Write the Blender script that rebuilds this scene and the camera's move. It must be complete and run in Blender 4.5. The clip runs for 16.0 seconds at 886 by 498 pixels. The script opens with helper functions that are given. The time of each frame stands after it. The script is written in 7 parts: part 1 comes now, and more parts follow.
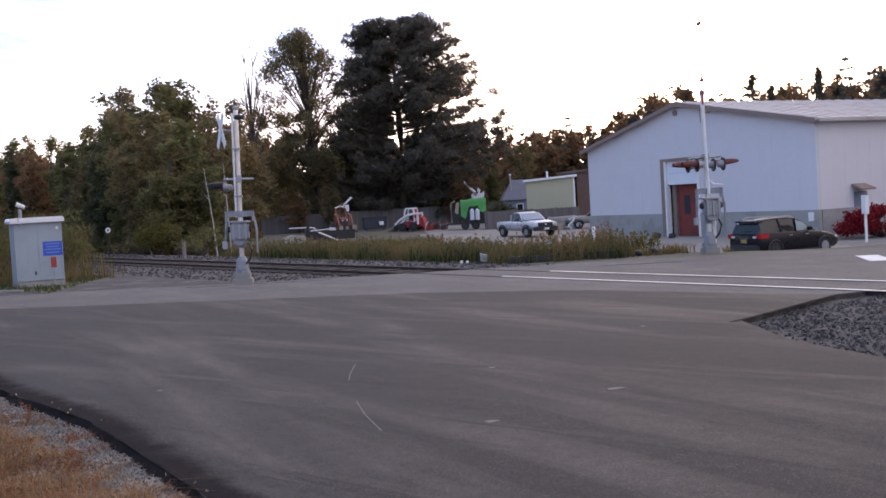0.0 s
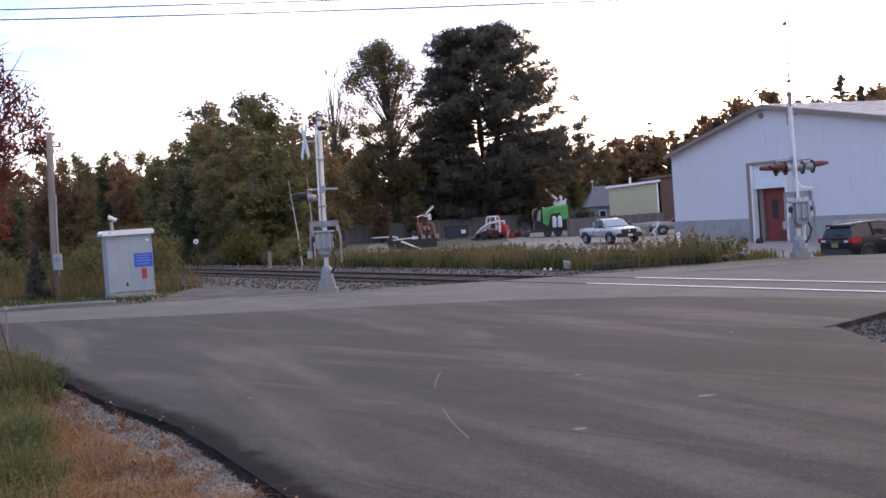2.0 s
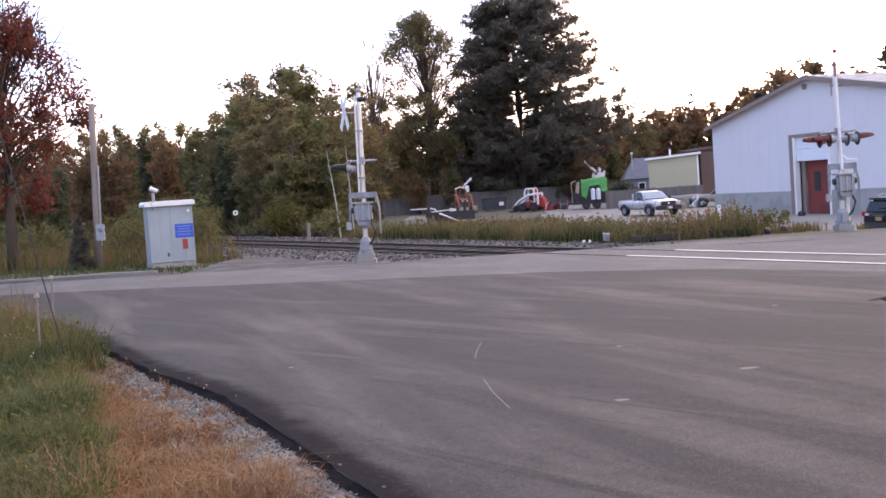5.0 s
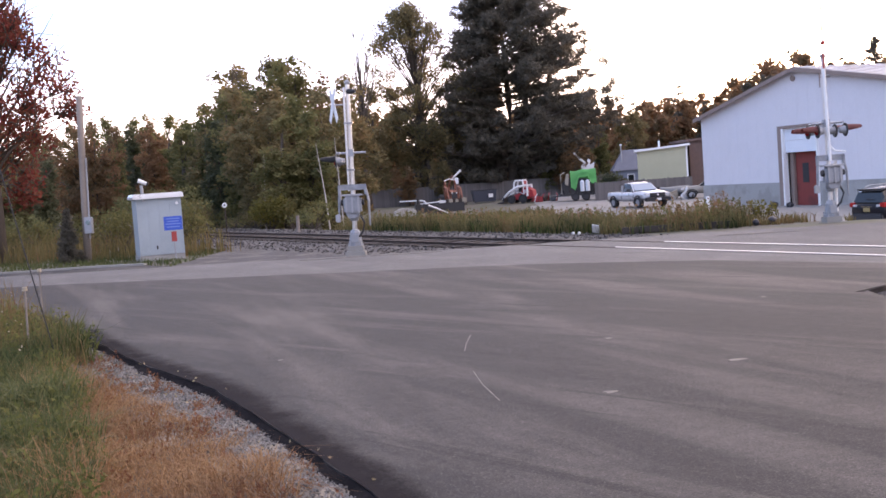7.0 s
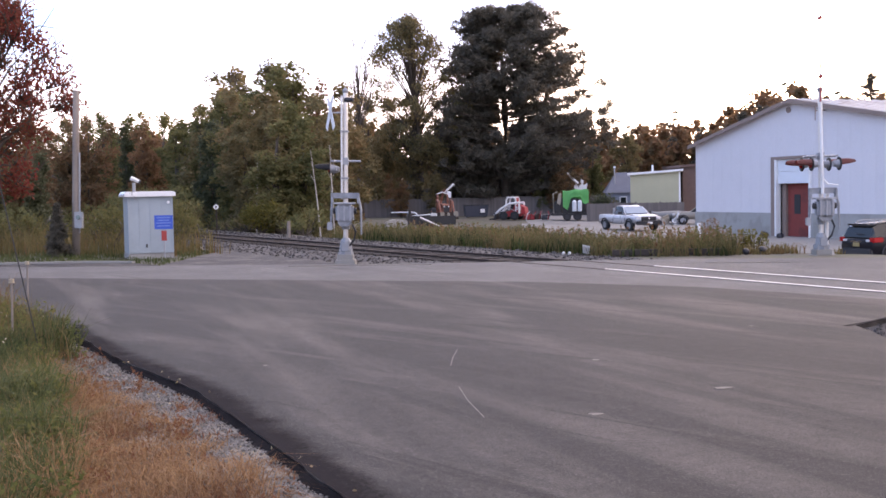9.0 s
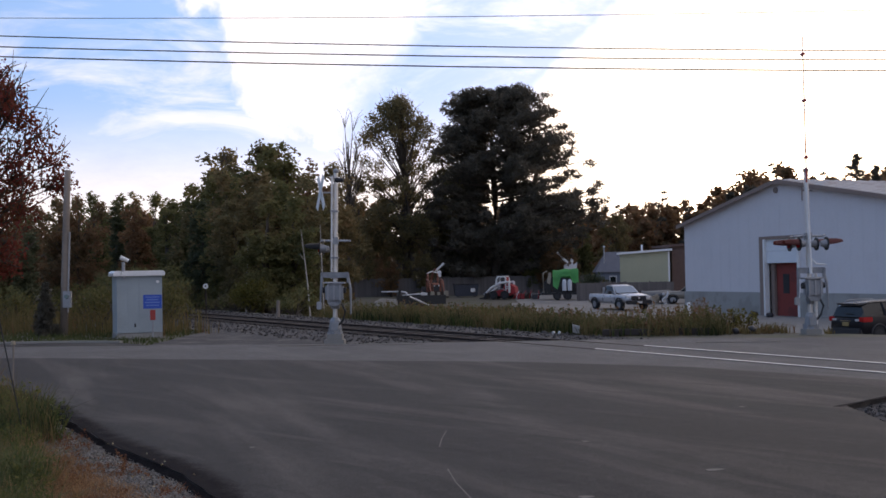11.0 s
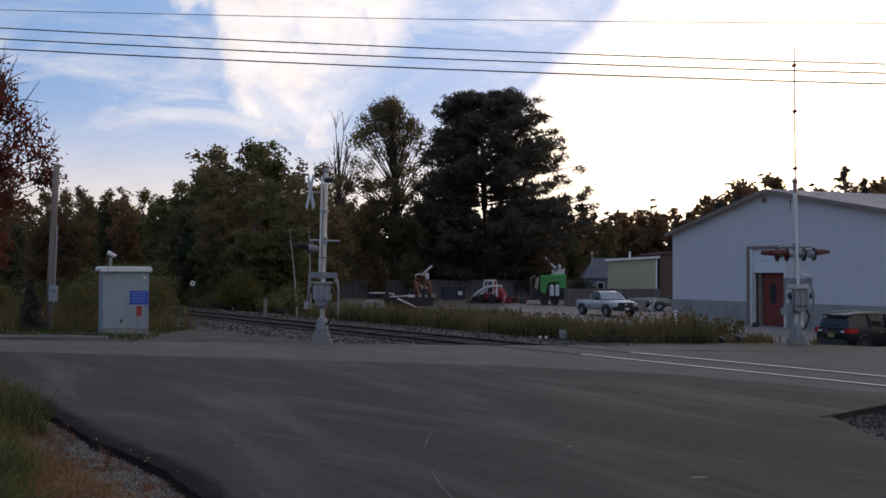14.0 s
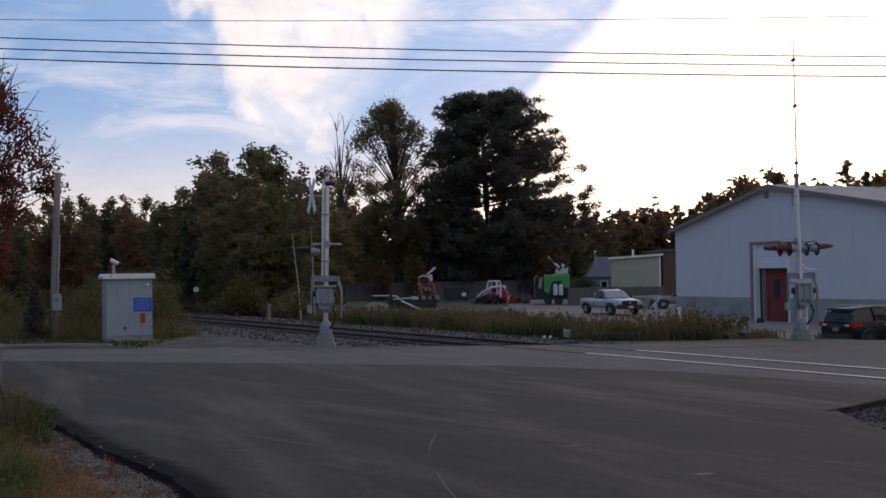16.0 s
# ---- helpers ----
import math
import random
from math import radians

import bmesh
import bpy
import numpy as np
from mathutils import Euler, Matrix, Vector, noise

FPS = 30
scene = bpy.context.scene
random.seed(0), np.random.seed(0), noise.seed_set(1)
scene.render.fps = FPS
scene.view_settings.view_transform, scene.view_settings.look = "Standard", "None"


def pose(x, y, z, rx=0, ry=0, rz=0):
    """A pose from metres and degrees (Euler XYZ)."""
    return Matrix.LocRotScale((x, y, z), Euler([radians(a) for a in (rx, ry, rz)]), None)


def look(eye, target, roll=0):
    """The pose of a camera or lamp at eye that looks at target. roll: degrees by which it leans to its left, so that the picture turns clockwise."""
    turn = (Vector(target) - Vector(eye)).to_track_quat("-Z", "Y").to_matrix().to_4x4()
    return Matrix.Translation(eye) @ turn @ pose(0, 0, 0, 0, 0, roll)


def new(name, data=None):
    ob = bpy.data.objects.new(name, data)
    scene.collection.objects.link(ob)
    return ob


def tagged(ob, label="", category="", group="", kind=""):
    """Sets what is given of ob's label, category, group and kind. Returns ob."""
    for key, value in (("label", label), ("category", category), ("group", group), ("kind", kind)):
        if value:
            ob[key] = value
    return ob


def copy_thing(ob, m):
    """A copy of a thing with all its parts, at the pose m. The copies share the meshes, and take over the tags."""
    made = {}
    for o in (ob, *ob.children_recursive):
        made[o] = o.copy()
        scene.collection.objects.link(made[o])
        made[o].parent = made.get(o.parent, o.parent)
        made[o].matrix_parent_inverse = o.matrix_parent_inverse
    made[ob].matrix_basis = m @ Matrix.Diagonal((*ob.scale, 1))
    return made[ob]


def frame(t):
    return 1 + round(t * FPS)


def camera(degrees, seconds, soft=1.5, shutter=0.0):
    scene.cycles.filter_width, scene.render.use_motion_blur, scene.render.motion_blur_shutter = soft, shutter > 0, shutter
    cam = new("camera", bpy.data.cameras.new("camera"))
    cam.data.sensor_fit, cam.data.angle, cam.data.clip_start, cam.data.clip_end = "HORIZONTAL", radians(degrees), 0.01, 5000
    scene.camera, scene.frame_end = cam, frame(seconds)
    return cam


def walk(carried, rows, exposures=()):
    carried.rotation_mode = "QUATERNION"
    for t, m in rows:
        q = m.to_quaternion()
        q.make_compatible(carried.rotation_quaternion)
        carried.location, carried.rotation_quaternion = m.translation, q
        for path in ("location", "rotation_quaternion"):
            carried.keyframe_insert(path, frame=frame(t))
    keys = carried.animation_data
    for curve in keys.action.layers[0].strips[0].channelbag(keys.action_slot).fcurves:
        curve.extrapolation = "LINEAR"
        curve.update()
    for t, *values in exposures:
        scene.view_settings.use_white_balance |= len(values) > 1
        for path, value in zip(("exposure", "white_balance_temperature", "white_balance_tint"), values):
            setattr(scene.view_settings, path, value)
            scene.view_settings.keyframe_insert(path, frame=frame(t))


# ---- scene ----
cam = camera(44.0, 16.0, soft=1.6)
ROWS = [
    (0, 0.066, -0.034, 1.865, 87.500, 3.324, -4.337),
    (0.5, 0.049, -0.040, 1.882, 88.719, 3.471, -3.293),
    (1, 0.029, -0.000, 1.871, 88.835, 2.734, -1.508),
    (1.5, 0.026, -0.002, 1.865, 88.580, 3.061, -0.558),
    (2, 0.039, -0.005, 1.851, 88.212, 4.089, -0.076),
    (2.5, 0.023, -0.017, 1.850, 87.673, 3.747, 0.176),
    (3, 0.008, -0.013, 1.845, 87.263, 3.982, 0.515),
    (3.5, 0.001, -0.010, 1.856, 87.022, 3.811, 1.502),
    (3.7, -0.009, 0.006, 1.849, 87.067, 4.212, 2.293),
    (6, 0.003, -0.021, 1.840, 86.594, 3.974, 1.433),
    (6.5, 0.000, -0.027, 1.847, 86.453, 4.144, 1.362),
    (7, -0.000, -0.003, 1.846, 86.428, 4.062, 1.334),
    (7.5, -0.013, -0.013, 1.848, 86.483, 3.829, 1.584),
    (8, -0.012, -0.020, 1.849, 87.141, 2.885, 1.337),
    (8.5, -0.018, 0.007, 1.850, 86.856, 2.146, 1.128),
    (9, -0.026, 0.019, 1.850, 87.094, 1.113, 0.938),
    (9.5, -0.016, 0.019, 1.856, 87.550, 0.796, 0.496),
    (10, -0.021, 0.013, 1.864, 89.174, 1.140, 0.542),
    (10.2, -0.007, 0.044, 1.849, 89.976, 1.079, 0.581),
    (12.3, -0.016, -0.025, 1.876, 91.604, 0.848, -0.179),
    (12.5, -0.003, 0.035, 1.864, 91.537, 0.573, -0.177),
    (13, -0.018, 0.021, 1.880, 91.450, 0.116, -0.346),
    (13.5, -0.025, 0.031, 1.856, 91.337, -0.120, -0.229),
    (14, -0.021, 0.026, 1.854, 91.355, -0.182, -0.210),
    (14.5, -0.013, 0.018, 1.855, 91.683, 0.400, 0.012),
    (15, -0.011, 0.034, 1.844, 91.581, 0.687, 0.292),
    (15.5, -0.012, 0.025, 1.846, 91.387, 0.428, 0.206),
    (16, 0.003, 0.042, 1.846, 91.440, 0.885, -0.020),
]
EXPOSURES = [(0.0, 0.84, 7400, 28), (1.5, 0.92, 7400, 28), (2.5, 1.13, 7500, 30), (3.5, 1.43, 7700, 31), (7.0, 1.55, 7700, 31), (9.5, 1.48, 7700, 31), (10.2, 1.05, 7400, 28), (11.2, -0.2, 7250, 21), (12.3, -0.47, 7250, 19), (16.0, -0.47, 7250, 19)]
walk(cam, [(t, pose(x, y, z, rx, ry, rz)) for t, x, y, z, rx, ry, rz in ROWS], EXPOSURES)

# ---- world, sun ----
SUN = Vector((0.3256, 0.9979, 0.0560)).normalized()
SUN_EL, SUN_AZ = math.asin(SUN.z), math.atan2(SUN.x, SUN.y)


class Nodes:
    """A small helper to write node trees in few lines."""

    def __init__(self, tree):
        self.t = tree
        tree.nodes.clear()

    def n(self, kind, **kw):
        nd = self.t.nodes.new(kind)
        if "operation" in kw:
            nd.operation = kw["operation"]
        if "use_clamp" in kw:
            nd.use_clamp = kw["use_clamp"]
        if "data_type" in kw:
            nd.data_type = kw["data_type"]
        if "blend_type" in kw:
            nd.blend_type = kw["blend_type"]
        if "interpolation_type" in kw:
            nd.interpolation_type = kw["interpolation_type"]
        if "vector_type" in kw:
            nd.vector_type = kw["vector_type"]
        return nd

    def link(self, a, b):
        self.t.links.new(a, b)

    def put(self, sock, v):
        if isinstance(v, bpy.types.NodeSocket):
            self.t.links.new(v, sock)
        elif isinstance(v, (tuple, list)) and len(v) == 3 and sock.type == "RGBA":
            sock.default_value = (*v, 1)
        else:
            sock.default_value = v

    def math(self, op, a, b=0.0, c=0.0, clamp=False):
        nd = self.n("ShaderNodeMath", operation=op, use_clamp=clamp)
        for i, v in enumerate((a, b, c)):
            self.put(nd.inputs[i], v)
        return nd.outputs[0]

    def vmath(self, op, a, b=(0, 0, 0)):
        nd = self.n("ShaderNodeVectorMath", operation=op)
        self.put(nd.inputs[0], a), self.put(nd.inputs[1], b)
        return nd.outputs["Value"] if op == "DOT_PRODUCT" else nd.outputs["Vector"]

    def mix(self, f, a, b, blend="MIX"):
        nd = self.n("ShaderNodeMix", data_type="RGBA", blend_type=blend)
        self.put(nd.inputs["Factor"], f), self.put(nd.inputs["A"], a), self.put(nd.inputs["B"], b)
        return nd.outputs["Result"]

    def noise(self, vec, scale, detail=4.0, rough=0.55, distort=0.0):
        nd = self.n("ShaderNodeTexNoise")
        if vec is not None:
            self.link(vec, nd.inputs["Vector"])
        nd.inputs["Scale"].default_value, nd.inputs["Detail"].default_value = scale, detail
        nd.inputs["Roughness"].default_value, nd.inputs["Distortion"].default_value = rough, distort
        return nd.outputs["Fac"]

    def step(self, x, lo, hi):
        nd = self.n("ShaderNodeMapRange", interpolation_type="SMOOTHSTEP")
        self.put(nd.inputs["Value"], x), self.put(nd.inputs["From Min"], lo), self.put(nd.inputs["From Max"], hi)
        return nd.outputs["Result"]

    def ramp(self, fac, stops):
        nd = self.n("ShaderNodeValToRGB")
        els = nd.color_ramp.elements
        while len(els) < len(stops):
            els.new(0.5)
        for e, (p, c) in zip(els, stops):
            e.position, e.color = p, (*c, 1)
        self.put(nd.inputs["Fac"], fac)
        return nd.outputs["Color"]


def build_world():
    w = bpy.data.worlds.new("sky")
    scene.world = w
    w.use_nodes = True
    k = Nodes(w.node_tree)
    out = k.n("ShaderNodeOutputWorld")
    sky = k.n("ShaderNodeTexSky")
    sky.sky_type, sky.sun_disc, sky.sun_elevation, sky.sun_rotation = "NISHITA", False, SUN_EL, SUN_AZ
    sky.air_density, sky.dust_density, sky.ozone_density = 1.0, 0.6, 2.0
    d = k.n("ShaderNodeTexCoord").outputs["Generated"]
    sep = k.n("ShaderNodeSeparateXYZ")
    k.link(d, sep.inputs[0])
    az0 = k.math("ARCTAN2", sep.outputs["X"], sep.outputs["Y"])
    el0 = k.math("ARCSINE", sep.outputs["Z"])
    # high thin clouds, streaming away from the sunrise
    wob = k.noise(d, 9.0, 5, 0.6)
    wob2 = k.noise(d, 26.0, 4, 0.6)
    dis = k.math("ADD", k.math("MULTIPLY", k.math("SUBTRACT", wob, 0.5), 0.13), k.math("MULTIPLY", k.math("SUBTRACT", wob2, 0.5), 0.05))
    az = k.math("ADD", az0, dis)
    el = k.math("ADD", el0, k.math("MULTIPLY", dis, 0.7))
    # broad bright bank round the sun
    right = k.step(k.math("SUBTRACT", az, k.math("MULTIPLY_ADD", el, 0.85, -0.047)), -0.012, 0.022)
    # fan of cirrus left of the pine
    fl = k.math("SUBTRACT", az, k.math("MULTIPLY_ADD", el, -1.0, -0.02))
    fr = k.math("SUBTRACT", k.math("MULTIPLY_ADD", el, 0.53, -0.160), az)
    fan = k.math("MULTIPLY", k.step(fl, -0.01, 0.04), k.step(fr, -0.03, 0.03))
    # wisps everywhere
    grain = k.step(k.noise(d, 14.0, 6, 0.65, 0.8), 0.30, 0.56)
    fan = k.math("MULTIPLY", fan, k.math("MULTIPLY_ADD", grain, 0.5, 0.5))
    cm = k.n("ShaderNodeMapping")
    cm.inputs["Scale"].default_value = (3.0, 3.0, 9.0)
    cm.inputs["Rotation"].default_value = (0, 0.45, 0)
    k.link(d, cm.inputs[0])
    wisp = k.step(k.noise(cm.outputs[0], 2.2, 6, 0.62, 0.6), 0.46, 0.75)
    low = k.step(el0, 0.17, 0.03)
    c = k.math("MAXIMUM", right, fan)
    c = k.math("MAXIMUM", c, k.math("MULTIPLY", wisp, 0.6))
    c = k.math("MAXIMUM", c, k.math("MULTIPLY", low, 0.85))
    # clear blue dome on the side away from the sunrise
    away = k.step(k.vmath("DOT_PRODUCT", d, (SUN.x, SUN.y, 0.0)), 0.15, -0.5)
    c = k.math("MULTIPLY", c, k.math("MULTIPLY_ADD", away, -0.5, 1.0))
    tex = k.math("MULTIPLY_ADD", k.noise(cm.outputs[0], 6.0, 6, 0.65), 0.5, 0.72)
    dot = k.math("MAXIMUM", k.vmath("DOT_PRODUCT", d, tuple(SUN)), 0.0)
    g1 = k.math("POWER", dot, 220.0)
    g2 = k.math("POWER", dot, 22.0)
    clear = k.mix(1.0, sky.outputs[0], (CLEAR, CLEAR, CLEAR), "MULTIPLY")
    clear = k.mix(0.66, clear, (0.27, 0.53, 1.0))
    cloud = k.mix(low, (0.80, 0.84, 0.90), (0.86, 0.82, 0.74))
    cloud = k.mix(g2, cloud, (1.5, 1.38, 1.18))
    cloud = k.mix(1.0, cloud, tex, "MULTIPLY")
    col = k.mix(c, clear, cloud)
    # the sky is brightest on the side of the sunrise
    ahead = k.step(k.vmath("DOT_PRODUCT", d, (SUN.x, SUN.y, 0.0)), 0.30, 0.95)
    vs = k.n("ShaderNodeVectorMath", operation="SCALE")
    k.link(col, vs.inputs[0])
    k.put(vs.inputs["Scale"], k.math("MULTIPLY_ADD", ahead, 0.75, 0.85))
    col = k.mix(1.0, vs.outputs["Vector"], k.mix(away, (1.0, 1.0, 1.0), (1.36, 1.32, 1.30)), "MULTIPLY")
    glow = k.mix(g1, (0, 0, 0), (3.2, 2.5, 1.6))
    glow2 = k.mix(g2, (0, 0, 0), (0.36, 0.31, 0.24))
    col = k.mix(1.0, col, glow, "ADD")
    col = k.mix(1.0, col, glow2, "ADD")
    # below the horizon: dim earth
    col = k.mix(k.step(el0, -0.02, -0.06), col, (0.05, 0.05, 0.045))
    bg = k.n("ShaderNodeBackground")
    k.link(col, bg.inputs[0])
    bg.inputs[1].default_value = SKY
    k.link(bg.outputs[0], out.inputs[0])


CLEAR, SKY = 0.10, 1.0
build_world()
sun = new("sun", bpy.data.lights.new("sun", "SUN"))
sun.data.energy, sun.data.angle, sun.data.color = 2.2, radians(0.6), (1.0, 0.72, 0.45)
sun.matrix_basis = look((0, 0, 60), Vector((0, 0, 60)) - SUN)

# ---- materials ----
MATS = {}


def surface(name, base, rough=0.7, metal=0.0, var=0.25, scale=3.0, fine=60.0, bump=0.0, bump_scale=80.0, second=None, patch=(0.45, 0.65), per_object=0.0, spec=0.5, island=0.0):
    """A node material: base colour with stains at two scales, a second colour in patches, relief and uneven gloss."""
    m = bpy.data.materials.new(name)
    m.use_nodes = True
    k = Nodes(m.node_tree)
    out, b = k.n("ShaderNodeOutputMaterial"), k.n("ShaderNodeBsdfPrincipled")
    k.link(b.outputs[0], out.inputs[0])
    co = k.n("ShaderNodeTexCoord").outputs["Object"]
    big, small = k.noise(co, scale, 5, 0.6), k.noise(co, fine, 3, 0.6)
    col = base
    if second:
        col = k.mix(k.step(big, *patch), base, second)
    shade = k.math("ADD", k.math("MULTIPLY_ADD", k.math("SUBTRACT", big, 0.5), 2 * var, 1.0), k.math("MULTIPLY", k.math("SUBTRACT", small, 0.5), 1.4 * var))
    if per_object:
        rnd = k.n("ShaderNodeObjectInfo").outputs["Random"]
        shade = k.math("MULTIPLY", shade, k.math("MULTIPLY_ADD", rnd, 2 * per_object, 1 - per_object))
    if island:
        rnd = k.n("ShaderNodeNewGeometry").outputs["Random Per Island"]
        shade = k.math("MULTIPLY", shade, k.math("MULTIPLY_ADD", rnd, 2 * island, 1 - island))
    vm = k.n("ShaderNodeVectorMath", operation="SCALE")
    k.put(vm.inputs[0], col if isinstance(col, bpy.types.NodeSocket) else tuple(col))
    k.put(vm.inputs["Scale"], shade)
    k.link(vm.outputs["Vector"], b.inputs["Base Color"])
    k.put(b.inputs["Roughness"], k.math("MULTIPLY_ADD", k.math("SUBTRACT", big, 0.5), 0.25, rough, True))
    b.inputs["Metallic"].default_value = metal
    b.inputs["Specular IOR Level"].default_value = spec
    if bump:
        bp = k.n("ShaderNodeBump")
        bp.inputs["Strength"].default_value, bp.inputs["Distance"].default_value = bump, 0.02
        k.link(k.noise(co, bump_scale, 4, 0.65), bp.inputs["Height"])
        k.link(bp.outputs[0], b.inputs["Normal"])
    MATS[name] = m
    return m


def foliage(name, colours, through_light=0.48, rough=0.6):
    """Leaves and blades: colour varies from leaf to leaf and over the crown, some light passes through."""
    m = bpy.data.materials.new(name)
    m.use_nodes = True
    k = Nodes(m.node_tree)
    out, b, tr, mx = k.n("ShaderNodeOutputMaterial"), k.n("ShaderNodeBsdfPrincipled"), k.n("ShaderNodeBsdfTranslucent"), k.n("ShaderNodeMixShader")
    isl = k.n("ShaderNodeNewGeometry").outputs["Random Per Island"]
    obj = k.n("ShaderNodeObjectInfo").outputs["Random"]
    co = k.n("ShaderNodeTexCoord").outputs["Object"]
    f = k.math("ADD", k.math("MULTIPLY", isl, 0.45), k.math("MULTIPLY_ADD", k.math("SUBTRACT", k.noise(co, 0.35, 3), 0.5), 1.5, 0.28))
    f = k.math("ADD", f, k.math("MULTIPLY", k.math("SUBTRACT", obj, 0.5), 0.35), clamp=True)
    n = len(colours)
    col = k.ramp(f, [(i / max(1, n - 1), c) for i, c in enumerate(colours)])
    k.link(col, b.inputs["Base Color"]), k.link(col, tr.inputs[0])
    b.inputs["Roughness"].default_value = rough
    b.inputs["Specular IOR Level"].default_value = 0.08
    mx.inputs[0].default_value = through_light
    k.link(b.outputs[0], mx.inputs[1]), k.link(tr.outputs[0], mx.inputs[2]), k.link(mx.outputs[0], out.inputs[0])
    MATS[name] = m
    return m


def asphalt_material(name, base, streak, aggregate, tan):
    """Asphalt with aggregate, tyre-swept streaks and dusty patches."""
    m = bpy.data.materials.new(name)
    m.use_nodes = True
    k = Nodes(m.node_tree)
    out, b = k.n("ShaderNodeOutputMaterial"), k.n("ShaderNodeBsdfPrincipled")
    k.link(b.outputs[0], out.inputs[0])
    co = k.n("ShaderNodeTexCoord").outputs["Object"]
    mp = k.n("ShaderNodeMapping", vector_type="TEXTURE")
    mp.inputs["Rotation"].default_value, mp.inputs["Scale"].default_value = (0, 0, radians(-66)), (9.0, 1.1, 1)
    k.link(co, mp.inputs[0])
    mp2 = k.n("ShaderNodeMapping", vector_type="TEXTURE")
    mp2.inputs["Rotation"].default_value, mp2.inputs["Scale"].default_value = (0, 0, radians(-45)), (10.0, 0.9, 1)
    k.link(co, mp2.inputs[0])
    st = k.step(k.noise(mp.outputs[0], 1.0, 4, 0.55, 0.4), 0.44, 0.72)
    st2 = k.step(k.noise(mp2.outputs[0], 1.2, 4, 0.6, 0.5), 0.5, 0.75)
    agg = k.math("ADD", k.math("MULTIPLY", k.noise(co, 230.0, 2, 0.7), 0.5), k.math("MULTIPLY", k.noise(co, 62.0, 3, 0.75), 0.5))
    dots = k.step(k.noise(co, 34.0, 2, 0.5), 0.66, 0.72)
    grains = k.step(k.noise(co, 85.0, 2, 0.6), 0.56, 0.68)
    pits = k.step(k.noise(co, 70.0, 2, 0.6), 0.46, 0.34)
    blot = k.noise(co, 0.6, 5, 0.6)
    dark = k.step(k.noise(mp2.outputs[0], 2.4, 3, 0.6, 0.8), 0.60, 0.70)
    f = k.math("MULTIPLY", k.math("MAXIMUM", st, k.math("MULTIPLY", st2, 0.8)), streak, clamp=True)
    col = k.mix(f, base, tan)
    col = k.mix(k.math("MULTIPLY", dark, 0.75), col, tuple(c * 0.55 for c in base))
    col = k.mix(k.math("MULTIPLY", dots, 0.4), col, aggregate)
    col = k.mix(k.math("MULTIPLY", grains, 0.38), col, aggregate)
    col = k.mix(k.math("MULTIPLY", pits, 0.6), col, tuple(c * 0.3 for c in base))
    sh = k.math("ADD", k.math("MULTIPLY_ADD", k.math("SUBTRACT", agg, 0.5), 4.4, 1.0), k.math("MULTIPLY", k.math("ADD", k.math("SUBTRACT", blot, 0.5), k.math("SUBTRACT", k.noise(co, 6.0, 4, 0.65), 0.5)), 0.85))
    vm = k.n("ShaderNodeVectorMath", operation="SCALE")
    k.link(col, vm.inputs[0]), k.put(vm.inputs["Scale"], sh)
    k.link(vm.outputs["Vector"], b.inputs["Base Color"])
    b.inputs["Roughness"].default_value = 0.78
    b.inputs["Specular IOR Level"].default_value = 0.22
    bp = k.n("ShaderNodeBump")
    bp.inputs["Strength"].default_value, bp.inputs["Distance"].default_value = 0.5, 0.006
    k.link(agg, bp.inputs["Height"]), k.link(bp.outputs[0], b.inputs["Normal"])
    MATS[name] = m
    return m


def glass_material(name, tint):
    m = bpy.data.materials.new(name)
    m.use_nodes = True
    b = m.node_tree.nodes["Principled BSDF"]
    b.inputs["Base Color"].default_value = (*tint, 1)
    b.inputs["Roughness"].default_value = 0.06
    b.inputs["Specular IOR Level"].default_value = 0.4
    b.inputs["Coat Weight"].default_value = 0.2
    b.inputs["Coat Roughness"].default_value = 0.03
    MATS[name] = m
    return m


def corrugated(name, base, rough, pitch, second):
    """Ribbed painted sheet metal: ribs stand upright."""
    m = surface(name, base, rough, 0.0, 0.10, 0.6, 14.0, second=second, patch=(0.5, 0.8))
    return m


surface("ground_soil", (0.105, 0.092, 0.072), 0.95, var=0.35, scale=0.7, fine=30, bump=0.6, bump_scale=25, second=(0.075, 0.078, 0.04))
surface("lot_gravel", (0.23, 0.215, 0.20), 0.95, var=0.22, scale=0.5, fine=40, bump=0.5, bump_scale=60, second=(0.17, 0.16, 0.145))
surface("ballast_bed", (0.050, 0.045, 0.044), 0.95, var=0.45, scale=1.2, fine=26, bump=1.0, bump_scale=24, second=(0.090, 0.080, 0.074))
surface("ballast_stone", (0.072, 0.066, 0.064), 0.9, var=0.3, scale=6, fine=60, bump=0.4, bump_scale=40, second=(0.095, 0.086, 0.080), island=0.65)
surface("shoulder_gravel", (0.155, 0.143, 0.128), 0.95, var=0.4, scale=3, fine=60, bump=0.9, bump_scale=60, second=(0.26, 0.22, 0.17))
surface("shoulder_stone", (0.165, 0.15, 0.135), 0.9, var=0.3, scale=9, fine=60, second=(0.22, 0.20, 0.18), island=0.5)
asphalt_material("asphalt_new", (0.0205, 0.0190, 0.0192), 1.0, (0.155, 0.143, 0.13), (0.080, 0.070, 0.062))
asphalt_material("asphalt_old", (0.094, 0.089, 0.087), 0.6, (0.25, 0.24, 0.23), (0.128, 0.119, 0.112))
surface("concrete", (0.36, 0.35, 0.33), 0.9, var=0.25, scale=0.9, fine=20, bump=0.3, second=(0.27, 0.26, 0.24))
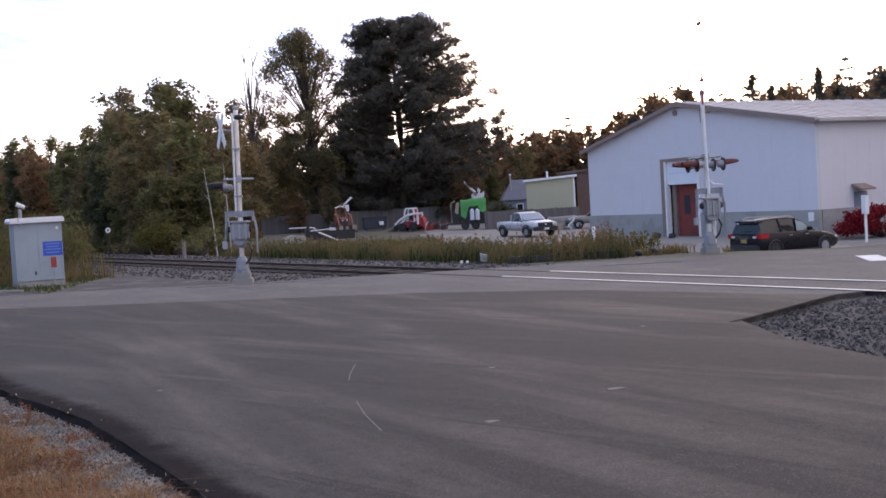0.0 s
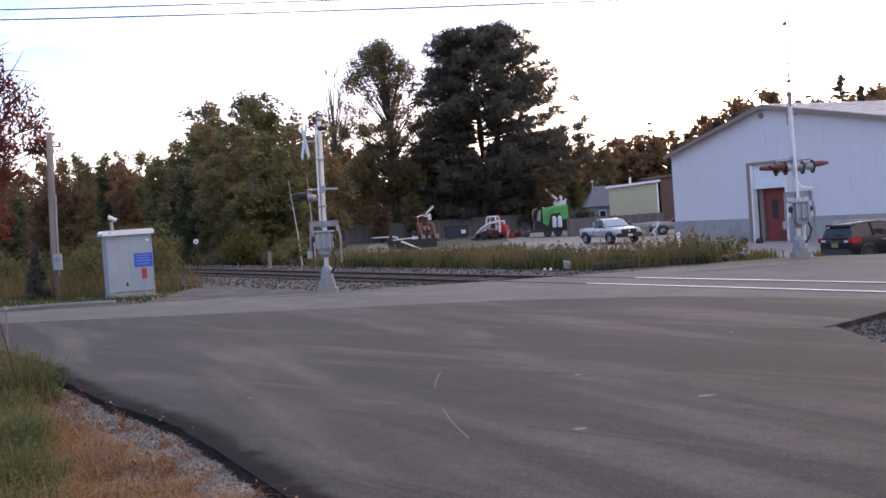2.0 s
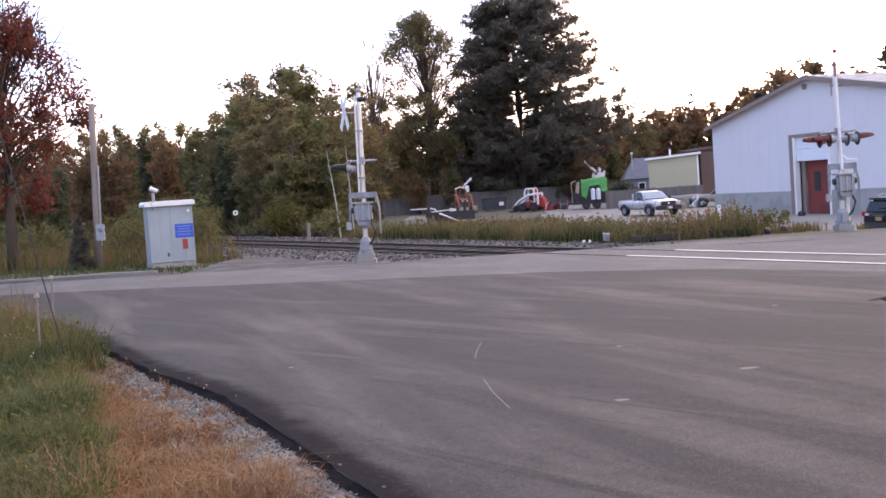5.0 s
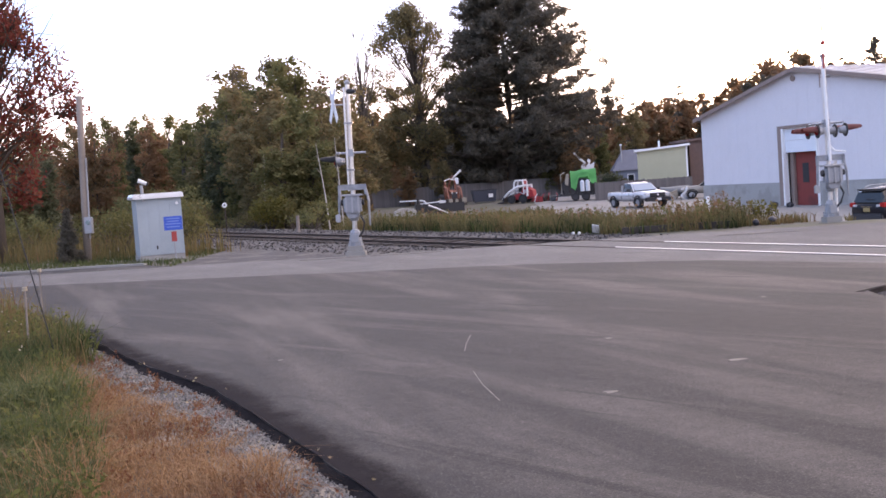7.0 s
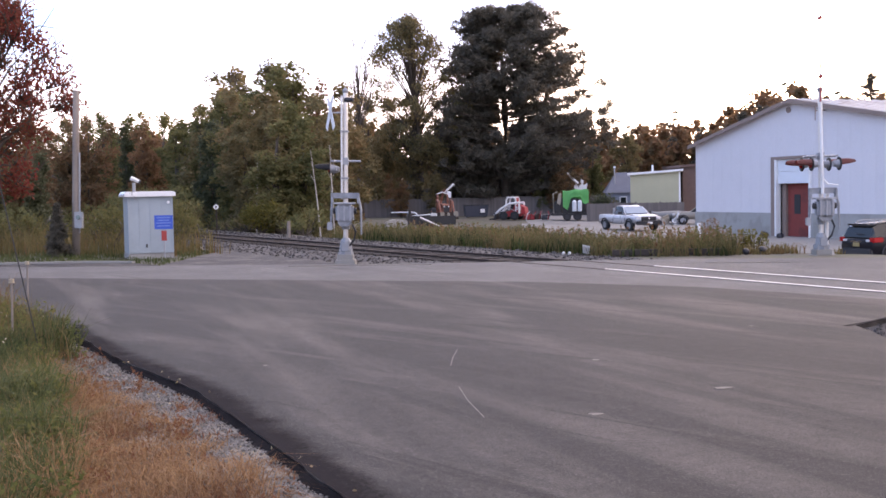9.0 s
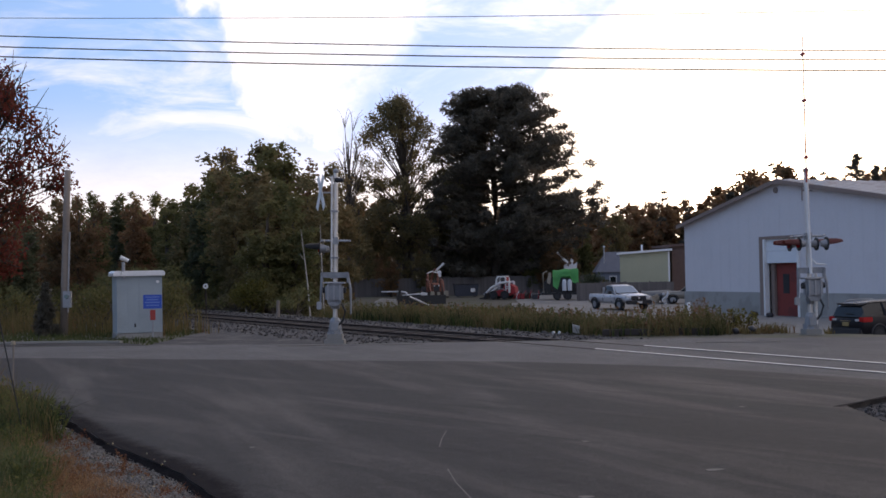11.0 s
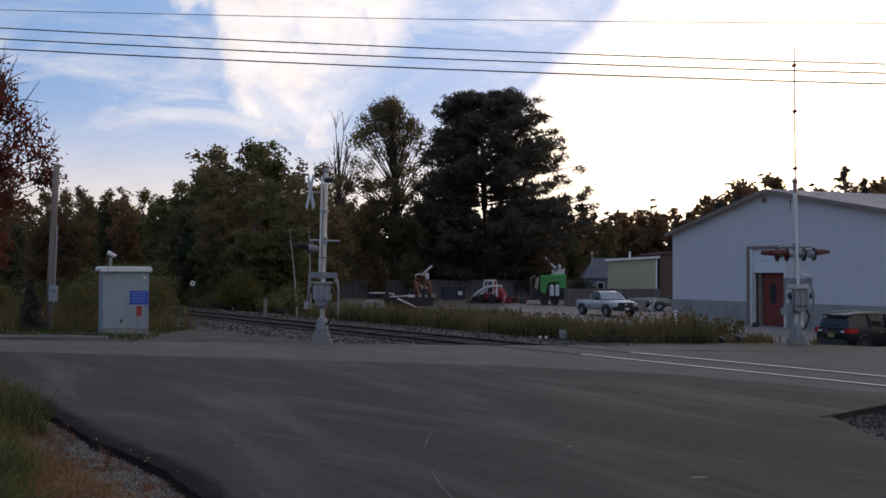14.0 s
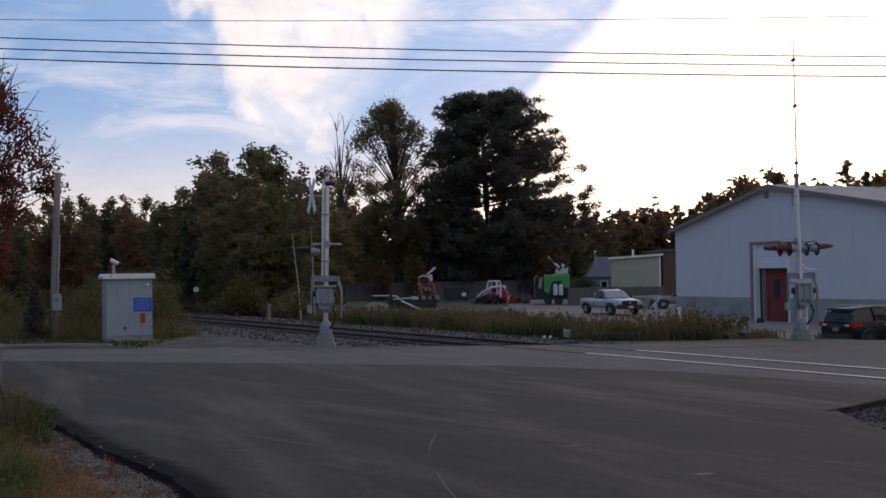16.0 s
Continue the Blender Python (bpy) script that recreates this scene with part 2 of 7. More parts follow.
surface("faint_paint", (0.155, 0.142, 0.122), 0.85, var=0.4, scale=9, second=(0.085, 0.078, 0.072))
surface("concrete_curb", (0.26, 0.25, 0.23), 0.9, var=0.2, scale=2)
surface("galvanized", (0.36, 0.37, 0.39), 0.45, 0.6, var=0.2, scale=4, fine=40)
surface("aluminium", (0.72, 0.70, 0.68), 0.36, 0.8, var=0.15, scale=3)
surface("silver_paint", (0.30, 0.315, 0.335), 0.55, 0.3, var=0.18, scale=3, second=(0.22, 0.23, 0.25))
# near-black colour that holds the shade of the asphalt's steep lip
surface("lip_shade", (0.022, 0.018, 0.018), 1.0, var=0.5, scale=5, fine=40, bump=1.0, bump_scale=40, spec=0.05)
surface("dark_metal", (0.035, 0.035, 0.04), 0.5, 0.3, var=0.2)
surface("black_paint", (0.02, 0.02, 0.022), 0.45, var=0.2)
surface("rubber", (0.025, 0.025, 0.026), 0.85, var=0.2, scale=5)
surface("rail_steel", (0.58, 0.55, 0.52), 0.42, 1.0, var=0.12, scale=2)
surface("rail_rust", (0.055, 0.038, 0.032), 0.85, 0.2, var=0.35, scale=3, fine=40)
surface("tie_wood", (0.055, 0.044, 0.038), 0.95, var=0.35, scale=2, fine=30, bump=0.5, per_object=0.25)
surface("white_paint", (0.78, 0.78, 0.77), 0.6, var=0.08, scale=2)
surface("road_paint", (0.70, 0.70, 0.68), 0.8, var=0.25, scale=4, second=(0.45, 0.44, 0.42), patch=(0.55, 0.7))
surface("red_paint", (0.40, 0.05, 0.04), 0.5, var=0.15, scale=3)
surface("lens_red", (0.35, 0.02, 0.02), 0.2, var=0.05)
surface("hood_red", (0.24, 0.075, 0.065), 0.55, var=0.2, scale=5)
surface("shed_metal", (0.35, 0.41, 0.44), 0.55, 0.1, var=0.08, scale=1.2, fine=20, second=(0.315, 0.37, 0.40))
surface("shed_roof", (0.82, 0.83, 0.84), 0.3, 0.4, var=0.08)
surface("sign_blue", (0.03, 0.10, 0.48), 0.4, var=0.1)
surface("sign_bar", (0.16, 0.26, 0.60), 0.5, var=0.05)
surface("pole_wood", (0.25, 0.21, 0.18), 0.9, var=0.3, scale=2, fine=30, bump=0.4)
surface("bark", (0.085, 0.068, 0.055), 0.95, var=0.35, scale=3, fine=25, bump=0.6)
surface("bark_pale", (0.42, 0.38, 0.34), 0.9, var=0.3, scale=3, fine=20)
corrugated("siding_white", (0.68, 0.65, 0.66), 0.6, 0.3, (0.63, 0.60, 0.61))
surface("roof_metal", (0.50, 0.47, 0.46), 0.5, 0.4, var=0.15, scale=0.8, second=(0.40, 0.34, 0.32))
surface("trim_brown", (0.26, 0.19, 0.16), 0.7, var=0.15)
surface("door_red", (0.27, 0.045, 0.035), 0.6, var=0.3, scale=1.5, second=(0.17, 0.035, 0.03))
surface("door_panel", (0.74, 0.77, 0.80), 0.5, var=0.06)
surface("siding_yellow", (0.43, 0.42, 0.29), 0.75, var=0.12, scale=0.8)
surface("siding_grey", (0.20, 0.22, 0.27), 0.75, var=0.12)
surface("roof_slate", (0.125, 0.13, 0.155), 0.85, var=0.25, scale=1.5, fine=20)
surface("shingle_brown", (0.13, 0.085, 0.075), 0.9, var=0.3)
surface("fence_wood", (0.14, 0.125, 0.12), 0.9, var=0.3, scale=0.8, fine=18, per_object=0.15)
surface("car_black", (0.010, 0.009, 0.012), 0.30, 0.0, var=0.1, spec=0.25)
# glossier copy of car_black, its base lightened for the sky on the roof
surface("car_roof_sheen", (0.05, 0.048, 0.05), 0.22, 0.35, var=0.1, spec=0.8)
surface("car_silver", (0.56, 0.57, 0.60), 0.3, 0.45, var=0.08)
surface("car_tan", (0.28, 0.25, 0.21), 0.4, 0.2, var=0.15)
surface("car_trim", (0.03, 0.03, 0.033), 0.6, var=0.1)
surface("chrome", (0.75, 0.75, 0.76), 0.15, 1.0, var=0.05)
surface("tail_red", (0.45, 0.02, 0.02), 0.2, var=0.05)
surface("headlamp", (0.75, 0.76, 0.78), 0.12, 0.3, var=0.05)
surface("plate", (0.30, 0.22, 0.09), 0.5, var=0.1)
surface("plate_white", (0.70, 0.70, 0.68), 0.5, var=0.05)
glass_material("car_glass", (0.012, 0.014, 0.016))
glass_material("light_glass", (0.20, 0.27, 0.27))
# pale base colour painted in for the sky in a windscreen
glass_material("painted_sky_glass", (0.30, 0.33, 0.36))
surface("tarp_green", (0.08, 0.44, 0.13), 0.6, var=0.2, scale=2)
surface("tank_white", (0.62, 0.66, 0.70), 0.4, var=0.1)
surface("machine_orange", (0.23, 0.075, 0.042), 0.55, var=0.25, scale=3, second=(0.16, 0.06, 0.04))
surface("machine_red", (0.36, 0.03, 0.035), 0.5, var=0.2)
surface("machine_white", (0.68, 0.68, 0.67), 0.5, var=0.12)
surface("dumpster_blue", (0.025, 0.03, 0.045), 0.6, var=0.2)
surface("tarp_grey", (0.20, 0.195, 0.185), 0.75, var=0.25, scale=2)
surface("cable", (0.03, 0.03, 0.032), 0.6, var=0.1)
surface("litter_white", (0.72, 0.72, 0.70), 0.7, var=0.1)
surface("tarp_tan", (0.30, 0.27, 0.22), 0.85, var=0.3, scale=2, fine=18)
foliage("leaf_olive", [(0.095, 0.105, 0.055), (0.145, 0.150, 0.068), (0.190, 0.178, 0.078), (0.235, 0.185, 0.085)], 0.5)
foliage("leaf_brown", [(0.110, 0.105, 0.064), (0.165, 0.145, 0.076), (0.225, 0.175, 0.088), (0.265, 0.170, 0.085)], 0.5)
foliage("leaf_rust", [(0.130, 0.105, 0.066), (0.195, 0.135, 0.076), (0.255, 0.140, 0.080), (0.250, 0.165, 0.086)], 0.5)
foliage("leaf_green_dark", [(0.075, 0.088, 0.058), (0.105, 0.118, 0.068), (0.140, 0.145, 0.080)], 0.45)
foliage("leaf_red", [(0.105, 0.095, 0.040), (0.175, 0.075, 0.042), (0.22, 0.050, 0.042), (0.25, 0.095, 0.048)], 0.5)
foliage("leaf_yellow", [(0.075, 0.080, 0.028), (0.13, 0.118, 0.034), (0.21, 0.160, 0.040)])
foliage("leaf_bush", [(0.085, 0.090, 0.038), (0.130, 0.125, 0.050), (0.185, 0.158, 0.065), (0.22, 0.165, 0.080)])
foliage("leaf_burning", [(0.14, 0.012, 0.018), (0.26, 0.018, 0.028), (0.30, 0.03, 0.03)])
foliage("needle", [(0.092, 0.089, 0.078), (0.118, 0.110, 0.090), (0.145, 0.128, 0.098)], 0.36)
foliage("grass_green", [(0.011, 0.014, 0.008), (0.030, 0.041, 0.018), (0.090, 0.116, 0.040), (0.19, 0.175, 0.085)], 0.4)
foliage("grass_straw", [(0.090, 0.044, 0.030), (0.24, 0.125, 0.064), (0.43, 0.260, 0.130), (0.16, 0.060, 0.040)], 0.3)
foliage("grass_weed", [(0.070, 0.068, 0.030), (0.125, 0.105, 0.045), (0.19, 0.145, 0.065), (0.19, 0.090, 0.05)], 0.35)
foliage("grass_lawn", [(0.045, 0.064, 0.025), (0.080, 0.098, 0.035), (0.14, 0.125, 0.06)], 0.3)
foliage("grass_strip", [(0.075, 0.075, 0.038), (0.130, 0.120, 0.054), (0.20, 0.150, 0.075), (0.21, 0.115, 0.062)], 0.4)
foliage("grass_rusty", [(0.13, 0.05, 0.035), (0.22, 0.09, 0.05), (0.26, 0.15, 0.07)], 0.3)
foliage("herb_green", [(0.055, 0.068, 0.028), (0.105, 0.120, 0.040), (0.17, 0.165, 0.055), (0.22, 0.17, 0.07)], 0.45)
foliage("seed_head", [(0.36, 0.29, 0.21), (0.50, 0.44, 0.34)], 0.3)
foliage("dead_leaf", [(0.26, 0.15, 0.07), (0.45, 0.38, 0.22), (0.30, 0.10, 0.05)], 0.2)


def edge_shade_material(name, colour, most):
    """Painted shade that thins out across its width (the first texture coordinate) with a ragged limit."""
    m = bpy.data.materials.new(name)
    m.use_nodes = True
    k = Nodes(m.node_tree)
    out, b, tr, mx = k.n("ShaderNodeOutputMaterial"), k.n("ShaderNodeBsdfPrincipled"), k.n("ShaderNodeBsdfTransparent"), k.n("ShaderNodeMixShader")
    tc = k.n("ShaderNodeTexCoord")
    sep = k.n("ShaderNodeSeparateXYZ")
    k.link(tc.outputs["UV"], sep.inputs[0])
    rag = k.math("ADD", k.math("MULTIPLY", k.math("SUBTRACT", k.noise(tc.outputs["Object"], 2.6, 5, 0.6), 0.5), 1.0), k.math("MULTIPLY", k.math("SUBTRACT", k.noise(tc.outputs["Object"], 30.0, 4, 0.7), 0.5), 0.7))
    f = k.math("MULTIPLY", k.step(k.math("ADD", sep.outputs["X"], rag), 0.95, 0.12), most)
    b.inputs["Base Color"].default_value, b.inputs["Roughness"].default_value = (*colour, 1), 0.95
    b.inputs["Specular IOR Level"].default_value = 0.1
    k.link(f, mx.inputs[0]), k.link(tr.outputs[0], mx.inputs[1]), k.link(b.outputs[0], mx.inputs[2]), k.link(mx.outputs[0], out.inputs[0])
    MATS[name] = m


# near-black fading colour for the shade of sloping asphalt edges
edge_shade_material("edge_shade", (0.013, 0.010, 0.012), 0.85)

# ---- mesh helpers ----


def mesh_of(bm, name):
    me = bpy.data.meshes.new(name)
    bmesh.ops.recalc_face_normals(bm, faces=bm.faces[:])
    bm.to_mesh(me)
    bm.free()
    return me


def part(name, bm, material, parent, label="", bevel=0.0, smooth=False):
    """Links a bmesh as one mesh object under a thing or a part."""
    if bevel:
        bmesh.ops.bevel(bm, geom=bm.edges[:], offset=bevel, segments=2, affect="EDGES", clamp_overlap=True)
    me = mesh_of(bm, name)
    me.materials.append(MATS[material])
    if smooth:
        me.polygons.foreach_set("use_smooth", [True] * len(me.polygons))
    ob = new(name, me)
    ob.parent = parent
    if label:
        ob["label"] = label
    return ob


def thing(name, m, label, category, group="", kind=""):
    ob = new(name)
    ob.empty_display_size = 0.2
    ob.matrix_basis = m
    return tagged(ob, label, category, group, kind)


def B():
    return bmesh.new()


def box(bm, x0, x1, y0, y1, z0, z1, m=None):
    g = bmesh.ops.create_cube(bm, size=1.0)["verts"]
    for v in g:
        v.co = Vector((x0 + (v.co.x + 0.5) * (x1 - x0), y0 + (v.co.y + 0.5) * (y1 - y0), z0 + (v.co.z + 0.5) * (z1 - z0)))
        if m is not None:
            v.co = m @ v.co
    return bm


def rod(bm, a, b, r0, r1=None, seg=12):
    a, b = Vector(a), Vector(b)
    r1 = r0 if r1 is None else r1
    q = (b - a).to_track_quat("Z", "Y").to_matrix().to_4x4()
    g = bmesh.ops.create_cone(bm, cap_ends=True, segments=seg, radius1=r0, radius2=max(r1, 1e-4), depth=(b - a).length)["verts"]
    bmesh.ops.transform(bm, matrix=Matrix.Translation((a + b) / 2) @ q, verts=g)
    return bm


def tube(bm, pts, radii, seg=8):
    """A tapered tube along points."""
    rings = []
    for i, p in enumerate(pts):
        p = Vector(p)
        a = Vector(pts[max(0, i - 1)])
        b = Vector(pts[min(len(pts) - 1, i + 1)])
        q = (b - a).to_track_quat("Z", "Y")
        rings.append([bm.verts.new(p + q @ Vector((math.cos(t) * radii[i], math.sin(t) * radii[i], 0))) for t in [2 * math.pi * j / seg for j in range(seg)]])
    for r, s in zip(rings, rings[1:]):
        for j in range(seg):
            bm.faces.new((r[j], r[(j + 1) % seg], s[(j + 1) % seg], s[j]))
    bm.faces.new(rings[0][::-1]), bm.faces.new(rings[-1])
    return bm


def slab(bm, pts, z0, z1):
    """A polygon in plan given thickness."""
    lo, hi = [bm.verts.new((x, y, z0)) for x, y in pts], [bm.verts.new((x, y, z1)) for x, y in pts]
    bm.faces.new(hi), bm.faces.new(lo[::-1])
    for i in range(len(pts)):
        j = (i + 1) % len(pts)
        bm.faces.new((lo[i], lo[j], hi[j], hi[i]))
    return bm


def prism(bm, prof, y0, y1):
    """A profile in x, z given width along y."""
    a, b = [bm.verts.new((x, y0, z)) for x, z in prof], [bm.verts.new((x, y1, z)) for x, z in prof]
    bm.faces.new(a), bm.faces.new(b[::-1])
    for i in range(len(prof)):
        j = (i + 1) % len(prof)
        bm.faces.new((a[j], a[i], b[i], b[j]))
    return bm


def quads(name, V, material, smooth=False):
    """A mesh of loose four-cornered faces from an array (n, 4, 3)."""
    V = np.asarray(V, dtype=np.float32)
    n = len(V)
    me = bpy.data.meshes.new(name)
    me.vertices.add(4 * n), me.loops.add(4 * n), me.polygons.add(n)
    me.vertices.foreach_set("co", V.ravel())
    me.loops.foreach_set("vertex_index", np.arange(4 * n, dtype=np.int32))
    me.polygons.foreach_set("loop_start", np.arange(0, 4 * n, 4, dtype=np.int32))
    me.materials.append(MATS[material])
    me.update(calc_edges=True)
    me.validate()
    return me


def grid_mesh(name, xs, ys, height, keep, material):
    """A sheet over the plan, only where keep(x, y) holds."""
    bm = B()
    vs = {}

    def at(i, j):
        if (i, j) not in vs:
            vs[i, j] = bm.verts.new((xs[i], ys[j], height(xs[i], ys[j])))
        return vs[i, j]

    for i in range(len(xs) - 1):
        for j in range(len(ys) - 1):
            if keep((xs[i] + xs[i + 1]) / 2, (ys[j] + ys[j + 1]) / 2):
                bm.faces.new((at(i, j), at(i + 1, j), at(i + 1, j + 1), at(i, j + 1)))
    me = mesh_of(bm, name)
    me.materials.append(MATS[material])
    me.polygons.foreach_set("use_smooth", [True] * len(me.polygons))
    return me


def smooth(t):
    t = min(1.0, max(0.0, t))
    return t * t * (3 - 2 * t)


# ---- the plan ----
# Track: a runs along it, away from the near road; n across it.
AX, AY = -0.505, 0.863
NX, NY = 0.863, 0.505
TRACK_N, GAUGE = 16.52, 1.47


def track(a, n, z=0.0):
    return Vector((AX * a + NX * n, AY * a + NY * n, z))


def an(x, y):
    return AX * x + AY * y, NX * x + NY * y


def terrain(x, y):
    """Ground height: level by the road and the track, a yard one metre lower beyond."""
    a, n = an(x, y)
    z = -0.09
    z -= 0.91 * smooth(min(n - 19.6, (y - 31.6 + 1.5 * smooth((x - 9.5) / 2.5)) * 0.95) / (8.5 - 2.0 * smooth((x - 9.5) / 2.5)))
    if n > 20:
        z += 0.45 * smooth((y - 82) / 24)
    if x > 8:
        z -= 0.16 * smooth((y - 33) / 6) * smooth((60 - y) / 12)
    if y > 29:
        z -= 0.10 * smooth((n - 6.6) / 1.5) * smooth((20.8 - n) / 1.5) * smooth((y - 29.5) / 1.5)
    r = math.hypot(x, y)
    z += 0.05 * noise.noise((x * 0.25, y * 0.25, 0)) * min(1, r / 30)
    if r > 190:
        z += min(30, (r - 190) * 0.03)
    return z


ground_axis = sorted(set([round(-40 + i * 1.0, 2) for i in range(101)] + [60 + 1.28 ** i * 4 for i in range(25)] + [-40 - 1.28 ** i * 4 for i in range(25)]))
ground_ys = sorted(set([round(-6 + i * 1.0, 2) for i in range(126)] + [119 + 1.28 ** i * 4 for i in range(25)] + [-6 - 1.28 ** i * 4 for i in range(25)]))
ground = new("ground", grid_mesh("ground", ground_axis, ground_ys, terrain, lambda x, y: True, "ground_soil"))
tagged(ground, "brown soil and thin grass round the crossing", "ground", kind="structure")


def ragged(pts, step, amp, seed):
    """A closed outline cut into short steps and made uneven."""
    out = []
    for i, p in enumerate(pts):
        q = pts[(i + 1) % len(pts)]
        m = max(1, min(120, int(math.hypot(q[0] - p[0], q[1] - p[1]) / step)))
        for j in range(m):
            x, y = p[0] + (q[0] - p[0]) * j / m, p[1] + (q[1] - p[1]) * j / m
            out.append((x + amp * noise.noise((x * 2.3, y * 2.3, seed)), y + amp * noise.noise((x * 2.3, y * 2.3, seed + 9))))
    return out


ROAD = [(-70, 39), (-30, 33.2), (-13.6, 31.0), (-8.0, 30.2), (-3.0, 29.3), (6.0, 29.0), (9.4, 28.3), (20, 27.0), (70, 24), (70, 13), (20, 17.0), (10.8, 18.2), (7.6, 17.0), (4.0, 19.5), (-2, 22), (-10.0, 24.6), (-30, 28.5), (-70, 33)]
APRON = [(-30, 28.9), (-10.0, 26.1), (-4.5, 24.3), (1.3, 22.5), (4.4, 20.6), (7.55, 16.95), (5.15, 14.54), (5.0, 12.5), (5.35, 10.6), (6.2, 4), (6.6, -12), (3.4, -12), (1.3, 2.0), (-0.71, 6.5), (-1.32, 7.8), (-2.57, 10.38), (-4.1, 12.7), (-6.05, 16.2), (-8.2, 19.3), (-11.5, 22.4), (-16.5, 25.0), (-30, 27.6)]
bm = slab(B(), ragged(ROAD, 0.7, 0.10, 3), -0.30, 0.0)
bmesh.ops.triangulate(bm, faces=[f for f in bm.faces if len(f.verts) > 4])
me = mesh_of(bm, "road")
me.materials.append(MATS["asphalt_old"])
road = tagged(new("road", me), "worn light-grey asphalt road over the level crossing", "road", kind="structure")
bm = slab(B(), ragged(APRON, 0.25, 0.045, 5), -0.31, 0.005)
bmesh.ops.triangulate(bm, faces=[f for f in bm.faces if len(f.verts) > 4])
me = mesh_of(bm, "side_road")
me.materials.append(MATS["asphalt_new"])
side_road = tagged(new("side_road", me), "dark newer asphalt side road with dusty tyre streaks", "road", kind="structure")

# ---- yard, track bed ----
yard = new("yard", grid_mesh("yard", [i * 0.8 for i in range(-18, 76)], [32 + i * 0.8 for i in range(106)], lambda x, y: terrain(x, y) + 0.03,
                             lambda x, y: x > 0.066 * y - 0.6 + 1.6 * noise.noise((x * .3, y * .3, 5)) and an(x, y)[1] > 26.5 + 3.0 * smooth((y - 40) / 20) + 0.8 * noise.noise((x * .4, y * .4, 2)) and y > 33.5 + 4.5 * smooth((14 - x) / 6) + noise.noise((x * .5, y * .5, 7)), "lot_gravel"))
tagged(yard, "pale packed gravel yard in front of the warehouse", "yard", kind="structure")


def bed_height(x, y):
    a, n = an(x, y)
    s = smooth((abs(n - TRACK_N) - 1.7) / 2.6)
    return -0.135 + 0.025 * noise.noise((x * 3, y * 3, 1)) - 0.02 * s


bed_ok = lambda x, y: (an(x, y)[0] > 14.5 and y > 28.9 and (7.6 if x > -8.9 else 12.6) + 0.5 * noise.noise((x * .6, y * .6, 3)) < an(x, y)[1] < 20.2 + 0.5 * noise.noise((x * .7, y * .7, 5)) and an(x, y)[0] < 110)
bm_xs, bm_ys = [-70 + i * 0.5 for i in range(170)], [28.5 + i * 0.5 for i in range(160)]
track_bed = new("track_bed", grid_mesh("track_bed", bm_xs, bm_ys, lambda x, y: bed_height(x, y) + 0.03, bed_ok, "ballast_bed"))
tagged(track_bed, "grey crushed-stone ballast under the railway track", "ballast", kind="structure")
near_bed = new("track_bed", grid_mesh("track_bed", [4.6 + i * 0.3 for i in range(60)], [2 + i * 0.3 for i in range(62)], lambda x, y: -0.07 + 0.03 * noise.noise((x * 2.5, y * 2.5, 4)),
                                      lambda x, y: an(x, y)[0] < 10.9 and x > 5.0 + 0.25 * max(0, 10 - y) and y < 19, "ballast_bed"))
tagged(near_bed, "dark crushed-stone ballast beside the new asphalt", "ballast", kind="structure")


def stones(name, pts, lo, hi, material, label, rng):
    """Loose broken stones, joined: one object of stuff."""
    cube = np.array([[x, y, z] for x in (-1, 1) for y in (-1, 1) for z in (-1, 1)], float)
    fidx = [(0, 1, 3, 2), (4, 6, 7, 5), (0, 4, 5, 1), (2, 3, 7, 6), (0, 2, 6, 4), (1, 5, 7, 3)]
    n = len(pts)
    V = np.repeat(cube[None], n, 0) * rng.uniform(0.55, 1.0, (n, 8, 1)) * rng.uniform(lo, hi, (n, 1, 1)) * rng.uniform(0.5, 1.0, (n, 1, 3))
    th = rng.uniform(0, 6.28, n)
    ph = rng.uniform(-0.7, 0.7, n)
    c, s = np.cos(th)[:, None], np.sin(th)[:, None]
    x, y, z = V[..., 0], V[..., 1], V[..., 2]
    x, z = x * np.cos(ph)[:, None] - z * np.sin(ph)[:, None], x * np.sin(ph)[:, None] + z * np.cos(ph)[:, None]
    V = np.stack([c * x - s * y, s * x + c * y, z], -1) + np.asarray(pts)[:, None, :]
    F = np.concatenate([[np.array(f) + 8 * i for f in fidx] for i in range(n)])
    me = bpy.data.meshes.new(name)
    me.from_pydata(V.reshape(-1, 3).tolist(), [], F.tolist())
    me.materials.append(MATS[material])
    return tagged(new(name, me), label, "stones", kind="stuff")


rng = np.random.default_rng(4)
pts = []
while len(pts) < 10000:
    x, y = rng.uniform(4.9, 12), rng.uniform(9, 18)
    a, n = an(x, y)
    if a < 10.45 and x > 5.15 + 0.25 * max(0, 10 - y) + 0.3 * rng.random() and y > 9:
        pts.append((x, y, -0.075 + 0.03 * rng.random()))
stones("ballast_stones", pts, 0.008, 0.030, "ballast_stone", "loose grey crushed stones beside the asphalt", rng)
pts = []
while len(pts) < 6500:
    a, n = rng.uniform(15, 75), rng.uniform(12.9, 20.2)
    p = track(a, n)
    if p.y > 29.6:
        pts.append((p.x, p.y, -0.100))
stones("ballast_stones", pts, 0.02, 0.055, "ballast_stone", "grey crushed ballast stones along the track", rng)

